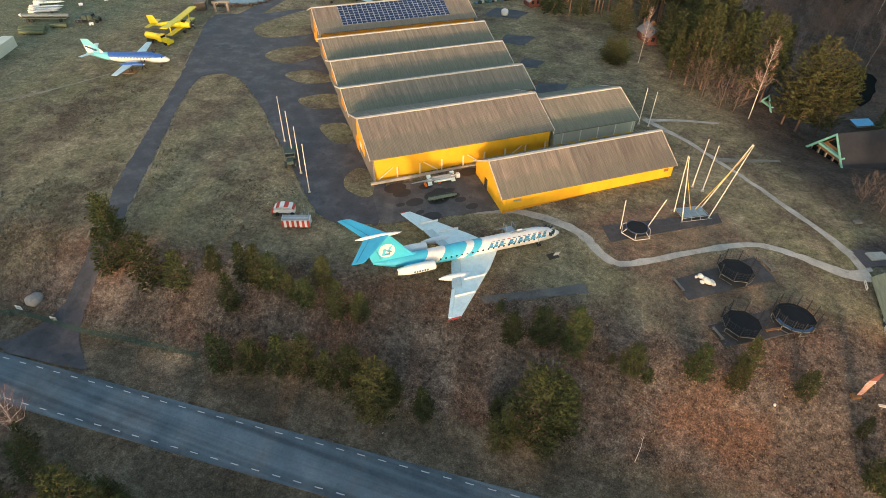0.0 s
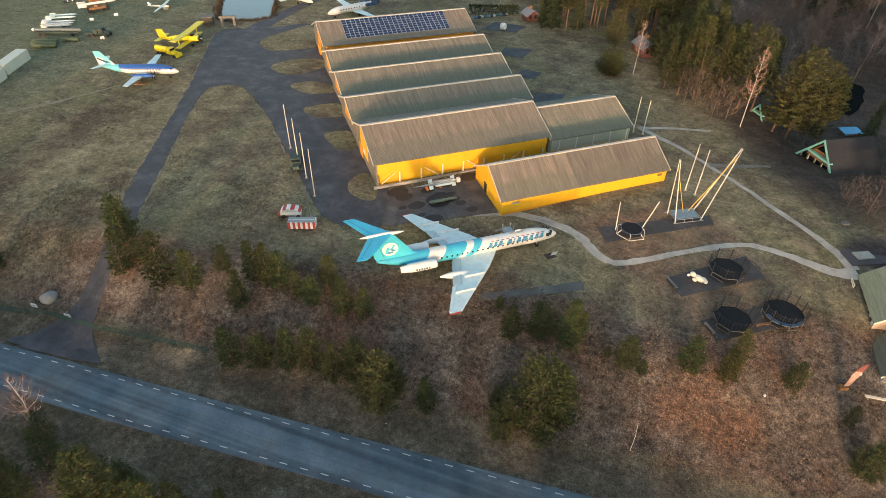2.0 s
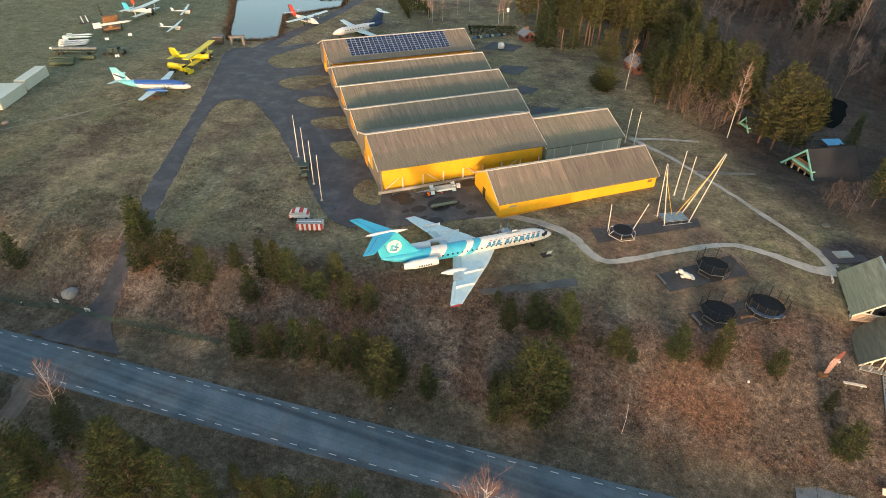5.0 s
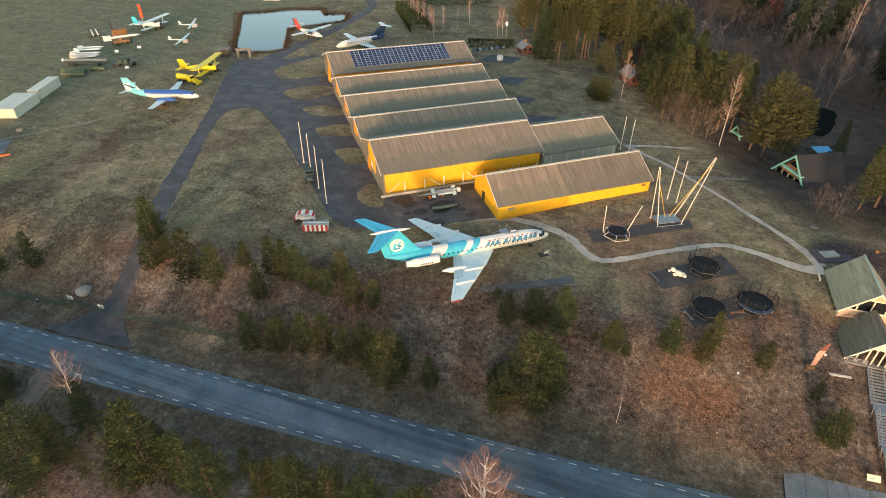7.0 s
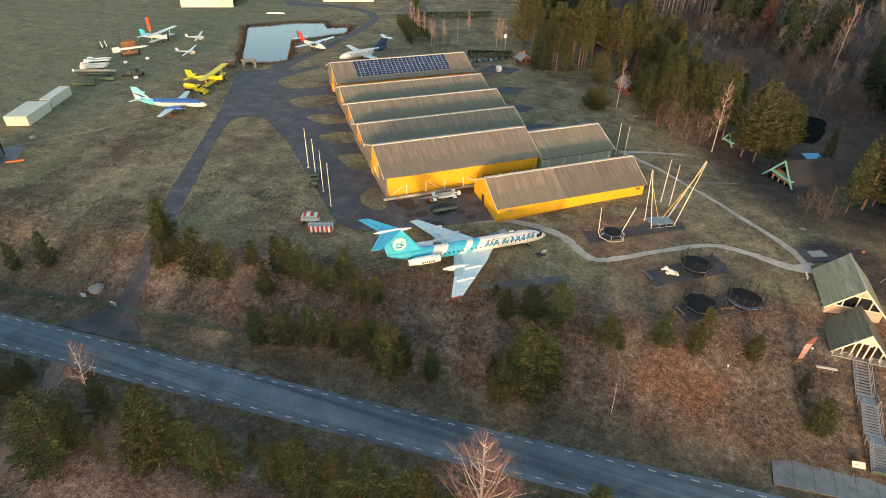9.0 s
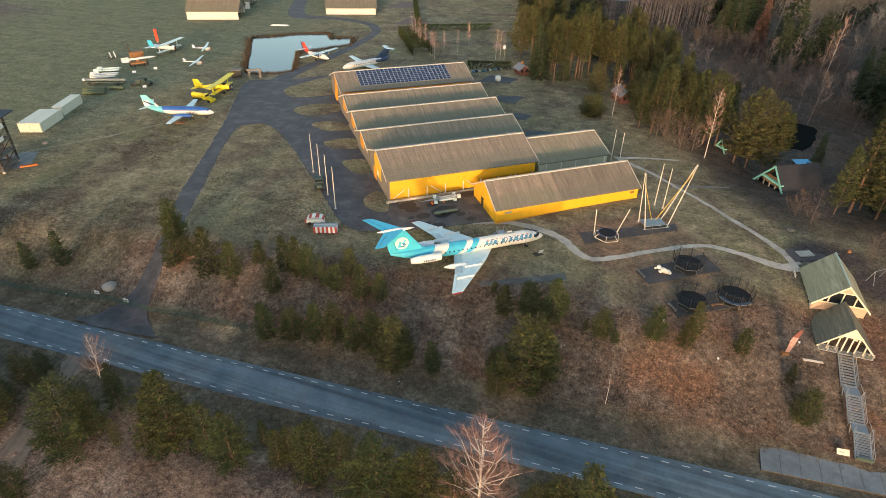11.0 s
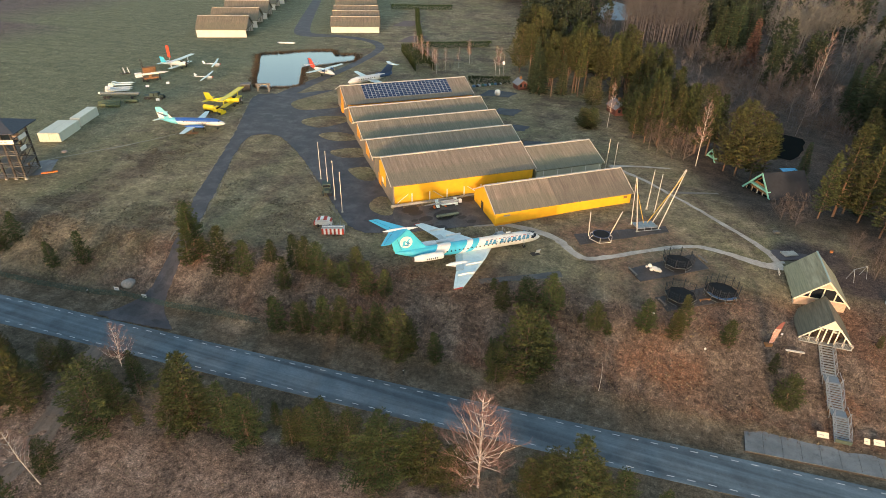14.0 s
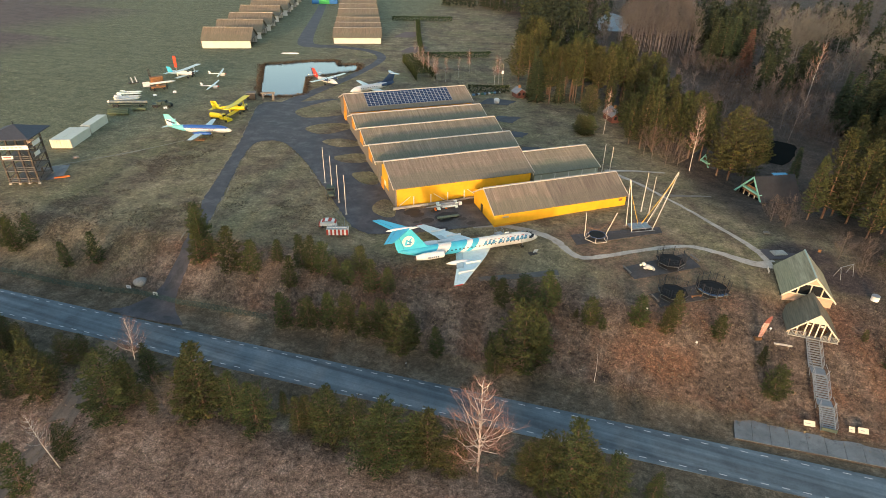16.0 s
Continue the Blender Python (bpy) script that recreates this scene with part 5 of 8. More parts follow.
pad([(4.0, 80.2), (21.9, 91.5), (21.2, 94.0), (2.0, 83.9)], "dark rubber mat pad under the bungee trampolines")
pad([(16.9, 71.1), (29.8, 79.8), (26.8, 84.1), (14.3, 74.6)], "dark rubber mat pad with a trampoline and a white figure")
pad([(22.0, 63.3), (35.1, 71.6), (32.1, 75.4), (19.7, 66.7)], "dark rubber mat pad under two netted trampolines")
NET = surface("black_net", (0.02, 0.02, 0.022), 0.2, 2.0)
BED = surface("black_jump_mat", (0.006, 0.007, 0.009), 0.3, 1.0, 0.95)
BLUEPAD = surface("blue_edge_pad", (0.03, 0.1, 0.22), 0.3, 1.0, 0.6)


FRAME = surface("galvanised_dark_tube", (0.17, 0.175, 0.165), 0.2, 2.0, 0.5)


def trampoline(x, y, r, label, edge, net=True, n=8):
    t = thing("trampoline", at(x, y, 12, 0.12), label, "trampoline", "trampolines on the pads")
    ring = [(r * math.cos(6.2832 * (k + 0.5) / n), r * math.sin(6.2832 * (k + 0.5) / n)) for k in range(n)]
    part("jump_mat", loft(bmesh.new(), [[(0.84 * a, 0.84 * b, z) for a, b in ring] for z in (0.84, 0.88)]), BED, t)
    for k in range(n):
        (a, b), (c, d) = ring[k], ring[(k + 1) % n]
        part("edge_pad", loft(bmesh.new(), [[(a, b, z), (c, d, z), (0.84 * c, 0.84 * d, z), (0.84 * a, 0.84 * b, z)] for z in (0.86, 0.95)]), edge if edge is BED or n // 2 <= k < n - 2 else BED, t)
        part("frame_tube", rodp((a, b, 0.82), (c, d, 0.82), 0.06), FRAME, t)
        if k % 2 == 0:
            part("leg", rodp((a, b, 0), (a, b, 0.82), 0.05), FRAME, t)
            part("foot_rail", rodp((a, b, 0.05), (c, d, 0.05), 0.05), FRAME, t)
        if net:
            part("net_pole", rodp((1.03 * a, 1.03 * b, 0.8), (1.06 * a, 1.06 * b, 2.9), 0.075), BLACK, t)
            for z in (1.2, 1.6, 2.0, 2.4, 2.6):
                part("net_cord", rodp((1.05 * a, 1.05 * b, z), (1.05 * c, 1.05 * d, z - 0.04), 0.022, n=4), NET, t)
            for f in (0.25, 0.5, 0.75):
                px, py = a + (c - a) * f, b + (d - b) * f
                part("net_cord", rodp((1.04 * px, 1.04 * py, 0.9), (1.04 * px, 1.04 * py, 2.55), 0.018, n=4), NET, t)


trampoline(23.6, 78.9, 2.8, "dark octagonal trampoline with a black safety net", BED)
trampoline(24.2, 67.8, 2.8, "dark octagonal trampoline with a black safety net", BED)
trampoline(31.5, 71.5, 2.95, "round trampoline with blue edge pads and a net", BLUEPAD, True, 14)


def bungee_left():
    t = thing("bungee_trampoline", at(7.8, 84.3, 30, 0.12), "round bungee trampoline in a white steel frame", "bungee trampoline")
    n = 16
    part("jump_mat", rodp((0, 0, 0.95), (0, 0, 1.0), 1.75, 1.75, n), BED, t)
    for k in range(n):
        a, b = 6.2832 * k / n, 6.2832 * (k + 1) / n
        part("rim", rodp((1.85 * math.cos(a), 1.85 * math.sin(a), 0.95), (1.85 * math.cos(b), 1.85 * math.sin(b), 0.95), 0.09), NAVY, t)
    hexa = [(2.7 * math.cos(6.2832 * k / 6), 2.7 * math.sin(6.2832 * k / 6)) for k in range(6)]
    for k in range(6):
        (a, b), (c, d) = hexa[k], hexa[(k + 1) % 6]
        part("base_tube", rodp((a, b, 0.08), (c, d, 0.08), 0.065), POLE, t)
        part("spoke", rodp((a, b, 0.08), (0.65 * a, 0.65 * b, 0.95), 0.06), POLE, t)
    part("mast", rodp((-2.4, 1.1, 0.1), (-2.6, 1.4, 5.9), 0.09), POLE, t)
    part("mast", rodp((2.2, 0.4, 0.1), (4.4, 0.6, 5.7), 0.09), POLE, t)
    part("bungee_cord", rodp((-2.6, 1.4, 2.6), (0.2, 0.5, 1.8), 0.04), RUST, t)
    part("bungee_cord", rodp((4.0, 0.6, 4.0), (0.4, 0.4, 1.8), 0.03), RUST, t)


def bungee_right():
    t = thing("bungee_trampoline", at(16.6, 92.0, 30, 0.12), "four-pole bungee trampoline with a blue bed and yellow cords", "bungee trampoline")
    pale_bed = surface("pale_blue_bed", (0.22, 0.3, 0.34), 0.2, 1.0)
    for i in range(3):
        for j in range(2):
            part("bed_panel", bx(-2.3 + 1.55 * i, -0.85 + 1.55 * i, -1.3 + 1.32 * j, -0.06 + 1.32 * j, 0.6, 0.65), pale_bed, t)
    for y in (-1.5, 1.4):
        part("bed_frame", rodp((-2.5, y, 0.58), (2.5, y, 0.58), 0.06), GREY_METAL, t)
        part("base_tube", rodp((-3.0, y * 1.2, 0.08), (3.0, y * 1.2, 0.08), 0.06), GREY_METAL, t)
    for x in (-2.5, -0.8, 0.8, 2.5):
        part("bed_frame", rodp((x, -1.5, 0.58), (x, 1.4, 0.58), 0.05), GREY_METAL, t)
        part("leg", rodp((x * 1.1, -1.8, 0.06), (x, -1.5, 0.58), 0.045), GREY_METAL, t)
    for y in (-1.6, 1.2):
        part("mast", rodp((2.5, y, 0.1), (7.2, 0.2 + 0.1 * y, 13.3), 0.1, 0.07), POLE, t)
        part("mast", rodp((-2.6, y, 0.1), (-4.2, 0.2 + 0.1 * y, 12.3), 0.1, 0.07), POLE, t)
    cord = surface("yellow_cord", (0.62, 0.4, 0.05), 0.15)
    part("bungee_cord", rodp((-4.05, 0.2, 10.6), (-0.4, 0, 1.1), 0.06), cord, t)
    part("bungee_cord", rodp((6.75, 0.2, 11.6), (0.5, 0, 1.1), 0.08), cord, t)
    part("guy_wire", rodp((7.2, 0.2, 13.2), (3.6, 1.9, 0.1), 0.03), GREY_METAL, t)


bungee_left()
bungee_right()

fig = bmesh.new()
for cx, cy, cz, r, sx in ((0, 0, 0.45, 0.5, 1.9), (1.15, 0.25, 0.65, 0.42, 1.2), (-1.0, -0.25, 0.42, 0.34, 1.2), (0.3, 0.75, 0.3, 0.28, 1.5), (-0.4, -0.75, 0.3, 0.28, 1.5), (1.5, 0.75, 0.4, 0.25, 1.0)):
    n0 = len(fig.verts)
    bmesh.ops.create_icosphere(fig, subdivisions=2, radius=r)
    fig.verts.ensure_lookup_table()
    for v in fig.verts[n0:]:
        v.co = Vector((v.co.x * sx + cx, v.co.y + cy, max(-0.45, v.co.z) + cz))
solo("animal_rocker", fig, surface("cream_figure", (0.8, 0.74, 0.62), 0.08), "cream play figure lying on the rubber pad", "play figure", smoothed=True, m=at(19.4, 75.6, 140, 0.15))
for x, y, rz, L, kerb in ((15.2, 73.6, -55, 3.0, GREY_WOOD), (28.6, 82.4, -55, 3.0, GREY_WOOD), (21.0, 65.4, -55, 2.4, GREY_WOOD), (28.6, 68.7, 30, 2.2, RUST)):
    b = thing("low_bench", at(x, y, rz, 0.12), "low plank bench at the edge of a play pad", "bench", "low pad benches")
    part("seat", bx(-L / 2, L / 2, -0.18, 0.18, 0.32, 0.4), kerb, b)
    for s in (-0.4, 0.4):
        part("leg", bx(s * L - 0.06, s * L + 0.06, -0.14, 0.14, 0, 0.32), kerb, b)


# ---- entrance house, porch and stair down to the parking ----
def entrance():
    olive_roof = roof_material("olive_house_roof", (0.385, 0.33, 0.215), (0.335, 0.3, 0.185), (0.445, 0.385, 0.262))
    m = pose(48.7, 74.1, 0, 0, 0, 0)
    h = thing("entrance_house", m, "steep mossy-roofed entrance house with pale clad gable", "house")
    W, E, R, D, F = 4.25, 0.75, 4.9, 10.3, -0.6
    for s in (-1, 1):
        part("roof_slope", loft(bmesh.new(), [[(s * (W + 0.4), y, E - 0.4), (0, y, R + 0.1), (0, y, R - 0.15), (s * (W + 0.4), y, E - 0.65)] for y in (-0.7, D + 0.5)]), olive_roof, h, "mossy green-brown roof slope")
        part("side_wall", bx(min(s * W, s * (W - 0.2)), max(s * W, s * (W - 0.2)), 0, D, F - 1.0, E), TRIM if s < 0 else PINK_WOOD, h)
        part("barge_board", loft(bmesh.new(), [[(s * (W + 0.4), y, E - 0.68), (s * (W + 0.4), y, E - 0.35), (0, y, R + 0.14), (0, y, R - 0.2)] for y in (-0.78, -0.68)]), TRIM, h)
    part("ridge_cap", bx(-0.14, 0.14, -0.7, D + 0.5, R + 0.05, R + 0.18), surface("pale_green_cap", (0.4, 0.47, 0.4), 0.1), h)
    part("back_gable", loft(bmesh.new(), [[(-W, y, F - 1), (W, y, F - 1), (W, y, E), (0, y, R - 0.15), (-W, y, E)] for y in (D - 0.2, D)]), PINK_WOOD, h)
    part("lower_front", bx(-W, W, 0, 0.2, F - 1.2, E - 0.1), PINK_WOOD, h, "pale pinkish cladding")
    part("upper_floor", bx(-W + 0.2, W - 0.2, 0.2, D - 0.2, F, F + 0.15), DARK_WOOD, h)
    part("gable_peak", loft(bmesh.new(), [[(-1.7, y, 3.08), (1.7, y, 3.08), (0, y, R - 0.2)] for y in (0.0, 0.15)]), PINK_WOOD, h)
    glass = [[(-3.9, 0.75), (-2.15, 0.75), (-2.15, 2.3)], [(-1.95, 0.75), (-0.12, 0.75), (-0.12, 3.0), (-1.55, 3.0), (-1.95, 2.55)],
             [(0.12, 0.75), (1.95, 0.75), (1.95, 2.55), (1.55, 3.0), (0.12, 3.0)], [(2.15, 0.75), (3.9, 0.75), (2.15, 2.3)]]
    for g in glass:
        part("window_pane", loft(bmesh.new(), [[(x, y, z) for x, z in g] for y in (0.14, 0.18)]), GLASS_DARK, h)
    for x0, z0, x1, z1 in ((-4.1, 0.68, 4.1, 0.68), (-2.05, 0.7, -2.05, 2.5), (0, 0.7, 0, 3.1), (2.05, 0.7, 2.05, 2.5), (-1.6, 3.08, 1.6, 3.08)):
        part("window_frame", rodp((x0, 0.02, z0), (x1, 0.02, z1), 0.12), TRIM, h)
    for k in range(6):
        part("side_slat", bx(-W - 0.06, -W, 1.0 + 1.5 * k, 1.7 + 1.5 * k, -0.9, 0.4), DARK_WOOD, h)
    for k in range(9):
        part("clad_board", bx(-W + 0.02, W - 0.02, -0.03, 0.0, F - 1.1 + 0.27 * k, F - 0.86 + 0.27 * k), PINK_WOOD, h)
    # side landing by the path
    part("landing", bx(-W - 1.5, -W, D - 2.6, D - 0.6, -0.75, -0.6), GREY_WOOD, h)
    for y in (D - 2.5, D - 1.6, D - 0.7):
        part("landing_post", bx(-W - 1.5, -W - 1.4, y - 0.05, y + 0.05, -1.2, 0.4), TRIM, h)
    part("landing_rail", bx(-W - 1.52, -W - 1.4, D - 2.6, D - 0.6, 0.3, 0.42), TRIM, h)
    part("landing_rail", bx(-W - 1.52, -W - 1.4, D - 2.6, D - 0.6, -0.1, 0.0), TRIM, h)

    p = thing("entrance_porch", pose(48.65, 65.7, 0, 0, 0, -1), "dark steep-roofed entrance porch with cream framed gable", "porch")
    W, E, R, D, F = 3.9, -1.95, 2.15, 8.3, -2.75
    dark_roof = roof_material("dark_porch_roof", (0.182, 0.152, 0.108), (0.155, 0.136, 0.094), (0.232, 0.2, 0.145))
    for s in (-1, 1):
        part("roof_slope", loft(bmesh.new(), [[(s * (W + 0.35), y, E - 0.35), (0, y, R + 0.1), (0, y, R - 0.12), (s * (W + 0.35), y, E - 0.57)] for y in (-0.6, D - 0.9)]), dark_roof, p)
        part("barge_board", loft(bmesh.new(), [[(s * (W + 0.35), y, E - 0.62), (s * (W + 0.35), y, E - 0.3), (0, y, R + 0.14), (0, y, R - 0.2)] for y in (-0.7, -0.6)]), TRIM, p, "cream barge board")
        part("side_wall", bx(min(s * W, s * (W - 0.15)), max(s * W, s * (W - 0.15)), 0, D - 1.2, F - 1.5, E - 0.1), GREY_WOOD, p)
        rail = part("front_rail", bx(min(s * 1.3, s * 4.0), max(s * 1.3, s * 4.0), -0.95, -0.87, F + 0.95, F + 1.05), GREY_METAL, p)
        for k in range(12):
            xx = s * (1.45 + 0.22 * k)
            part("baluster", bx(xx - 0.025, xx + 0.025, -0.93, -0.89, F, F + 0.96), GREY_METAL, rail)
        for x in (1.3, 2.65, 4.0):
            part("rail_post", bx(s * x - 0.05, s * x + 0.05, -0.96, -0.86, F, F + 1.05), GREY_METAL, rail)
    part("deck", bx(-4.1, 4.1, -1.0, D - 1.3, F - 0.15, F), GREY_METAL, p)
    part("back_wall", loft(bmesh.new(), [[(-3.6, y, F), (3.6, y, F), (3.6, y, E - 0.05), (2.3, y, E + 1.4), (-2.3, y, E + 1.4), (-3.6, y, E - 0.05)] for y in (2.4, 2.6)]), DARK_WOOD, p)
    part("gable_peak", loft(bmesh.new(), [[(-1.6, y, 0.45), (1.6, y, 0.45), (0, y, R - 0.2)] for y in (-0.4, -0.28)]), TRIM, p)
    for x in (-2.7, -1.4, -0.5, 0.5, 1.4, 2.7):
        part("post", bx(x - 0.1, x + 0.1, -0.4, -0.26, F, R - 0.25 - abs(x) * 1.03), TRIM, p)

    part("tie_beam", bx(-1.8, 1.8, -0.42, -0.28, 0.25, 0.48), TRIM, p)
    for x, z in ((-1.0, -0.7), (0, -0.9), (1.0, -0.7), (-0.2, -2.0), (2.0, -1.9)):
        part("notice", bx(x - 0.32, x + 0.32, 2.33, 2.4, z - 0.2, z + 0.2), WHITE, p)

    s = thing("stairway", pose(48.7, 64.4, 0, 0, 0, 0), "long grey metal stairway with landings down the bank", "stairway")
    runs = [(-0.0, -2.78, -5.4, -4.75), (-7.0, -4.75, -11.6, -6.55), (-13.0, -6.55, -16.9, -8.35)]
    off = 0.0
    for (y0, z0, y1, z1), xo in zip(runs, (0.0, 0.35, 0.75)):
        n = 11
        for k in range(n):
            f = (k + 0.5) / n
            y, z = y0 + (y1 - y0) * f, z0 + (z1 - z0) * f
            part("tread", bx(xo - 1.0, xo + 1.0, y - 0.17, y + 0.17, z - 0.05, z), GREY_METAL, s)
        for e in (-1.08, 1.08):
            part("stringer", rodp((xo + e, y0, z0 - 0.1), (xo + e, y1, z1 - 0.1), 0.1), GREY_METAL, s)
            part("handrail", rodp((xo + e, y0, z0 + 1.0), (xo + e, y1, z1 + 1.0), 0.05), GREY_METAL, s)
            part("mid_rail", rodp((xo + e, y0, z0 + 0.5), (xo + e, y1, z1 + 0.5), 0.03), GREY_METAL, s)
            for f in (0, 0.33, 0.66, 1):
                y, z = y0 + (y1 - y0) * f, z0 + (z1 - z0) * f
                part("baluster", rodp((xo + e, y, z - 0.6), (xo + e, y, z + 1.0), 0.045), GREY_METAL, s)
    for (y0, y1, z, xo) in ((-5.3, -7.1, -4.75, 0.18), (-11.5, -13.1, -6.55, 0.55)):
        part("landing", bx(xo - 1.15, xo + 1.15, y1, y0, z - 0.08, z + 0.0), surface("blue_grey_deck", (0.2, 0.24, 0.27), 0.1) if "blue_grey_deck" not in bpy.data.materials else bpy.data.materials["blue_grey_deck"], s)
        for e in (-1.15, 1.15):
            part("landing_rail", rodp((xo + e, y0, z + 1.0), (xo + e, y1, z + 1.0), 0.05), GREY_METAL, s)
            part("landing_leg", rodp((xo + e * 1.35, y1 + 0.3, z + 0.8), (xo + e, y1 + 0.3, z - 1.0), 0.06), GREY_METAL, s)
    part("bottom_gate", bx(-0.4, 1.9, -17.1, -17.0, -8.4, -7.7), DARK_GREEN, s, "dark green foot frame")


entrance()


def parking():
    g = thing("parking_bay", pose(35.2, 41.2, 0), "row of blue-grey concrete parking slabs by the road", "parking", kind="structure")
    slab_m = [PARKING]
    for k in range(16):
        x0, x1 = 2.72 * k + 0.03, 2.72 * (k + 1) - 0.03
        cs = []
        for x, v in ((x0, 0), (x1, 0), (x1, 1), (x0, 1)):
            X = 35.2 + x - 0.25 + (0.25 if v else 0)
            Y = 41.0 + 0.095 * x + v * (4.9 - 0.01 * x)
            cs.append((X, Y))
        bm = loft(bmesh.new(), [[(X - 35.2, Y - 41.2, road_z(X) + 0.15 + h) for X, Y in cs] for h in (-0.5, 0.02)])
        part("slab", bm, PARKING, g)
    part("joint_bed", loft(bmesh.new(), [[(X - 35.2, Y - 41.2, road_z(X) + 0.15 + h) for X, Y in ((34.9, 40.98), (78.6, 45.1), (78.9, 49.6), (35.2, 45.95))] for h in (-0.6, -0.03)]), DARK_WOOD, g)


parking()
for x, y, w, lab in ((46.6, 47.7, 1.7, "white slanted notice board at the foot of the stairs"), (54.6, 48.9, 1.5, "white slanted notice board at the foot of the stairs"), (52.9, 48.6, 0.8, "small white notice board at the foot of the stairs")):
    b = thing("notice_board", at(x, y, 5), lab, "notice", "notices by the stairs")
    part("panel", bx(-w / 2, w / 2, -0.45, 0.45, -0.03, 0.03, Matrix.Translation((0, 0, 0.75)) @ Matrix.Rotation(radians(38), 4, "X")), TRIM, b)
    part("print_bar", bx(-w * 0.3, w * 0.1, -0.1, 0.05, 0.032, 0.04, Matrix.Translation((0, 0, 0.75)) @ Matrix.Rotation(radians(38), 4, "X")), GREY_METAL, b)
    for s in (-0.35, 0.35):
        part("leg", bx(s * w - 0.05, s * w + 0.05, 0.0, 0.1, -0.2, 0.8), GREY_WOOD, b)
bn = thing("bench", at(43.6, 61.9, 4), "pale plank bench on two legs above the bank", "bench")
part("seat", bx(-1.5, 1.5, -0.22, 0.22, 0.5, 0.6), TRIM, bn)
for s in (-1.0, 1.0):
    part("leg", bx(s - 0.08, s + 0.08, -0.18, 0.18, -0.3, 0.5), GREY_WOOD, bn)


BANNER = surface("faded_red_cloth", (0.2, 0.065, 0.055), 0.2, 1.0)
BANNER2 = surface("red_and_white_cloth", (0.5, 0.26, 0.22), 0.5, 3.0, dirt=(0.75, 0.66, 0.6), dirt_amount=0.9, fine=4.0)


def flag_sculpture():
    f = thing("feather_banner", at(39.3, 62.3, 20), "red and white curved feather banner on a brown base", "banner")
    pts = [(0.0, 0.5), (0.02, 1.5), (0.1, 2.6), (0.3, 3.7), (0.7, 4.6), (1.25, 5.2)]
    for k, ((x0, z0), (x1, z1)) in enumerate(zip(pts, pts[1:])):
        w, w1 = (0.75, 1.0, 1.1, 1.05, 0.8, 0.3)[k:k + 2]
        part("cloth_panel", loft(bmesh.new(), [[(x0, y, z0), (x0 + w, y, z0 - 0.12), (x1 + w1, y, z1 - 0.12), (x1, y, z1)] for y in (-0.03, 0.03)]), (BANNER2, BANNER2, BANNER2, BANNER, BANNER)[k], f)
    part("base_block", bx(-0.5, 0.7, -0.35, 0.35, -0.1, 0.5), RUST, f)
    part("mast", rodp((0, 0, 0.2), (0.1, 0, 2.6), 0.06), DARK_WOOD, f)


flag_sculpture()
for x, y in ((19.6, 61.3), (41.6, 64.6), (28.7, 57.0)):
    b = thing("marker_post", at(x, y), "short white-topped marker post in the grass", "post", "marker posts")
    part("post", rodp((0, 0, -0.1), (0, 0, 0.7), 0.1), GREY_WOOD, b)
    part("cap", rodp((0, 0, 0.7), (0, 0, 0.95), 0.2, 0.16, 8), WHITE, b)
sb = thing("slab_table", at(45.9, 90.6, 25), "flat pale concrete slab lying on dark soil", "slab")
part("slab", bx(-1.5, 1.5, -0.9, 0.9, 0.05, 0.3), GRAVEL, sb)
part("bed", bx(-3.4, 3.6, -2.2, 2.0, -0.3, 0.05), surface("dark_soil", (0.09, 0.07, 0.07), 0.3), sb, "dark soil bed")
sf = thing("swing_frame", at(57.2, 85.4, 40), "bare thin grey metal swing frame by the trees", "swing frame")
for x in (-1.8, 1.8):
    for y in (-0.8, 0.8):
        part("leg", rodp((x, y, 0), (x, 0, 2.6), 0.045), GREY_METAL, sf)
part("beam", rodp((-2.1, 0, 2.6), (2.1, 0, 2.6), 0.05), GREY_METAL, sf)
bd = thing("barrel", at(61.2, 78.6, 20), "white drum bin beside the trees", "bin")
part("drum", rodp((0, 0, 0), (0, 0, 1.0), 0.7, 0.7, 14), WHITE, bd)
part("rim", rodp((0, 0, 1.0), (0, 0, 1.06), 0.75, 0.75, 14), GREY_METAL, bd)
sm = thing("lawn_block", at(44.6, 99.6, 20), "small grey block on the lawn", "block")
part("block", bx(-0.6, 0.6, -0.4, 0.4, -0.1, 0.35), GREY_WOOD, sm)
ob_ = thing("orange_box", at(54.4, 94.2, 10), "small orange box among the bushes", "box")
part("box", bx(-0.25, 0.25, -0.2, 0.2, 0, 0.55), RUST, ob_)
part("lid", bx(-0.28, 0.28, -0.23, 0.23, 0.55, 0.62), RUST, ob_)


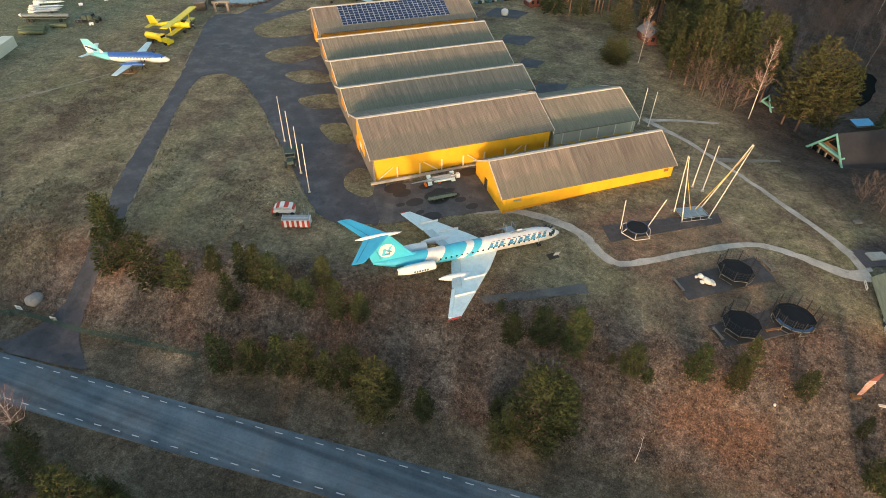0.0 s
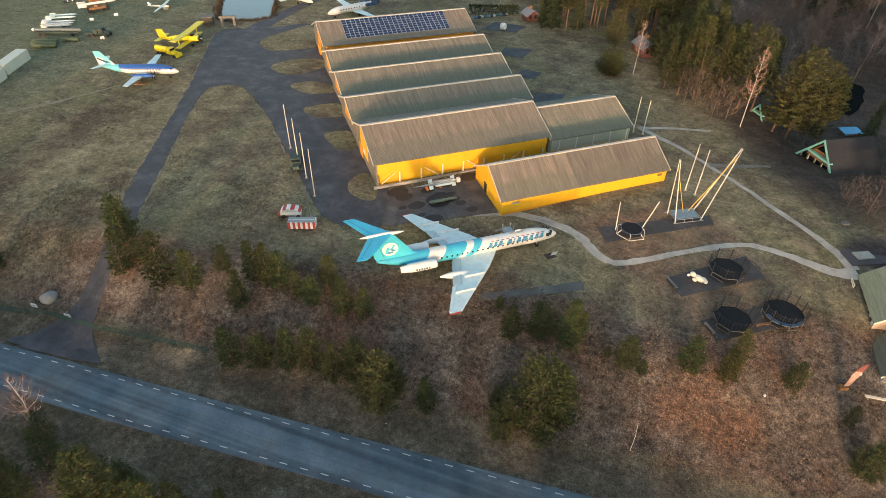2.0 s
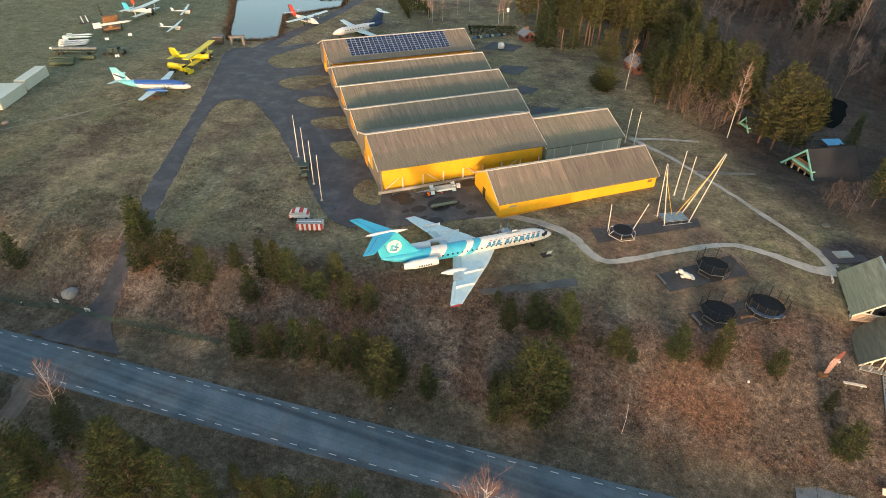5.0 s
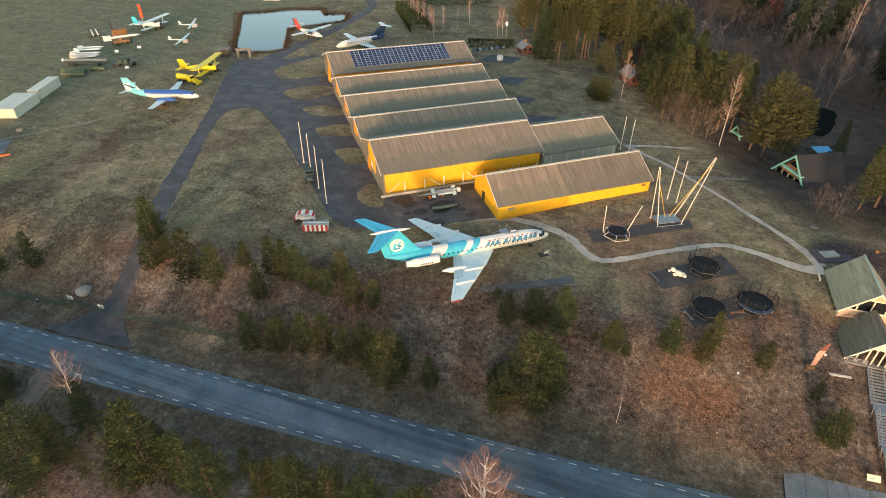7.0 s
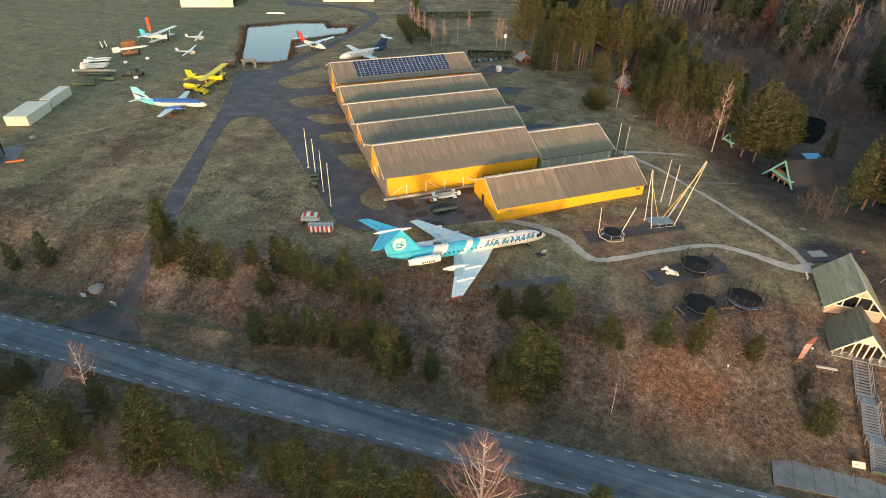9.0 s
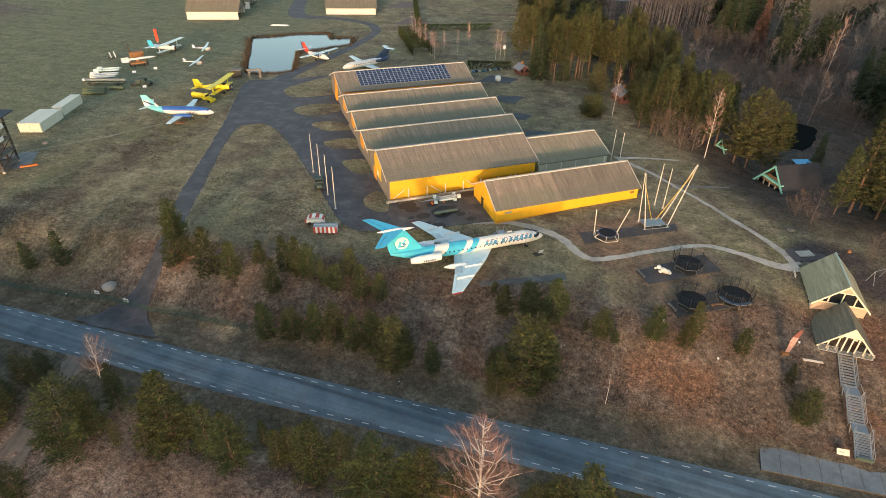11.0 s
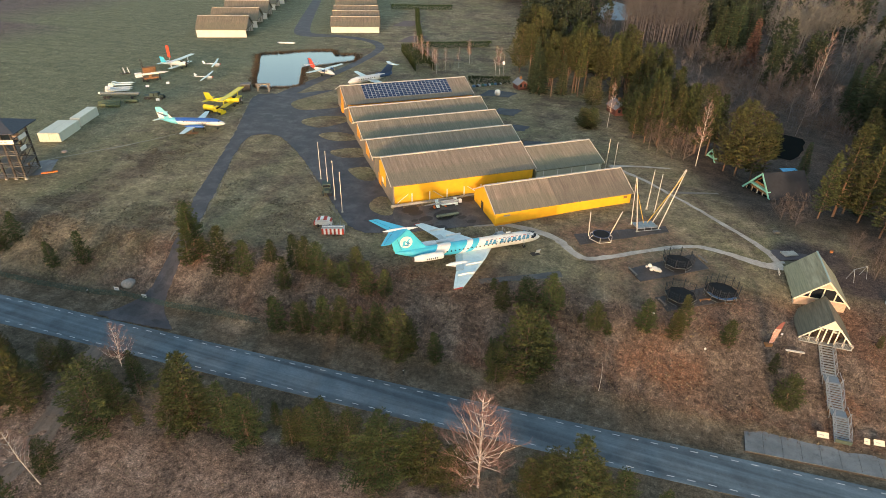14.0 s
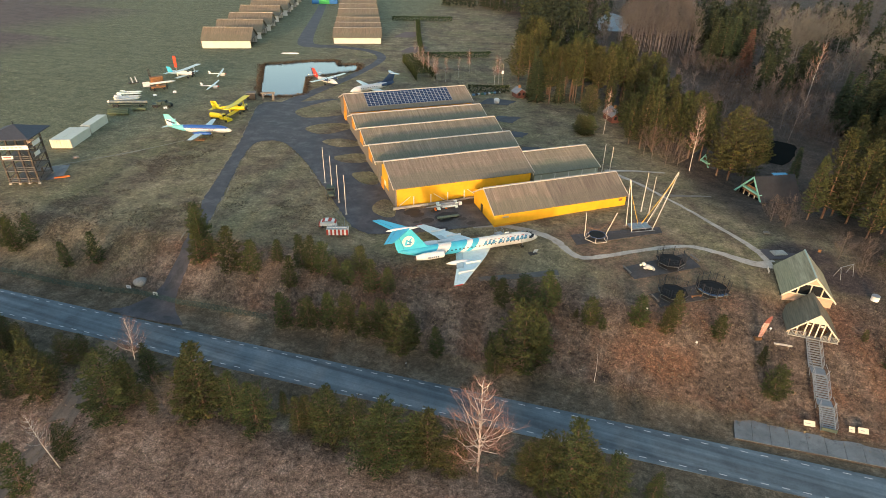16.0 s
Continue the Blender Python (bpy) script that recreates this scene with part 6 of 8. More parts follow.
# ---- steep holiday cabins at the wood ----
def a_frame(x, y, rz, half, ridge, depth, floor, label, dark=True):
    a = thing("a_frame_cabin", pose(x, y, floor, 0, 0, rz), label, "cabin", "steep cabins by the wood")
    roof_m = surface("dark_tar_roof", (0.028, 0.03, 0.036), 0.25, 1.0, 0.75) if "dark_tar_roof" not in bpy.data.materials else bpy.data.materials["dark_tar_roof"]
    mint = surface("mint_paint", (0.25, 0.55, 0.45), 0.1, 1.0) if "mint_paint" not in bpy.data.materials else bpy.data.materials["mint_paint"]
    for s in (-1, 1):
        part("roof_slope", loft(bmesh.new(), [[(s * (half + 0.2), yy, -0.1), (0, yy, ridge + 0.15), (0, yy, ridge - 0.15), (s * (half - 0.15), yy, -0.1)] for yy in (-0.8, depth)]), roof_m, a, "black tarred roof slope")
        part("barge_board", loft(bmesh.new(), [[(s * (half + 0.3), yy, -0.1), (0, yy, ridge + 0.25), (0, yy, ridge - 0.35), (s * (half - 0.4), yy, -0.1)] for yy in (-0.95, -0.8)]), mint, a, "mint green barge board")
    part("front_wall", loft(bmesh.new(), [[(-half + 0.4, yy, -0.4), (half - 0.4, yy, -0.4), (0, yy, ridge - 0.4)] for yy in (0.1, 0.25)]), RUST, a, "red-brown front wall")
    part("floor_beam", bx(-half * 0.55, half * 0.55, -0.75, 0.0, ridge * 0.44, ridge * 0.44 + 0.45), mint, a, "mint balcony board")
    for k in range(5):
        xx = -half * 0.62 + half * 0.31 * k
        part("window_pane", bx(xx - half * 0.1, xx + half * 0.1, 0.03, 0.1, 0.4, 0.4 + min(1.7, (half - abs(xx) - 0.9) * ridge / half)), GLASS_DARK, a)
        part("mullion", bx(xx - half * 0.145, xx - half * 0.12, -0.02, 0.1, 0.1, min(2.3, max(0.5, (half - abs(xx) - 0.9) * ridge / half))), TRIM, a)
    part("upper_window", loft(bmesh.new(), [[(-half * 0.28, yy, ridge * 0.6), (half * 0.28, yy, ridge * 0.6), (0, yy, ridge * 0.85)] for yy in (0.0, 0.1)]), GLASS_DARK, a)
    part("deck", bx(-half + 0.2, half - 0.2, -1.6, 0.1, -0.5, -0.15), DARK_WOOD, a)


a_frame(45.0, 127.0, -60, 6.7, 7.2, 11.5, -3.4, "black steep-roofed cabin with mint trim and glazed gable")
a_frame(34.5, 147.0, -60, 3.6, 4.4, 8.0, -2.8, "black steep-roofed cabin half hidden behind trees")


SLATE_BLUE = surface("blue_grey_roofing", (0.17, 0.19, 0.22), 0.2, 1.0)
DARK_RED = surface("dark_red_boards", (0.1, 0.035, 0.028), 0.2, 1.0)


def cottage(x, y, rz, w, d, hgt, wall, label):
    c = thing("cottage", at(x, y, rz), label, "cottage")
    for s in (-1, 1):
        part("side_wall", bx(min(s * w, s * (w - 0.2)), max(s * w, s * (w - 0.2)), -d, d, -1.5, hgt), wall, c)
        part("roof_slope", loft(bmesh.new(), [[(s * (w + 0.4), yy, hgt - 0.3), (0, yy, hgt + w * 0.75), (0, yy, hgt + w * 0.75 - 0.2), (s * (w + 0.4), yy, hgt - 0.5)] for yy in (-d - 0.4, d + 0.4)]), SLATE_BLUE, c)
        part("gable_wall", loft(bmesh.new(), [[(-w + 0.2, yy, -1.5), (w - 0.2, yy, -1.5), (w - 0.2, yy, hgt), (0, yy, hgt + w * 0.72), (-w + 0.2, yy, hgt)] for yy in ((s * d, s * (d - 0.2)) if s < 0 else (s * (d - 0.2), s * d))]), wall, c)
        part("window", bx(s * w * 0.45 - 0.45, s * w * 0.45 + 0.45, -d - 0.05, -d, 1.0, 2.1), GLASS_DARK, c)
    part("chimney", bx(-0.35, 0.35, -0.35, 0.35, hgt + w * 0.4, hgt + w * 0.75 + 0.9), RUST, c)


cottage(4.6, 175.5, 30, 2.4, 3.4, 2.6, DARK_RED, "red-brown timber cottage with dark roof among trees")
cottage(-33.6, 193.4, 38, 2.0, 2.2, 2.2, DARK_RED, "small red shed with a grey roof by the hedge")


# ---- striped trailer, missile on the apron ----
def striped_unit():
    s = thing("striped_trailer", at(-48.2, 66.9, 20), "red and white striped equipment trailer on the grass", "trailer")
    for k in range(11):
        part("stripe_board", bx(-2.4 + 0.44 * k, -1.96 + 0.44 * k, -0.9, -0.8, 0.3, 1.7), RED if k % 2 == 0 else WHITE, s)
    part("box", bx(-2.4, 2.44, -0.8, 0.9, 0.3, 1.66), WHITE, s)
    part("roof_plate", bx(-2.3, 2.3, -0.7, 0.8, 1.66, 1.72), GREY_METAL, s)
    for k in range(5):
        part("roof_bar", rodp((-2.2 + 1.1 * k, -0.7, 2.2), (-2.2 + 1.1 * k, 0.8, 2.2), 0.05), GREY_METAL, s)
        part("roof_post", rodp((-2.2 + 1.1 * k, -0.7, 1.7), (-2.2 + 1.1 * k, -0.7, 2.2), 0.05), GREY_METAL, s)
    part("roof_rail", rodp((-2.3, -0.7, 2.2), (2.3, -0.7, 2.2), 0.05), WHITE, s)
    for x in (-1.6, 1.6):
        for y in (-0.6, 0.6):
            wheel(s, x, y, 0.32)
    part("aerial", rodp((1.7, 0, 1.7), (1.7, 0, 4.4), 0.03), GREY_METAL, s)
    t = thing("striped_antenna", at(-51.6, 69.0, 20), "curved red and white antenna shell on a trailer", "antenna")
    for k in range(6):
        a0, a1 = radians(20 + 24 * k), radians(20 + 24 * (k + 1))
        part("shell_panel", loft(bmesh.new(), [[(-1.9 * math.cos(a), y, 1.2 + 0.9 * math.sin(a)) for a in (a0, a1)] + [(-1.8 * math.cos(a), y, 1.2 + 0.8 * math.sin(a)) for a in (a1, a0)] for y in (-0.8, 0.8)]), RED if k % 2 else WHITE, t)
    part("mount", bx(-2.0, 1.8, -0.5, 0.5, 0.5, 1.2), WHITE, t)
    for x in (-1.3, 1.3):
        for y in (-0.6, 0.6):
            wheel(t, x, y, 0.32)
    part("red_block", bx(-2.2, -1.8, -0.5, 0.5, 0.4, 1.2), RED, t)


striped_unit()


def apron_missile():
    a = thing("missile_display", SITE @ Matrix.Translation((-7.6, 12.2, 0.15)) @ Matrix.Scale(0.68, 4), "pale grey finned missile on orange stands", "missile")
    part("body", body([(-8.6, 1.5, 0.05), (-7.0, 1.5, 0.16), (-4.4, 1.5, 0.34), (-3.4, 1.5, 0.5), (3.4, 1.5, 0.5), (4.2, 1.5, 0.45)], 14), GREY_METAL, a, smoothed=True)
    part("pod", body([(-3.2, 2.2, 0.1), (-2.6, 2.2, 0.3), (2.6, 2.2, 0.3), (3.4, 2.2, 0.1)], 12), GREY_METAL, a)
    for y in (-1, 1):
        part("booster", body([(-2.4, 1.2, 0.1), (-1.8, 1.2, 0.3), (3.4, 1.2, 0.3)], 12), WINGPALE, a, m=Matrix.Translation((0, y * 0.75, 0)))
    for x in (-3.6, 3.2):
        for k in range(4):
            part("fin", bx(x - 0.5, x + 0.7, -0.05, 0.05, 0.4, 1.5, Matrix.Translation((0, 0, 1.5)) @ Matrix.Rotation(radians(45 + 90 * k), 4, "X")), WINGPALE, a)
    part("end_box", bx(4.4, 5.4, -0.5, 0.5, 0.9, 2.1), WHITE, a)
    orange = bpy.data.materials["bright_orange"]
    for x in (-4.6, -0.6):
        part("stand", bx(x - 0.3, x + 0.3, -0.7, 0.7, 0, 0.5), orange, a, "orange stand")
        part("stand_leg", bx(x - 0.15, x + 0.15, -0.3, 0.3, 0.5, 1.1), orange, a)
    b = thing("missile_cradle", SITE @ Matrix.Translation((-9.1, 7.2, 0.1)) @ Matrix.Scale(0.72, 4), "olive green missile cradle lying on the apron", "cradle")
    part("body", body([(-4.0, 0.7, 0.15), (-3.6, 0.7, 0.42), (3.2, 0.7, 0.42), (3.8, 0.7, 0.2)], 12), surface("pale_olive_paint", (0.16, 0.19, 0.14), 0.25, 2.0), b)
    part("frame", bx(-3.6, 3.4, 0.7, 0.9, 0.1, 0.9), DARK_GREEN, b)
    for x in (-2.4, 0, 2.4):
        part("skid", bx(x - 0.15, x + 0.15, -0.6, 0.9, -0.05, 0.35), DARK_GREEN, b)


apron_missile()
rng = random.Random(11)
WET = surface("wet_stain", (0.03, 0.028, 0.028), 0.2, 1.0, 0.6)
for k in range(16):
    x, y = rng.uniform(-17, -1.5), rng.uniform(2.5, 13.5)
    r = rng.uniform(0.5, 1.5)
    pts = [(x + r * (1 + 0.25 * noise.noise((k, i, 0))) * math.cos(6.2832 * i / 12) * 1.5, y + r * (1 + 0.25 * noise.noise((i, k, 3))) * math.sin(6.2832 * i / 12)) for i in range(12)]
    wpts = [(SITE @ Vector((px, py, 0))).xy for px, py in pts]
    solo("puddle", draped([tuple(p) for p in wpts], 0.142 + 0.001 * k, 6.0), WET, "dark damp patch on the concrete apron", "puddle", "damp patches on the apron")
for k in range(26):
    x, y = rng.gauss(-104, 4.5), rng.gauss(131, 5)
    r = rng.uniform(0.5, 1.1)
    pts = [(x + r * 1.3 * (1 + 0.3 * noise.noise((k, i, 7))) * math.cos(6.2832 * i / 9), y + r * 0.8 * (1 + 0.3 * noise.noise((i, k, 9))) * math.sin(6.2832 * i / 9)) for i in range(9)]
    solo("puddle", draped(pts, 0.108 + 0.0008 * k, 6.0), WET, "dark damp patch on the yard asphalt", "puddle", "damp patches on the yard")


# ---- gate, fence, boulder ----
FENCE_GREEN = surface("fence_green", (0.02, 0.06, 0.045), 0.2, 2.0)
fence = thing("mesh_fence", pose(0, 0, 0), "low dark green wire mesh fence along the road", "fence")
line = [(-150, 31.2), (-132, 32.6), (-114, 34.1), (-98.3, 34.9), (-84.7, 36.6), (-79.8, 37.9), (-69.5, 38.2), (-61.5, 39.2), (-50, 40.2)]
for (x0, y0), (x1, y1) in zip(line, line[1:]):
    n = max(1, round(math.hypot(x1 - x0, y1 - y0) / 2.6))
    for k in range(n):
        a = (x0 + (x1 - x0) * k / n, y0 + (y1 - y0) * k / n)
        b = (x0 + (x1 - x0) * (k + 1) / n, y0 + (y1 - y0) * (k + 1) / n)
        za, zb = height(*a), height(*b)
        part("post", rodp((*a, za - 0.1), (*a, za + 1.3), 0.05, n=6), DARK_GREEN, fence)
        for h in (0.1, 0.3, 0.5, 0.7, 0.9, 1.1, 1.28):
            part("wire", rodp((*a, za + h), (*b, zb + h), 0.04, n=4), FENCE_GREEN, fence)
for x, y in ((-75.0, 38.4), (-81.6, 38.3)):
    g = thing("gate_sign", at(x, y, 5), "white sign plate fixed to the drive gate", "sign", "gate signs")
    part("plate", bx(-0.55, 0.55, -0.05, 0.0, 0.5, 1.3), WHITE, g)
    part("post", rodp((0, 0.05, -0.1), (0, 0.05, 1.3), 0.06), DARK_GREEN, g)
    part("print_bar", bx(-0.35, 0.35, -0.06, -0.05, 0.8, 1.0), GREY_METAL, g)
bo = bmesh.new()
bmesh.ops.create_icosphere(bo, subdivisions=3, radius=1.55)
for v in bo.verts:
    v.co *= 1 + 0.16 * noise.noise(v.co * 0.9) + 0.05 * noise.noise(v.co * 3)
    v.co.z *= 0.62
solo("boulder", bo, STONE, "large grey boulder beside the gate", "boulder", smoothed=True, m=at(-80.6, 40.4, 0, 0.3) @ Matrix.Diagonal((0.84, 0.84, 0.9, 1)))
for x, y in ((-87.0, 36.2), (-20.0, 37.9)):
    mk = thing("road_post", at(x, y), "thin dark road marker post on the verge", "post", "road marker posts")
    part("post", bx(-0.08, 0.08, -0.08, 0.08, -0.1, 1.1), DARK_WOOD, mk)
    part("band", bx(-0.09, 0.09, -0.09, 0.09, 0.8, 0.95), WHITE, mk)


# ---- far rows of pale sheds beyond the pond ----
PALE_BOARD = surface("off_white_boards", (0.62, 0.585, 0.54), 0.1, 0.5, 0.7)


def far_shed(x, y, L, group, open_end, W=15.0, E=3.3, R=7.2):
    """A long shed whose ridge middle stands at (x, y)."""
    h = thing("far_shed", pose(x, y, 0.2, 0, 0, 23.5), "far off-white shed with a grey-brown sheet roof", "shed", group)
    for f in (-W / 2 - 0.4, W / 2 + 0.4):
        part("roof_slope", roof_slab(-L / 2 - 0.6, L / 2 + 0.6, f, 0, E, R), ROOF_FAR, h)
    part("front_wall", bx(-L / 2, L / 2, -W / 2, -W / 2 + 0.2, -0.2, E), PALE_BOARD, h)
    part("back_wall", bx(-L / 2, L / 2, W / 2 - 0.2, W / 2, -0.2, E), PALE_BOARD, h)
    for xx in (-L / 2, L / 2 - 0.2):
        part("gable_wall", loft(bmesh.new(), [[(a, -W / 2 + 0.2, E - 0.3), (a, W / 2 - 0.2, E - 0.3), (a, 0, R - 0.1)] for a in (xx, xx + 0.2)]), GREY_WOOD if open_end else PALE_BOARD, h)
        for yy in (-W / 2 + 0.2, -2.6, 2.4, W / 2 - 0.4):
            part("post", bx(xx, xx + 0.2, yy, yy + 0.2, -0.2, E - 0.3), GREY_WOOD, h)
    part("ridge_cap", bx(-L / 2 - 0.6, L / 2 + 0.6, -0.25, 0.25, R + 0.02, R + 0.16), RIDGE, h)


ROOF_FAR = roof_material("far_sheet_roof", (0.185, 0.155, 0.118), (0.165, 0.152, 0.11), (0.235, 0.2, 0.15))
for k, (x, y) in enumerate(((-202.0, 237.6), (-212.6, 263.0), (-222.6, 288.0), (-236.4, 318.4), (-246.0, 344.4), (-257.0, 370.0), (-268.0, 396.0))):
    far_shed(x, y, 25.0, "left far row of sheds", True, 18.0, 3.9, 9.2)
for k, (x, y) in enumerate(((-144.4, 275.4), (-152.8, 293.4), (-161.6, 311.4), (-177.6, 344.8), (-188.6, 367.4), (-200.0, 391.0), (-211.0, 414.0))):
    far_shed(x, y, 26.0, "right far row of sheds", False)
gm = thing("blue_green_marquee", pose(-239.6, 410.8, 0.2, 0, 0, 22), "blue and green inflatable hall at the end of the drive", "marquee")
part("green_bay", body([(-4, 1.5, 3.6), (4, 1.5, 3.6)], 16), surface("bright_green_cloth", (0.05, 0.4, 0.1), 0.1), gm)
for s in (-1, 1):
    part("blue_bay", body([(s * 4.05, 1.2, 3.2), (s * 10, 1.2, 3.0)], 16), surface("bright_blue_cloth", (0.03, 0.16, 0.45), 0.1) if s < 0 else bpy.data.materials["bright_blue_cloth"], gm)
pt = thing("jetty_boat", pose(-160.5, 229.5, 0.3, 0, 0, 20), "pale upturned boat on the grass by the pond", "boat")
part("hull", body([(-4.5, 0.3, 0.1), (-3, 0.35, 0.5), (3, 0.35, 0.55), (4.5, 0.3, 0.2)], 10, 0.7), WHITE, pt)
part("keel", bx(-4, 4, -0.06, 0.06, 0.65, 0.8), GREY_METAL, pt)
gt = thing("timber_arch", pose(-122.6, 152.6, 0.3, 0, 0, 30), "weathered timber gate arch by the pond", "arch")
for x in (-1.9, 1.9):
    part("pillar", bx(x - 0.35, x + 0.35, -0.35, 0.35, 0, 2.6), GREY_WOOD, gt)
part("lintel", bx(-2.6, 2.6, -0.4, 0.4, 2.6, 3.1), GREY_WOOD, gt)
part("brace", rodp((-1.9, 0, 1.4), (-0.5, 0, 2.7), 0.12), GREY_WOOD, gt)
kb = thing("stone_kiosk", pose(-129.4, 151.6, 0.3, 0, 0, 30), "small dark timber kiosk beside the arch", "kiosk")
part("walls_block", bx(-1.6, 1.6, -1.4, 1.4, 0, 2.4), DARK_WOOD, kb)
part("roof_plate", bx(-1.8, 1.8, -1.6, 1.6, 2.4, 2.6), GREY_WOOD, kb)
SLABBY = asphalt_material("dark_yard_slab", (0.055, 0.058, 0.066), (0.085, 0.088, 0.096))
for c in ([(-45.9, 177.8), (-35.0, 179.0), (-33.1, 185.9), (-43.8, 186.9)], [(-36.3, 158.3), (-28.4, 158.5), (-26.7, 166.0), (-34.7, 165.3)],
          [(-27.0, 144.5), (-21.9, 144.5), (-20.8, 149.8), (-26.5, 149.7)], [(-19.6, 130.4), (-13.0, 131.8), (-12.5, 138.0), (-20.2, 136.0)]):
    solo("yard_slab", draped(c, 0.06, 3.0, 0.3), SLABBY, "dark asphalt pad behind the sheds", "slab", "pads behind the sheds", "structure")
for k, (x0, y0, x1, y1) in enumerate(((-131, 294, -120, 318), (-111, 255, -102, 276))):
    solo("garden_bed", draped([(x0, y0), (x1, y0 + 4), (x1, y1), (x0, y1 - 4)], 0.07, 4.0, 0.2), surface("red_soil", (0.14, 0.085, 0.07), 0.2, 0.3), "bare reddish garden bed beyond the pond", "garden bed", "garden beds", "structure")
TRACK = strip([(-140, 73), (-138.5, 75.9), (-134.2, 81.6), (-128.5, 89.6), (-124.1, 97.5), (-121.1, 104)], [0.6, 0.7, 0.7, 0.8, 0.7, 0.5])
solo("trodden_track", draped(TRACK, 0.05, 3.0, 0.2), asphalt_material("trodden_grass", (0.27, 0.235, 0.165), (0.33, 0.29, 0.205)), "faint pale trodden track over the meadow", "track", kind="structure")
tp = thing("blue_tarp", pose(56.0, 149.5, -3.4, 0, 0, 30), "bright blue tarpaulin spread beside the cabin", "tarpaulin")
part("sheet", loft(bmesh.new(), [[(-2.6, -1.4, z), (2.4, -1.7, z), (2.8, 1.3, z + 0.2), (-2.2, 1.6, z + 0.3)] for z in (0.5, 0.56)]), surface("sky_blue_tarp", (0.05, 0.36, 0.62), 0.15, 1.0, 0.5), tp)
part("timber_block", bx(-2.0, 2.0, -1.1, 1.1, -0.6, 0.45), GREY_WOOD, tp)

# ---- stores behind the last shed, earth track in the foreground ----
tk = thing("white_tank", at(-39.5, 180.3, 20), "round white plastic tank on the asphalt pad", "tank")
part("shell", body([(-1.05, 1.1, 0.5), (-0.8, 1.1, 0.95), (0, 1.1, 1.1), (0.8, 1.1, 0.95), (1.05, 1.1, 0.5)], 14), WHITE, tk, smoothed=True)
part("stand_rail", bx(-0.9, 0.9, -0.5, 0.5, 0, 0.2), GREY_METAL, tk)
srng = random.Random(4)
BAGS = [surface("blue_sacking", (0.08, 0.16, 0.26), 0.2), surface("black_sacking", (0.03, 0.035, 0.035), 0.2), surface("pale_sacking", (0.4, 0.42, 0.42), 0.2), surface("green_sacking", (0.05, 0.12, 0.09), 0.2)]
for k in range(11):
    f = k / 10
    bm = bmesh.new()
    bmesh.ops.create_icosphere(bm, subdivisions=2, radius=0.75)
    for v in bm.verts:
        v.co.z = max(-0.35, v.co.z * 0.75)
        v.co *= 1 + 0.25 * noise.noise(v.co * 1.3 + Vector((k * 3.1, 0, 0)))
    solo("filled_sack", bm, BAGS[k % 4], ("blue", "black", "pale grey", "dark green")[k % 4] + " filled sack dumped along the hedge", "sack", "sacks by the hedge", m=at(-50.8 + 8.6 * f + srng.uniform(-0.3, 0.3), 188.6 + 7.0 * f + srng.uniform(-0.3, 0.3), 40 * k, 0.33))
ut = thing("utility_pole", at(-43.6, 206.5, 0), "thin grey utility pole with a pale transformer box", "utility pole")
part("pole", rodp((0, 0, -0.3), (0, 0, 9.5), 0.13, 0.1), GREY_WOOD, ut)
part("transformer", bx(-0.4, 0.4, -0.75, -0.12, 5.4, 6.6), WHITE, ut)
part("crossarm", bx(-0.9, 0.9, -0.08, 0.08, 8.9, 9.05), GREY_WOOD, ut)
EARTH = asphalt_material("packed_earth", (0.15, 0.112, 0.085), (0.21, 0.16, 0.12), False, 0.2)
TRACK_LINE = [(-60.5, -12), (-61.8, -3.5), (-62.5, 1.5), (-63.9, 6.4), (-65.4, 10.0), (-67.2, 13.6), (-69.6, 17.6), (-71.6, 22.2), (-72.6, 25.0)]
solo("earth_bed", draped(strip(TRACK_LINE, [3.2, 3.6, 3.4, 3.8, 3.6, 3.4, 3.2, 3.0, 3.2]), 0.04, 2.0, 0.5), asphalt_material("trodden_brush", (0.185, 0.135, 0.1), (0.25, 0.19, 0.145), False, 0.2), "trodden brown earth of the track", "track", kind="structure")
for off in (-0.95, 0.95):
    solo("earth_track", draped(strip([(x + off * 0.92, y + off * 0.35) for x, y in TRACK_LINE], [0.5, 0.62, 0.55, 0.65, 0.6, 0.55, 0.6, 0.5, 0.6]), 0.06, 2.0, 0.08), EARTH, "pale packed earth wheel rut through the brush", "track", "wheel ruts of the earth track", kind="structure")

# straw-pale grass edges along the drive
STRAW = asphalt_material("straw_edge", (0.25, 0.2, 0.135), (0.34, 0.275, 0.19))
erng = random.Random(21)
for line in ([(-77.9, 50), (-80.3, 56.2), (-85.1, 64.5), (-92, 80.7), (-99.6, 97.7), (-106.8, 113.5), (-116.3, 132), (-122, 144)],
             [(-75.8, 57), (-79.4, 64.4), (-83.7, 74), (-92.9, 92.9), (-98.4, 106.5), (-98.6, 111.2), (-93.2, 114.1), (-84.4, 107.8), (-72.0, 96.0), (-58.1, 81.6), (-48.1, 71.2)]):
    for (x0, y0), (x1, y1) in zip(line, line[1:]):
        L = math.hypot(x1 - x0, y1 - y0)
        s = erng.uniform(0, 3)
        while s < L - 1.5:
            e = min(L, s + erng.uniform(2, 6))
            pts = [(x0 + (x1 - x0) * f / L + erng.uniform(-0.2, 0.2), y0 + (y1 - y0) * f / L + erng.uniform(-0.2, 0.2)) for f in (s, (s + e) / 2, e)]
            solo("grass_edge", draped(strip(pts, [0.1, erng.uniform(0.25, 0.7), 0.1]), 0.13, 4.0, 0.1), STRAW, "pale straw grass edge along the drive", "grass edge", "edges of the drive", "structure")
            s = e + erng.uniform(0.5, 5)


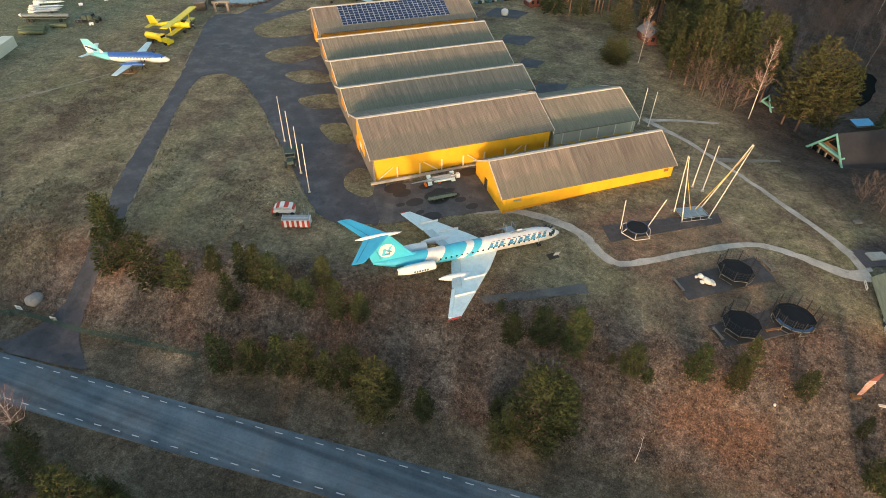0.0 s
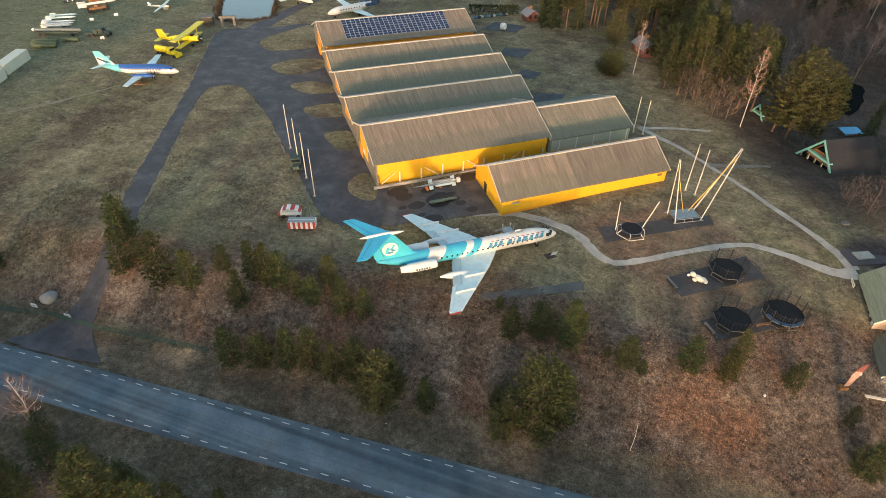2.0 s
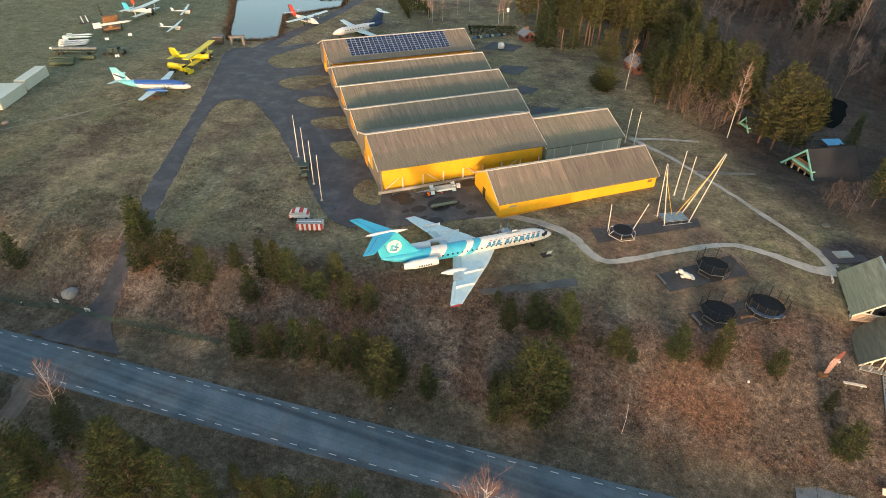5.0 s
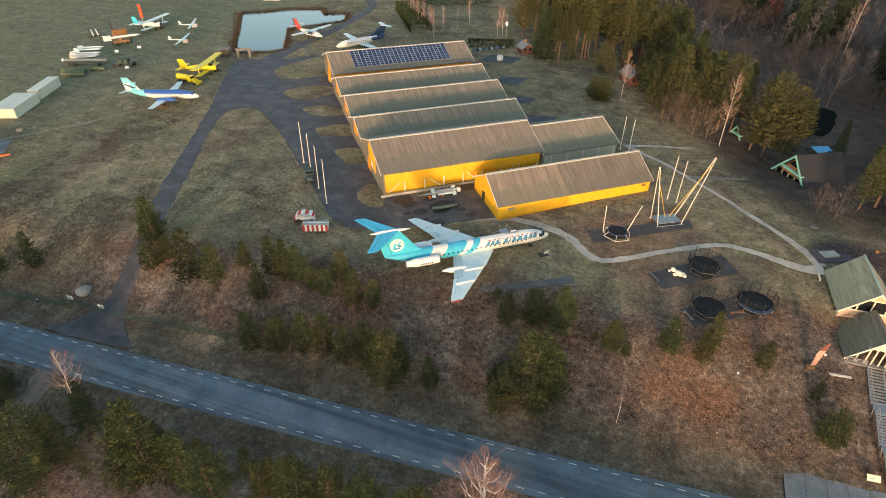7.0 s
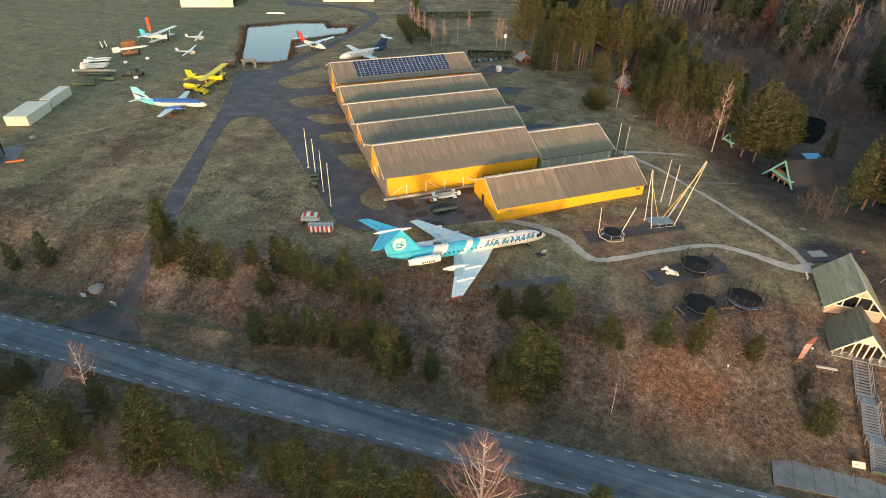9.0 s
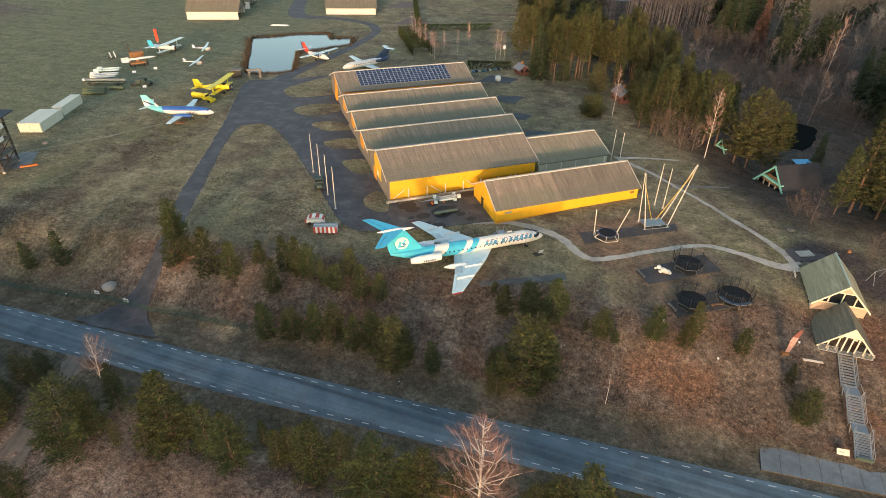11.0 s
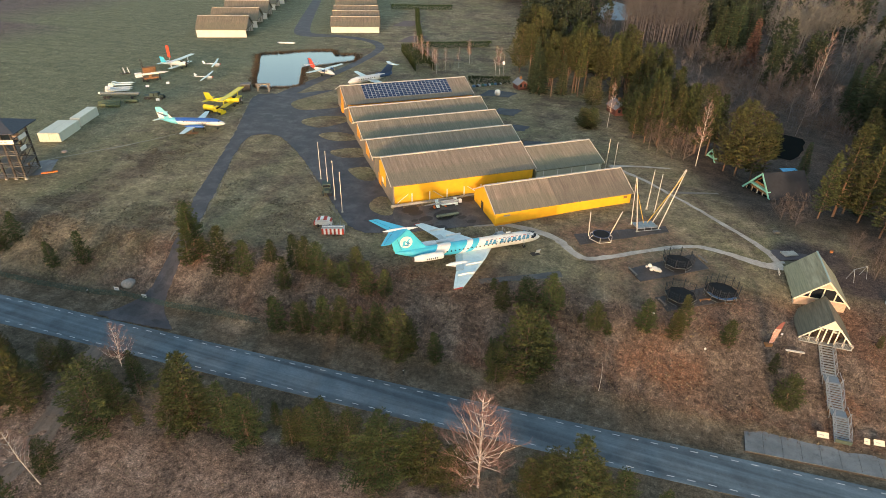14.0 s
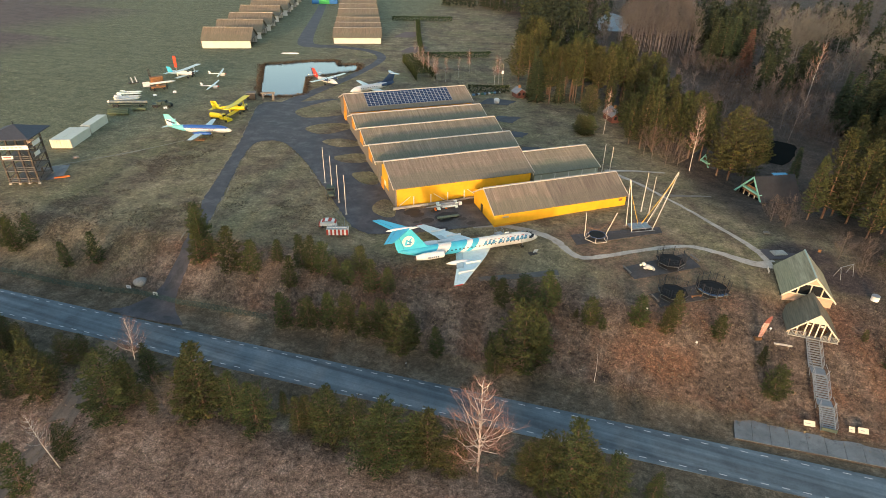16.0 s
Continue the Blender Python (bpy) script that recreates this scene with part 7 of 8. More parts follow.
# ---- trees ----
def raw_mesh(name, verts, faces, mat):
    me = bpy.data.meshes.new(name)
    me.from_pydata([tuple(v) for v in verts], [], faces)
    me.materials.append(mat)
    return me


class Soup:
    """Gathers loose triangles and tubes for one mesh."""

    def __init__(self):
        self.v, self.f = [], []

    def tube(self, p, q, r0, r1, n=5):
        p, q = Vector(p), Vector(q)
        turn = (q - p).to_track_quat("Z", "Y").to_matrix()
        k = len(self.v)
        for c, r in ((p, r0), (q, r1)):
            for i in range(n):
                a = 6.2832 * i / n
                self.v.append(c + turn @ Vector((r * math.cos(a), r * math.sin(a), 0)))
        for i in range(n):
            self.f.append((k + i, k + (i + 1) % n, k + n + (i + 1) % n, k + n + i))

    def tuft(self, rng, at_, way, size, blades, spread, width=0.28):
        way = way.normalized()
        for _ in range(blades):
            d = (way + Vector((rng.gauss(0, spread), rng.gauss(0, spread), rng.gauss(0, spread * 0.8)))).normalized()
            side = d.cross(Vector((rng.gauss(0, 1), rng.gauss(0, 1), rng.gauss(0, 1)))).normalized() * size * width
            L = size * rng.uniform(0.7, 1.3)
            k = len(self.v)
            self.v += [at_ - side, at_ + side, at_ + d * L]
            self.f.append((k, k + 1, k + 2))

    def twig(self, p, q, w):
        d = q - p
        side = d.cross(Vector((0.3, 0.5, 0.8))).normalized() * w
        k = len(self.v)
        self.v += [p - side, p + side, q + side * 0.4, q - side * 0.4]
        self.f.append((k, k + 1, k + 2, k + 3))


def tree_thing(name, trunk, crown, bark, leaves, label, category, group, crown_label=""):
    t = thing(name, Matrix.Identity(4), label, category, group)
    a = new("trunk", raw_mesh("trunk", trunk.v, trunk.f, bark))
    a.parent = t
    b = new("crown", raw_mesh("crown", crown.v, crown.f, leaves))
    b.parent = t
    return t


def crown_blades(cr, rng, p, d, face, size, n, spread, width):
    """A clump of needle sprays at p that point along d and turn their flat side to face."""
    gauss, uniform = rng.gauss, rng.uniform
    for _ in range(n):
        e = Vector((d.x + gauss(0, spread), d.y + gauss(0, spread), d.z + gauss(0, spread)))
        e.normalize()
        s = e.cross(Vector((face.x + gauss(0, 0.42), face.y + gauss(0, 0.42), face.z + gauss(0, 0.42))))
        s.normalize()
        w = size * width
        L = size * uniform(0.75, 1.3)
        k = len(cr.v)
        cr.v += [p - s * w, p + s * w, p + e * L]
        cr.f.append((k, k + 1, k + 2))


UP = Vector((0, 0, 1))


def pine(seed, name, H, low, wide, full, size, gap, label, group, bark, needles, blades=5, trunk=0.016, heavy=0.0, twig_gap=0.34, broken=0.3, core=9):
    """A pine: whorls of rising limbs, each with side twigs that carry clumps of needles. heavy: how much the crown keeps its width upwards."""
    rng = random.Random(seed)
    tr, cr = Soup(), Soup()
    bend = Vector((rng.uniform(-0.05, 0.05) * H, rng.uniform(-0.05, 0.05) * H, 0))

    def stem(f):
        return bend * f * f + UP * (H * f)

    r0 = H * trunk
    marks = (0, 0.25, 0.5, 0.75, 0.98)
    for a, b in zip(marks, marks[1:]):
        tr.tube(stem(a) - UP * (0.5 if a == 0 else 0), stem(b), r0 * (1.02 - a), r0 * (1.02 - b), 6)
    f = low
    lobes = [rng.uniform(1 - broken, 1 + broken * 0.7) for _ in range(7)]
    while f < 0.97:
        g0 = (f - low) / (1 - low)
        prof = min(1.0, 0.55 + 1.9 * g0) * ((1 - g0) ** full * (1 - heavy) + heavy * math.sqrt(max(0.0, 1 - g0 * g0)))
        n = rng.randint(4, 6)
        a0 = rng.uniform(0, 6.28)
        ring = rng.uniform(0.82, 1.12)
        for k in range(n):
            a = a0 + 6.2832 * k / n + rng.uniform(-0.3, 0.3)
            lobe = lobes[int((a % 6.2832) / 6.2832 * 6.99)]
            L = H * wide * prof * ring * lobe * rng.uniform(0.72, 1.12) + 0.03 * H * (1 - g0) + 0.12
            out = Vector((math.cos(a), math.sin(a), 0))
            side = Vector((-out.y, out.x, 0))
            rise = 0.12 + 0.75 * g0
            root = stem(f) + UP * rng.uniform(-0.1, 0.1)
            knee = root + out * (L * 0.55) + UP * (L * 0.5 * rise * 0.7)
            tip = root + out * (L * 0.95) + UP * (L * rise)
            tr.tube(root, knee, r0 * 0.26 * (1.1 - f), r0 * 0.16 * (1.1 - f), 3)
            tr.tube(knee, tip, r0 * 0.16 * (1.1 - f), 0.012, 3)
            face = (out * 0.75 + UP * 0.65).normalized()
            steps = max(2, int(L / twig_gap))
            for i in range(steps):
                g = 0.28 + 0.72 * (i + rng.uniform(0.2, 0.9)) / steps
                q = root.lerp(knee, g / 0.55) if g < 0.55 else knee.lerp(tip, (g - 0.55) / 0.45)
                way = (out * 0.7 + side * (rng.uniform(0.5, 1.0) * (1 if i % 2 else -1)) + UP * rng.uniform(0.1, 0.6)).normalized()
                tl = min(0.34 * L * (1.2 - g) + size * 0.5, size * 2.6)
                clumps = max(2, round(tl / (size * 0.6)))
                for c in range(clumps):
                    crown_blades(cr, rng, q + way * (tl * (c + 0.35) / clumps), way + UP * 0.35, face, size, blades, 0.5, 0.2)
            crown_blades(cr, rng, tip - out * size * 0.4, out * 0.6 + UP * 0.8, face, size * 1.1, blades + 2, 0.45, 0.15)
        for _ in range(core):
            a = rng.uniform(0, 6.2832)
            out = Vector((math.cos(a), math.sin(a), 0))
            q = stem(f + rng.uniform(-0.5, 0.5) * gap) + out * (H * wide * prof * rng.uniform(0.05, 0.6))
            crown_blades(cr, rng, q, out + UP * 0.2, out * 0.75 + UP * 0.65, size * 1.5, 2, 0.5, 0.22)
        f += gap * rng.uniform(0.8, 1.2)
    crown_blades(cr, rng, stem(0.95), UP, Vector((0, -1, 0.3)), size * 1.4, 8, 0.35, 0.12)
    return tree_thing(name, tr, cr, bark, needles, label, "pine tree", group)


def spruce(seed, H=20.0, needles=None, label="dark green conical spruce tree", group="spruces of the wood", wide=0.17, size=0.8, low=0.05):
    rng = random.Random(seed)
    tr, cr = Soup(), Soup()
    tr.tube((0, 0, -0.6), (0, 0, H * 0.6), H * 0.013, H * 0.007, 6)
    tr.tube((0, 0, H * 0.6), (0, 0, H * 0.99), H * 0.007, 0.02, 5)
    f = low
    while f < 0.985:
        R = H * wide * (1 - f) ** 0.9 * rng.uniform(0.85, 1.1) + 0.15
        n = 7 if R > 1.0 else 5
        a0 = rng.uniform(0, 6.28)
        for k in range(n):
            a = a0 + 6.2832 * k / n + rng.uniform(-0.22, 0.22)
            L = R * rng.uniform(0.72, 1.14)
            out = Vector((math.cos(a), math.sin(a), 0))
            side = Vector((-out.y, out.x, 0))
            root = Vector((0, 0, H * f))
            sag = -0.28 + 0.55 * f
            tip = root + out * L + UP * (L * sag)
            face = (out * 0.7 + UP * 0.7).normalized()
            steps = max(2, int(L / (size * 0.62)))
            for i in range(steps):
                g = 0.22 + 0.78 * (i + 0.6) / steps
                q = root.lerp(tip, g)
                for s in (-1, 1):
                    crown_blades(cr, rng, q, out * 0.75 + side * (s * 0.75) - UP * 0.22, face, size * (1.15 - 0.3 * g), 2, 0.22, 0.31)
                crown_blades(cr, rng, q, out - UP * 0.45, face, size * 0.9, 2, 0.3, 0.27)
            crown_blades(cr, rng, tip, out + UP * 0.25, face, size, 2, 0.25, 0.16)
        f += rng.uniform(0.034, 0.048)
    crown_blades(cr, rng, Vector((0, 0, H * 0.965)), UP, Vector((0, -1, 0)), size * 1.2, 4, 0.15, 0.1)
    return tree_thing("spruce_tree", tr, cr, BARK, needles or SPRUCE, label, "spruce tree", group)


def bare_tree(seed, name, bark, twig, H, label, category, group, lean=0.0, spread=0.5, many=20, start=0.25, tw=1.0, limb=1.0, sub=8, fine=9, droop=0.0, stem=1.0):
    rng = random.Random(seed)
    tr, cr = Soup(), Soup()
    top = Vector((lean * H, rng.uniform(-0.05, 0.05) * H, H))
    mid = top * 0.5 + Vector((rng.uniform(-0.03, 0.03) * H, rng.uniform(-0.03, 0.03) * H, 0))
    r0 = H * 0.0095 * stem
    tr.tube((0, 0, -0.5), mid, r0, r0 * 0.65, 6)
    tr.tube(mid, top, r0 * 0.65, r0 * 0.15, 5)
    for _ in range(many):
        f = rng.uniform(start, 0.97)
        root = mid * (f * 2) if f < 0.5 else mid.lerp(top, f * 2 - 1)
        a = rng.uniform(0, 6.2832)
        L = H * spread * (1.02 - f) * rng.uniform(0.65, 1.1) + 0.06 * H
        out = Vector((math.cos(a), math.sin(a), 0))
        knee = root + (out + Vector((0, 0, rng.uniform(0.3, 0.8)))).normalized() * L * 0.45
        d = (out * 0.55 + Vector((rng.gauss(0, 0.15), rng.gauss(0, 0.15), 1.15 - droop))).normalized()
        tip = knee + d * L * 0.6
        tr.tube(root, knee, r0 * 0.3 * limb, r0 * 0.2 * limb, 4)
        tr.tube(knee, tip, r0 * 0.2 * limb, r0 * 0.06, 3)
        for _ in range(sub):
            g = rng.uniform(0.1, 1.0)
            p = root.lerp(knee, g * 2) if g < 0.5 else knee.lerp(tip, g * 2 - 1)
            d2 = (d + Vector((rng.gauss(0, 0.5), rng.gauss(0, 0.5), rng.gauss(0.1, 0.3)))).normalized()
            q = p + d2 * L * rng.uniform(0.22, 0.5)
            cr.twig(p, q, r0 * 0.13 * tw)
            for _ in range(fine):
                h = p.lerp(q, rng.uniform(0.2, 1.0))
                d3 = (d2 + Vector((rng.gauss(0, 0.5), rng.gauss(0, 0.5), rng.gauss(0.1, 0.4)))).normalized()
                cr.twig(h, h + d3 * L * rng.uniform(0.1, 0.26), r0 * 0.07 * tw)
    return tree_thing(name, tr, cr, bark, twig, label, category, group)


def stand(x, y, h, base, rz, wide=1.0):
    return Matrix.Translation((x, y, ground_z(x, y))) @ Matrix.Rotation(rz, 4, "Z") @ Matrix.Diagonal((h / base * wide, h / base * wide, h / base, 1))


used = set()


def plant(kinds, base, places, rng, wide=1.0):
    for x, y, h in places:
        k = rng.choice(kinds)
        m = stand(x, y, h, base, rng.uniform(0, 6.28), wide * rng.uniform(0.9, 1.12))
        if k.name in used:
            copy_thing(k, m @ Matrix.Diagonal([1 / c for c in k.scale] + [1]))
        else:
            used.add(k.name)
            k.matrix_basis = m


# young pines over the bank
trng = random.Random(5)
BANK = "bushy young green pine on the bank"
PINES = [pine(31 + s, "pine_tree", 8.0, 0.05, (0.3, 0.26, 0.33, 0.28, 0.3, 0.25, 0.32)[s], (0.8, 0.95, 0.7, 0.85, 0.75, 1.0, 0.8)[s], 0.27, 0.05, BANK, "pines on the bank", BARK, PINE, 5, 0.015, (0.0, 0.0, 0.25, 0.1, 0.2, 0.0, 0.3)[s]) for s in range(7)]
UPPER = [(-73.6, 52.2, 9.1), (-70.7, 47.3, 8.6), (-69.0, 49.9, 4.0), (-63.0, 47.5, 10.5), (-58.3, 48.3, 8.1), (-54.6, 52.6, 5.3), (-49.1, 48.2, 7.1), (-49.1, 52.8, 8.0), (-46.6, 52.7, 8.5), (-44.3, 53.0, 7.5), (-41.1, 52.6, 5.2), (-38.4, 52.1, 5.8), (-37.3, 55.9, 6.2), (-33.2, 52.0, 7.5), (-29.6, 52.6, 6.3)]
LOWER = [(-45.8, 39.8, 8.1), (-41.3, 41.0, 6.8), (-37.4, 42.2, 8.7), (-34.0, 42.9, 8.2), (-30.5, 42.4, 7.8), (-27.2, 43.6, 7.8), (-22.2, 40.9, 10.5), (-20.9, 43.3, 7.1), (-15.8, 42.4, 6.5)]
MIDDLE = [(-7.1, 55.4, 6.5), (-3.0, 56.9, 6.7), (1.5, 56.3, 9.5), (3.0, 59.3, 4.4), (-9.9, 59.5, 2.7), (-0.4, 44.2, 14.5), (2.0, 46.6, 10.3), (-4.7, 41.8, 7.8), (-6.5, 45.3, 4.4), (9.7, 55.9, 5.9), (7.1, 56.5, 2.3), (12.1, 55.4, 2.8), (18.3, 57.7, 6.7), (24.6, 60.4, 7.0), (23.4, 57.6, 6.3), (32.4, 59.9, 5.3), (39.9, 57.4, 4.2), (41.3, 51.5, 6.9)]
RIGHT = [(57.2, 66.8, 2.6), (60.5, 62, 4.0)]
WEST = [(-113.6, 40.0, 8.6), (-112.2, 42.8, 7.1), (-99.1, 39.7, 6.3), (-92.9, 42.1, 7.5), (-74.8, 53.1, 6.8), (-116.6, 40.5, 10.1)]
FRONT = [(-70.0, 8.6, 12.0), (-84.1, 14.1, 8.2), (-57.3, 9.8, 13.0), (-61.0, 20.9, 6.0), (-51.9, 12.4, 5.1), (-44.0, 14.8, 15.3), (-39.9, 16.3, 9.8), (-46.1, 14.2, 11.5), (-35.1, 15.3, 10.0), (-23.6, 17.1, 11.7), (-14.1, 16.8, 11.9), (11.1, 20.7, 14.7), (-71.0, 18.1, 4.8), (-57.3, 1.3, 6.6), (-57.5, -4.9, 9.2), (-71.1, 12.3, 6.8), (-56.0, 13.1, 8.7), (-57.2, 17.9, 7.8), (-38.3, 18.2, 6.8), (-28.6, 19.1, 6.6), (-33.6, 20.2, 5.0), (-20.8, 19.3, 8.7), (-16.7, 17.6, 9.1), (-9.0, 18.7, 11.1), (5.1, 20.8, 8.0), (17.2, 22.7, 8.7), (22.7, 24.7, 5.6), (-4.9, 18.4, 8.3), (7.5, 20.7, 10.7), (13.9, 21.8, 9.7)]
for group in (UPPER, LOWER, MIDDLE, RIGHT, WEST):
    plant(PINES, 8.0, group, trng, 1.12)


def off_track(x, y):
    """Keeps a tree clear of the earth track."""
    for (xa, ya), (xb, yb) in zip(TRACK_LINE, TRACK_LINE[1:]):
        if ya <= y <= yb:
            c = xa + (xb - xa) * (y - ya) / (yb - ya)
            if abs(x - c) < 3.6:
                return c + math.copysign(3.6, x - c)
    return x


# pines added to shade bank and meadow; the westernmost stand out of view
FRONT2 = [(-77, 4, 9), (-74, -2, 9), (-84, 8, 10), (-95, 14, 9), (-100, 10, 9), (-92, 6, 9), (-77.5, 13, 9), (-89, 13, 9), (-75, 17, 6), (-26.4, 18.4, 8.2), (-11.2, 18.8, 9.6)]
FRONT3 = [(-45.5, 18.6, 6), (-29.4, 17.6, 7.2), (-74.5, 8, 8.5), (-79, 8.5, 10), (-81.5, 15.5, 8), (-87.5, 9.5, 9.5), (-86, 16.5, 7.5), (-93.5, 11, 10), (-98, 15.5, 8.5), (-103, 13, 10), (-106, 9, 9.5), (-110, 14, 10), (-115, 11, 10), (-121, 13, 10), (-88, 2, 10), (-81, 1, 9), (-73.5, 20.5, 4.6)]
# older, rounder pines in the thicket by the road
BIG_PINES = [pine(41 + s, "pine_tree", 11.0, 0.06, (0.32, 0.28, 0.34, 0.3, 0.29)[s], 0.7, 0.25, 0.042, "bushy green pine in the roadside thicket", "pines by the road", PINE_BARK, PINE, 5, 0.014, (0.3, 0.1, 0.4, 0.15, 0.0)[s], 0.36, 0.45) for s in range(5)]
GREAT_PINES = [pine(46 + s, "pine_tree", 15.0, 0.06, (0.29, 0.26, 0.31)[s], 0.72, 0.3, 0.03, "large spreading pine in the roadside thicket", "pines by the road", PINE_BARK, PINE, 5, 0.013, (0.3, 0.05, 0.2)[s], 0.4, 0.5) for s in range(3)]
for x, y, h in FRONT + FRONT2 + FRONT3:
    plant(GREAT_PINES if h > 10.5 else BIG_PINES, 15.0 if h > 10.5 else 11.0, [(off_track(x, y), y, h)], trng, 1.32 if h > 10.5 else 1.15)

BIRCHES = [bare_tree(60 + s, "birch_tree", BIRCH_BARK, TWIG, 12.0, "bare white-trunked birch with reddish twigs", "birch tree", "bare birches", 0.04 * (s - 1), 0.5, 34, 0.12, 1.0, 1.3) for s in range(3)]
OVAL = bare_tree(66, "birch_tree", BIRCH_BARK, TWIG, 12.0, "bare white-trunked birch with a dense oval crown", "birch tree", "bare birches", 0.01, 0.46, 46, 0.1, 0.8, 1.7, 9, 12, 0.25)
plant([OVAL], 12.0, [(-1.7, 20.1, 16.4)], trng)
plant(BIRCHES, 12.0, [(-65.5, 22.3, 9.1)], trng)
DEAD_STEM = bare_tree(77, "dead_birch", BIRCH_BARK, TWIG, 7.0, "thin dead birch stem with few twigs", "birch tree", "", 0.05, 0.16, 9, 0.35, 1.0, 1.0, 4, 4, stem=0.9)
plant([DEAD_STEM], 7.0, [(12.4, 45.3, 6.4)], trng)
SLIM = bare_tree(71, "birch_tree", BIRCH_BARK, TWIG, 10.0, "slim leaning bare birch in the brush", "birch tree", "bare birches", -0.14, 0.34, 34, 0.25, 1.2, 1.2, stem=0.8)
plant([SLIM], 10.0, [(-56.6, -0.3, 10.5)], trng)
SLIM.rotation_euler = (0, 0, 0.3)
NARROW = [bare_tree(73 + s, "slender_birch", BIRCH_BARK, TWIG, 12.0, "slender bare birch with a pale trunk", "birch tree", "slender birches", 0.02, 0.24, 34, 0.3, 1.5, 1.0, stem=0.62) for s in range(2)]
plant(NARROW, 12.0, [(29.2, 136.6, 18), (2.7, 157.9, 14.4), (-71.2, 201.8, 10.5), (-68.7, 205.9, 10), (-78.9, 212.6, 11), (-86.3, 223.6, 11), (-91.2, 229.1, 11), (-75, 207.6, 10), (-65.8, 215.6, 9), (-63.4, 224.4, 11), (-47.5, 208.3, 12), (-46.2, 210.8, 11), (-83, 217, 10), (-73.2, 204.4, 10), (-88.6, 226, 10)], trng, 0.95)
SHRUBS = [bare_tree(80 + s, "bare_shrub", SHRUB_TWIG, SHRUB_TWIG, 6.0, "bare grey-brown rounded shrub tree", "shrub", "bare shrubs", 0, 0.85, 28, 0.05, 1.7, 1.0, 7, 7) for s in range(2)]
plant(SHRUBS, 6.0, [(49.2, 104.5, 8), (46.4, 106.5, 6.5), (60.5, 86, 6), (57.6, 92, 6.5), (62, 92, 6), (65, 84, 6.5), (22.4, 136.9, 9.5), (25.8, 138.2, 8), (18.4, 140.6, 10), (16, 142.5, 9), (-46.5, 12.6, 8), (-49, 14, 7), (-73, 206, 6), (-69, 203, 6), (-66.5, 206, 6), (-1, 17.6, 5), (1.4, 18.8, 4.4)], trng)
LOW_SHRUBS = [bare_tree(85 + s, "thorn_bush", DARK_TWIG, DARK_TWIG, 1.6, "small dark leafless thorn bush on the bank", "bush", "thorn bushes on the bank", 0, 1.0, 16, 0.02, 2.6, 2.0, 5, 4) for s in range(2)]
brng = random.Random(17)
BUSHES = []
while len(BUSHES) < 60:
    x, u = brng.uniform(-66, 42), brng.uniform(10, 27)
    if noise.noise((x * 0.06, u * 0.12, 11)) > 0.02:
        BUSHES.append((x, 32.9 + 0.0625 * x + u, brng.uniform(0.9, 2.1)))
plant(LOW_SHRUBS, 1.6, BUSHES, brng)

# the wood: its edge by hand, the rest sown stand by stand
EDGE = [pine(51 + s, "edge_pine", 18.0, 0.14, (0.2, 0.17, 0.22, 0.18)[s], (0.75, 0.9, 0.6, 0.8)[s], 0.52, 0.04, "tall green pine with branches low down", "pines at the wood's edge", PINE_BARK, WOOD_PINE, 4, 0.012, (0.1, 0.0, 0.45, 0.0)[s], 0.58, 0.42, 6) for s in range(4)]
TALL = [pine(91 + s, "tall_pine", 21.0, 0.42, (0.17, 0.15, 0.18, 0.155)[s], 0.75, 0.62, 0.036, "tall pine with orange trunk and ragged green crown", "pines of the wood", PINE_BARK, WOOD_PINE, 4, 0.012, 0.28, 0.56, 0.5, 6) for s in range(4)]
SPRUCES = [spruce(101 + s, 20.0, wide=(0.16, 0.19, 0.14)[s]) for s in range(3)]
WOODBIRCH = [bare_tree(110 + s, "woodland_tree", GREY_TWIG if s < 2 else FAR_BIRCH, WOOD_TWIG, 16.0, "bare grey woodland tree", "tree", "bare trees of the wood", 0.02, 0.36, 24, 0.3, 2.0, 1.0, 6, 7, 0.2, 0.7) for s in range(3)]
plant(EDGE, 18.0, [(58.8, 114, 23.5), (55, 111, 16.5), (63.5, 112, 21), (62, 118, 22), (66, 105, 16), (70, 109, 18), (74, 116, 19), (14.5, 148, 19), (18.2, 146.4, 21), (22.6, 149.5, 18.5), (11, 151, 13.5), (29, 147, 20), (35.2, 155, 17.5),
                   (-38.9, 216.3, 20), (-31.1, 219.6, 18), (78, 124, 19), (72, 126, 20), (82, 134, 20), (88, 146, 19), (78, 140, 21)], trng, 1.0)
plant([EDGE[2]], 18.0, [(40.0, 138.6, 21.5), (44.0, 138.0, 19.5), (37.0, 140.0, 18)], trng, 1.0)
plant(TALL, 21.0, [(-13.6, 194.3, 21), (-19.1, 197, 20), (-9.5, 196, 22.5), (-16.5, 199, 21), (-23, 201, 20), (0.6, 188, 22), (5.7, 190, 21), (10, 184, 19), (-4.5, 196, 21), (26, 152, 19), (32.5, 148, 18), (69.5, 112.4, 21), (47, 139.5, 17), (16, 158, 20), (21, 163, 19)], trng, 1.1)
RUSTY = spruce(104, 20.0, LARCH, "rust-brown conifer gone dry among the bare trees", "", 0.15)
plant([RUSTY], 20.0, [(58.8, 288.3, 22.5)], trng, 1.5)
plant(SPRUCES, 20.0, [(-29.5, 193, 12), (56.5, 140, 13), (66, 121, 15), (70, 98, 12), (67, 92, 11), (84, 118, 18), (90, 128, 19)], trng, 1.05)
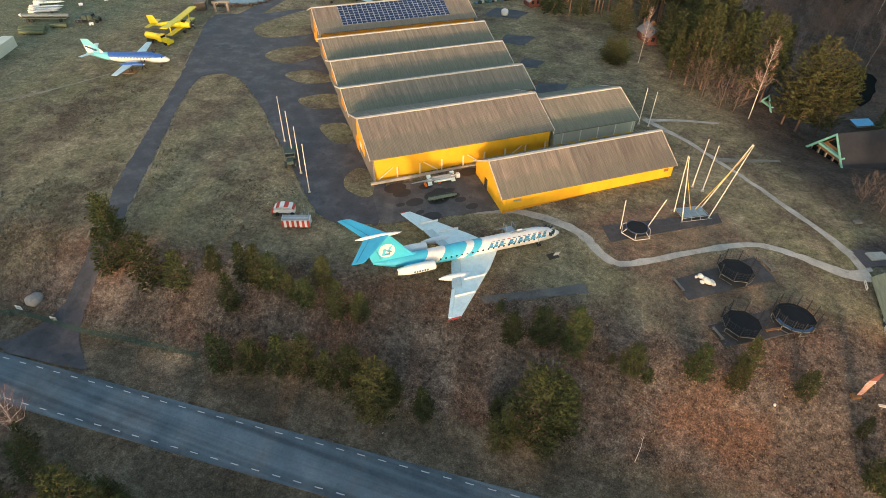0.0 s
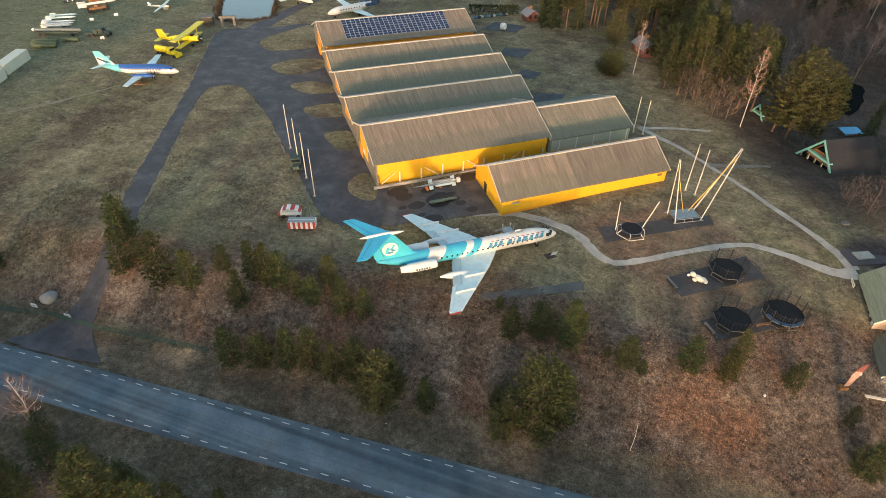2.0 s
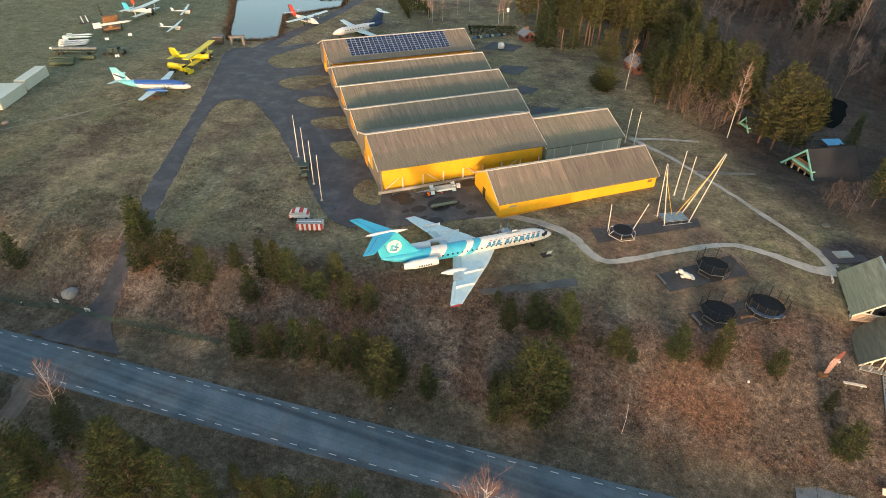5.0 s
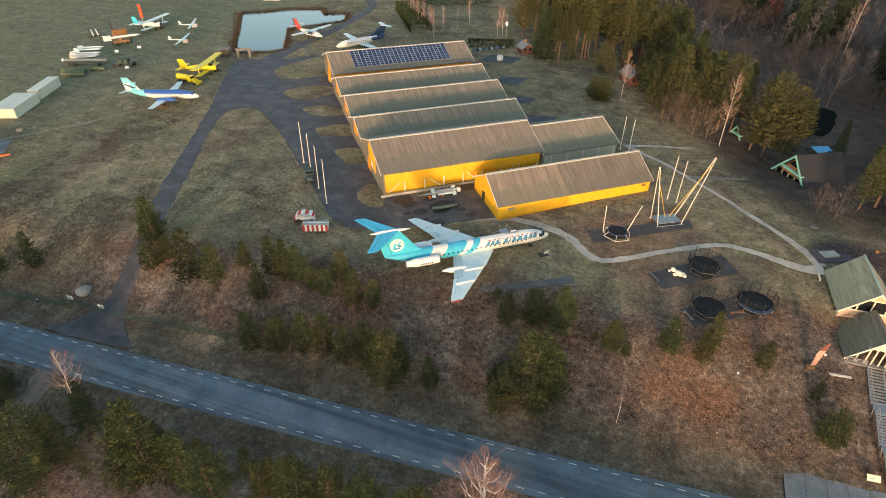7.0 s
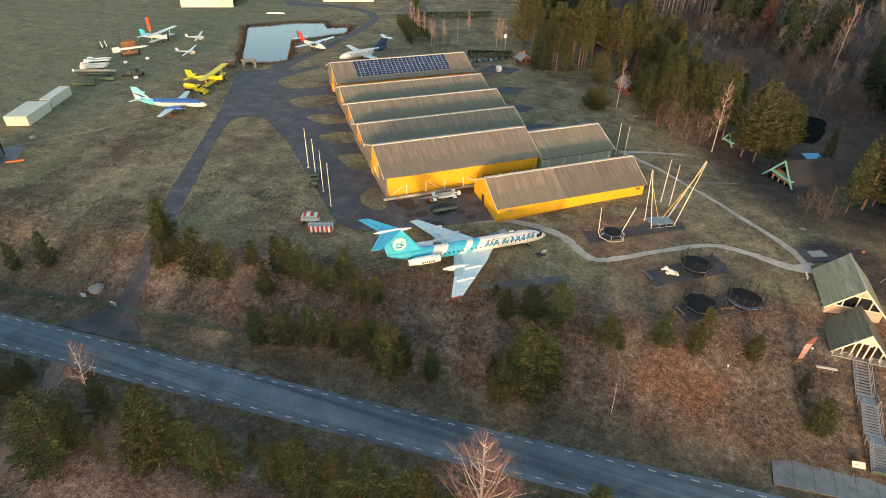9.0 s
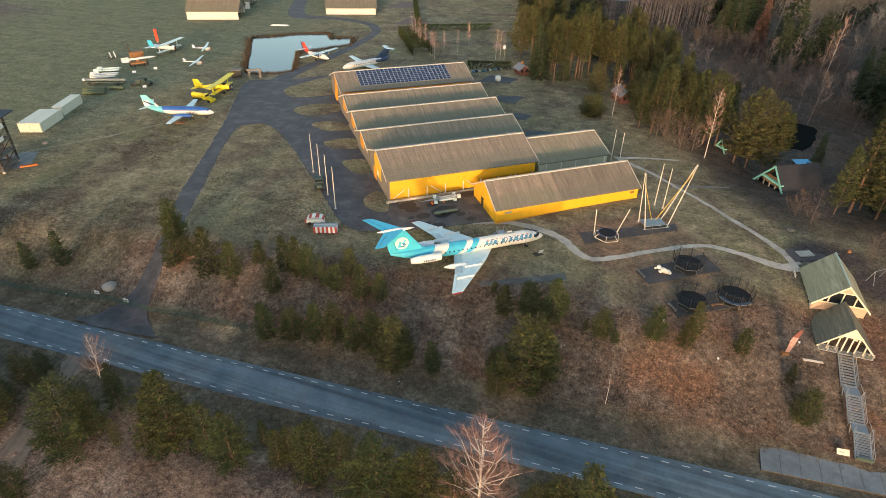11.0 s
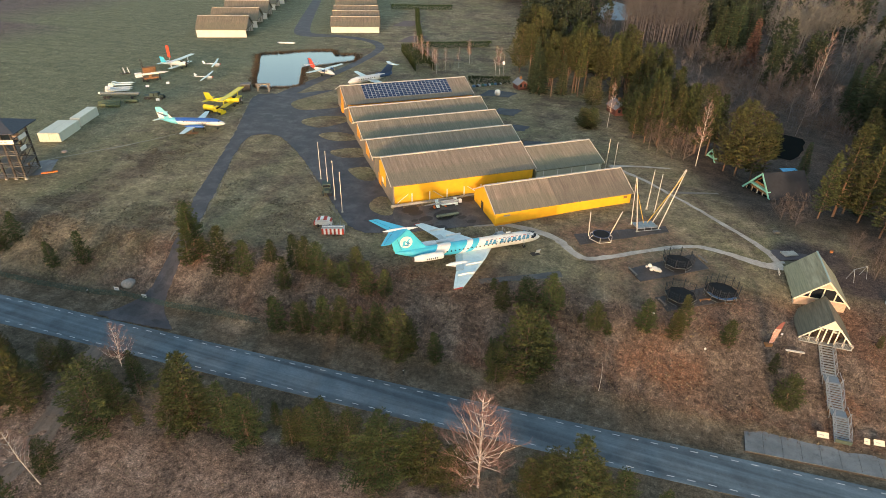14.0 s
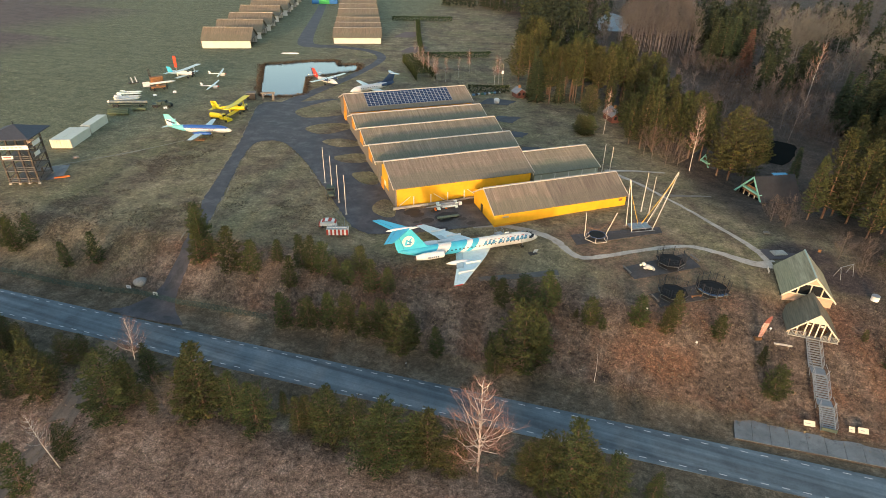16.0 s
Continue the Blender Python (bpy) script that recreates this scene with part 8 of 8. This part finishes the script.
plant(SPRUCES, 20.0, [(43.1, 301.8, 20), (48.7, 301.2, 25.5), (53.5, 308, 25), (39.8, 292.1, 14), (45.6, 309, 24), (63.6, 258.5, 19), (79.8, 272.8, 22), (85.5, 290, 18), (72.8, 256.6, 15), (66.5, 263, 16), (83.4, 279, 20), (87.1, 214.1, 23.5), (84.9, 219.5, 17.5), (96.4, 216.3, 23), (93.2, 220.1, 21), (102.1, 221.7, 27.5), (91, 209, 20), (100, 211, 22), (97.5, 226, 24), (107, 226, 25)], trng, 1.3)
GREY_TREES = [bare_tree(120 + s, "grey_tree", PALE_TWIG, PALE_TWIG, 24.0, "broad bare grey tree with a rounded crown", "tree", "grey trees of the wood", 0.02, 0.42, 36, 0.3, 1.7, 1.3, 8, 8, 0.1, 1.1) for s in range(3)]
plant(GREY_TREES, 24.0, [(108.4, 303.2, 24), (119.6, 312.7, 25), (114, 306, 22), (130.3, 329.8, 20), (126, 318, 22), (73.1, 334.4, 28), (89, 361, 28), (102.9, 379.6, 29), (114.6, 384.6, 29), (79.6, 338.9, 24), (106.8, 367.4, 24.5), (122.4, 388, 26), (82, 348, 27), (95, 364, 26), (98, 372, 28), (109, 378, 27), (86, 344, 23), (92, 352, 24), (100, 362, 24)], trng, 1.1)
plant(NARROW, 12.0, [(80.3, 248.3, 26)], trng, 0.7)
plant(WOODBIRCH, 16.0, [(63.6, 186.5, 18), (76, 240, 19), (88, 256, 20)], trng)
plant([PINES[2], PINES[4]], 8.0, [(-2.0, 156.5, 6.2), (-5.0, 156.8, 5.8), (-3.4, 154.6, 5.2)], trng, 1.7)
plant([SPRUCES[1]], 20.0, [(-26, 190, 16)], trng, 1.45)
plant([EDGE[2]], 18.0, [(-4.2, 176, 11), (8.6, 169, 12), (11, 160, 14)], trng, 1.5)


def wood_edge(y):
    pts = [(70, 76), (95, 66), (108, 66), (122, 66), (136, 62), (141, 38), (152, 14), (170, -2), (188, -29), (205, -36), (258, -50), (330, -62), (416, -73), (440, -150), (2000, -400)]
    for (y0, x0), (y1, x1) in zip(pts, pts[1:]):
        if y0 <= y <= y1:
            return x0 + (x1 - x0) * (y - y0) / (y1 - y0)
    return 80.0


def clear_of_openings(x, y):
    """Ponds, clearings and yards that stay open between the stands."""
    return not (math.hypot((x - 17) / 1.5, y - 250) < 22 or math.hypot((x - 58) / 1.1, (y - 172) / 1.5) < 12 or (x < 66 and 112 < y < 160 and x > 30) or math.hypot(x - 3, y - 172) < 9
                or math.hypot((x + 13) / 12, (y - 410) / 55) < 1 or (54 < x < 92 and 140 < y < 185 and x - 54 < (y - 140) * 0.5))


def sow(rng, count, x0, x1, y0, y1, apart, taken, slope=0.35):
    """Places in a band that leans with the wood's edge, no two closer than apart."""
    got = []
    for _ in range(count * 60):
        if len(got) == count:
            break
        y = rng.uniform(y0, y1)
        x = rng.uniform(x0, x1) - slope * (y - y0)
        if x < wood_edge(y) + 2 or not clear_of_openings(x, y) or any((x - a) ** 2 + (y - b) ** 2 < apart * apart for a, b in taken):
            continue
        taken.append((x, y))
        got.append((x, y))
    return got


wrng = random.Random(77)
taken = []


def tall_as(places, lo, hi):
    return [(x, y, wrng.uniform(lo, hi)) for x, y in places]


plant(TALL, 21.0, tall_as(sow(wrng, 44, -38, 22, 186, 262, 4.6, taken), 14, 24), trng, 1.05)
plant(SPRUCES, 20.0, tall_as(sow(wrng, 14, -36, 16, 190, 264, 4.6, taken), 13, 20), trng)
plant(EDGE, 18.0, tall_as(sow(wrng, 12, 6, 34, 158, 196, 4.8, taken), 13, 19), trng)
plant(WOODBIRCH, 16.0, tall_as(sow(wrng, 16, 8, 48, 176, 226, 4.2, taken, 0.1), 9, 15), trng)
plant(SHRUBS, 6.0, tall_as(sow(wrng, 56, 30, 92, 190, 290, 3.6, taken, 0.0), 5, 10), trng, 1.2)
plant(WOODBIRCH, 16.0, tall_as(sow(wrng, 18, 54, 86, 182, 300, 6.0, taken, 0.0), 9, 15), trng)
plant(SPRUCES, 20.0, tall_as(sow(wrng, 36, 92, 128, 160, 268, 5.0, taken, 0.0), 15, 26), trng, 1.25)
plant(TALL, 21.0, tall_as(sow(wrng, 16, 76, 120, 116, 190, 5.2, taken, 0.0), 16, 22), trng, 1.1)
plant(SPRUCES, 20.0, tall_as(sow(wrng, 8, 40, 66, 305, 345, 5.0, taken, 0.0), 18, 26), trng, 1.25)
plant(WOODBIRCH, 16.0, tall_as(sow(wrng, 20, 100, 160, 230, 330, 6.0, taken, 0.0), 14, 20), trng)


def far_wood():
    """Distant trees, past counting: conifers and bare trees as joined geometry."""
    rng = random.Random(123)
    green, bare, pale = Soup(), Soup(), Soup()

    def leafless(x, y, h, limbs, sub, trunk=bare, r=0.1):
        base = Vector((x, y, ground_z(x, y)))
        lean = Vector((rng.gauss(0, 0.5), rng.gauss(0, 0.5), 0))
        trunk.tube(base, base + lean * 0.5 + UP * (h * 0.6), r, r * 0.6, 3)
        bare.tube(base + lean * 0.5 + UP * (h * 0.6), base + lean + UP * h, r * 0.6, 0.03, 3)
        for _ in range(limbs):
            f = rng.uniform(0.48, 0.97)
            a = rng.uniform(0, 6.28)
            L = h * 0.27 * (1.25 - f)
            p = base + lean * f + UP * (h * f)
            q = p + Vector((math.cos(a) * L, math.sin(a) * L, L * 0.7))
            bare.twig(p, q, 0.04)
            for _ in range(sub):
                s = p.lerp(q, rng.uniform(0.3, 1.0))
                bare.twig(s, s + Vector((rng.gauss(0, 0.8), rng.gauss(0, 0.8), rng.gauss(0.25, 0.6))) * L * 0.5, 0.05)

    def conifer(x, y, h, cone):
        base = Vector((x, y, ground_z(x, y)))
        bare.tube(base, base + UP * (h * 0.8), 0.18, 0.08, 3)
        for _ in range(140):
            f = 1 - rng.random() ** 0.6 * 0.94 if cone else rng.uniform(0.36, 1.0)
            R = h * (0.17 * (1 - f) + 0.012) if cone else h * 0.14 * math.sqrt(max(0.02, 1 - ((f - 0.66) / 0.35) ** 2))
            a = rng.uniform(0, 6.28)
            R *= rng.uniform(0.45, 1.08)
            out = Vector((math.cos(a), math.sin(a), 0))
            crown_blades(green, rng, base + out * R + UP * (h * f), out + UP * (-0.35 if cone else 0.4), out * 0.7 + UP * 0.7, 1.6, 3, 0.35, 0.3)

    n = 0
    while n < 1150:
        y = 262 + abs(rng.gauss(0, 180))
        e = wood_edge(y)
        x = e + 3 + rng.random() ** 1.25 * 400
        if not clear_of_openings(x, y) or (-24 < x < 2 and 300 < y < 375) or (-8 < x < 34 and 262 < y < 470) or (38 < x < 60 + 0.22 * (y - 262) and y < 330) or (66 < x < 135 and 300 < y < 392):
            continue
        n += 1
        dark = smooth(-20, -40, x) * (1 - smooth(430, 470, y)) + smooth(14, 6, abs(x - 52)) * smooth(420, 380, y)
        dark += 0.35 * max(0.0, noise.noise((x * 0.025, y * 0.025, 8)) + 0.1)
        if rng.random() < dark + 0.2:
            conifer(x, y, rng.uniform(16, 26), rng.random() < 0.75)
        else:
            leafless(x, y, rng.uniform(13, 21), 13, 9)
    for _ in range(800):
        y = 215 + rng.random() ** 1.5 * 260
        x = wood_edge(y) + 4 + rng.random() * 230
        if clear_of_openings(x, y):
            leafless(x, y, rng.uniform(4, 8.5), 8, 5, bare, 0.05)
    for _ in range(520):
        x, y = rng.uniform(30, 96), rng.uniform(188, 296)
        if clear_of_openings(x, y):
            leafless(x, y, rng.uniform(3, 7), 9, 5, bare, 0.04)
    # the close-grown birch stand with pale trunks behind the clearing
    for _ in range(360):
        x, y = rng.uniform(-4, 36), 300 + rng.random() ** 1.4 * 170
        if not clear_of_openings(x, y):
            continue
        leafless(x, y, rng.uniform(17, 24), 15, 6, pale, 0.11)
    tagged(new("far_conifers", raw_mesh("far_conifers", green.v, green.f, FAR_GREEN)), "distant dark green conifer wood", "wood", kind="stuff")
    tagged(new("far_bare_trees", raw_mesh("far_bare_trees", bare.v, bare.f, FAR_TWIG)), "distant grey-brown bare tree crowns", "wood", kind="stuff")
    tagged(new("far_birch_trunks", raw_mesh("far_birch_trunks", pale.v, pale.f, FAR_BIRCH)), "pale close-set birch trunks behind the clearing", "wood", kind="stuff")


far_wood()
# the black base colour stands in for the trees' dark reflection; mirroring is off
POND_DARK = surface("tree_dark_water", (0.012, 0.014, 0.013), 0.1, 0.2, 0.12, bump=0.01)
POND_DARK.node_tree.nodes["Principled BSDF"].inputs["Specular IOR Level"].default_value = 0.0
wp = draped([(50, 166), (58, 160), (63, 172), (66, 183), (57, 187), (50, 178)], 0.25, 40.0, 0.8, 0, 3.0)
for v in wp.verts:
    v.co.z = height(57, 172) + 0.15
solo("wood_pond", wp, POND_DARK, "dark woodland pond between the trees", "pond", kind="structure")
# matt water: the sky's pale reflection is put into the base colour
solo("far_pond", draped([(-17, 366), (-4, 371), (-2, 400), (-8, 440), (-20, 458), (-24, 420), (-22, 380)], 0.2, 60.0), surface("sky_tinted_water", (0.16, 0.24, 0.3), 0.3, 0.1, 0.6, bump=0.01), "pale pond far in the wood, sky blue in its colour", "pond", kind="structure")


def hedge(line, w, h, label):
    rng = random.Random(int(abs(line[0][0])))
    s = Soup()
    for (x0, y0), (x1, y1) in zip(line, line[1:]):
        L = math.hypot(x1 - x0, y1 - y0)
        d = Vector(((x1 - x0) / L, (y1 - y0) / L, 0))
        nrm = Vector((-d.y, d.x, 0))
        for _ in range(int(L * (w + 2 * h) * 5)):
            a, b, c = rng.uniform(0, L), rng.uniform(-0.5, 0.5) * w, rng.uniform(0, h)
            if rng.random() < 0.6:
                b = math.copysign(w / 2, b)
            else:
                c = h * rng.uniform(0.85, 1.05)
            p = Vector((x0, y0, 0)) + d * a + nrm * b
            p.z = ground_z(p.x, p.y) + c
            s.tuft(rng, p, nrm * b + Vector((0, 0, 0.6)), 0.5, 4, 0.7, 0.3)
    tagged(new("hedge", raw_mesh("hedge", s.v, s.f, HEDGE)), label, "hedge")


hedge([(-97.5, 238.4), (-87.5, 222), (-77, 204)], 8.0, 3.6, "thick dark evergreen hedge by the back drive")
hedge([(-54.7, 193.2), (-46, 195), (-38.5, 197.6)], 2.5, 2.6, "clipped dark green hedge behind the sheds")
hedge([(-97.7, 246.5), (-63.3, 263.5)], 2.4, 2.4, "clipped dark green hedge round a garden")
hedge([(-156.1, 352.0), (-117.6, 367.0)], 3.0, 2.6, "far dark green hedge across the gardens")
hedge([(-137.0, 352.0), (-118.0, 303.0), (-97.7, 254.0)], 1.8, 1.8, "long low hedge between garden plots")


def reeds():
    rng = random.Random(33)
    s = Soup()
    for (x0, y0), (x1, y1) in zip(POND, POND[1:] + POND[:1]):
        L = math.hypot(x1 - x0, y1 - y0)
        n = Vector((y1 - y0, x0 - x1, 0)) / L
        sign = 1 if not inside(POND, (x0 + x1) / 2 + n.x * 1.5, (y0 + y1) / 2 + n.y * 1.5) else -1
        for _ in range(int(L * 16)):
            f, o = rng.random(), abs(rng.gauss(0, 1.3)) - 0.4
            x, y = x0 + (x1 - x0) * f + n.x * sign * o, y0 + (y1 - y0) * f + n.y * sign * o
            s.tuft(rng, Vector((x, y, 0.15)), Vector((0, 0, 1)), rng.uniform(0.5, 1.2), 4, 0.35, 0.08)
    tagged(new("reeds", raw_mesh("reeds", s.v, s.f, leafy("brown_reeds", (0.06, 0.045, 0.032), (0.24, 0.165, 0.105), 0.85, 0.5))), "brown dead reeds round the pond", "reeds", kind="stuff")


reeds()


def dry_brush():
    rng = random.Random(9)
    s, g = Soup(), Soup()
    n = 0
    while n < 18000:
        x = rng.uniform(-110, 75)
        u = rng.uniform(9, 40) if rng.random() < 0.62 else -rng.uniform(11, 45)
        y = 32.9 + 0.0625 * x + u * 1.002
        top = 25 + 5 * smooth(-75, -20, x) + 8 * smooth(22, 42, x)
        if u > 0 and rng.random() < smooth(top - 2, top + 8, u) * 0.93:
            continue
        if -82 < x < -67 and u > 0 or (46.5 < x < 51 and u > 0) or (u > 0 and x > 43 and y > 63 and x < 55):
            continue
        d = noise.noise((x * 0.18, y * 0.18, 3)) + 0.4 * noise.noise((x * 0.6, y * 0.6, 1))
        if rng.random() > 0.55 + 0.9 * d:
            continue
        n += 1
        p = Vector((x, y, ground_z(x, y) - 0.02))
        (s if rng.random() < 0.8 else g).tuft(rng, p, Vector((0, 0, 1)), rng.uniform(0.22, 0.5), 7, 0.6, 0.08)
    t = Soup()
    n = 0
    while n < 5200:
        x, y = rng.uniform(-135, -30), rng.uniform(44, 100)
        if noise.noise((x * 0.05, y * 0.05, 6)) + 0.6 * noise.noise((x * 0.2, y * 0.2, 2)) < 0.12 + 0.25 * smooth(60, 100, y) or inside(DRIVE_LINE, x, y) or inside(DRIVE_LINE, x - 1.2, y) or inside(DRIVE_LINE, x + 1.2, y) or (x > -52 and y > 62):
            continue
        n += 1
        t.tuft(rng, Vector((x, y, ground_z(x, y) - 0.02)), Vector((0, 0, 1)), rng.uniform(0.2, 0.42), 6, 0.8, 0.1)
    tagged(new("tussocks", raw_mesh("tussocks", t.v, t.f, leafy("dead_tussocks", (0.045, 0.034, 0.025), (0.15, 0.118, 0.075), 0.85, 0.5))), "dark dead grass tussocks over the rough meadow", "grass", kind="stuff")
    tagged(new("dry_brush", raw_mesh("dry_brush", s.v, s.f, DRYLEAF)), "brown dead grass and brush over the bank", "dry brush", kind="stuff")
    tagged(new("pale_grass", raw_mesh("pale_grass", g.v, g.f, leafy("straw_grass", (0.16, 0.12, 0.075), (0.34, 0.27, 0.18)))), "straw-pale grass tufts over the bank", "grass", kind="stuff")


dry_brush()
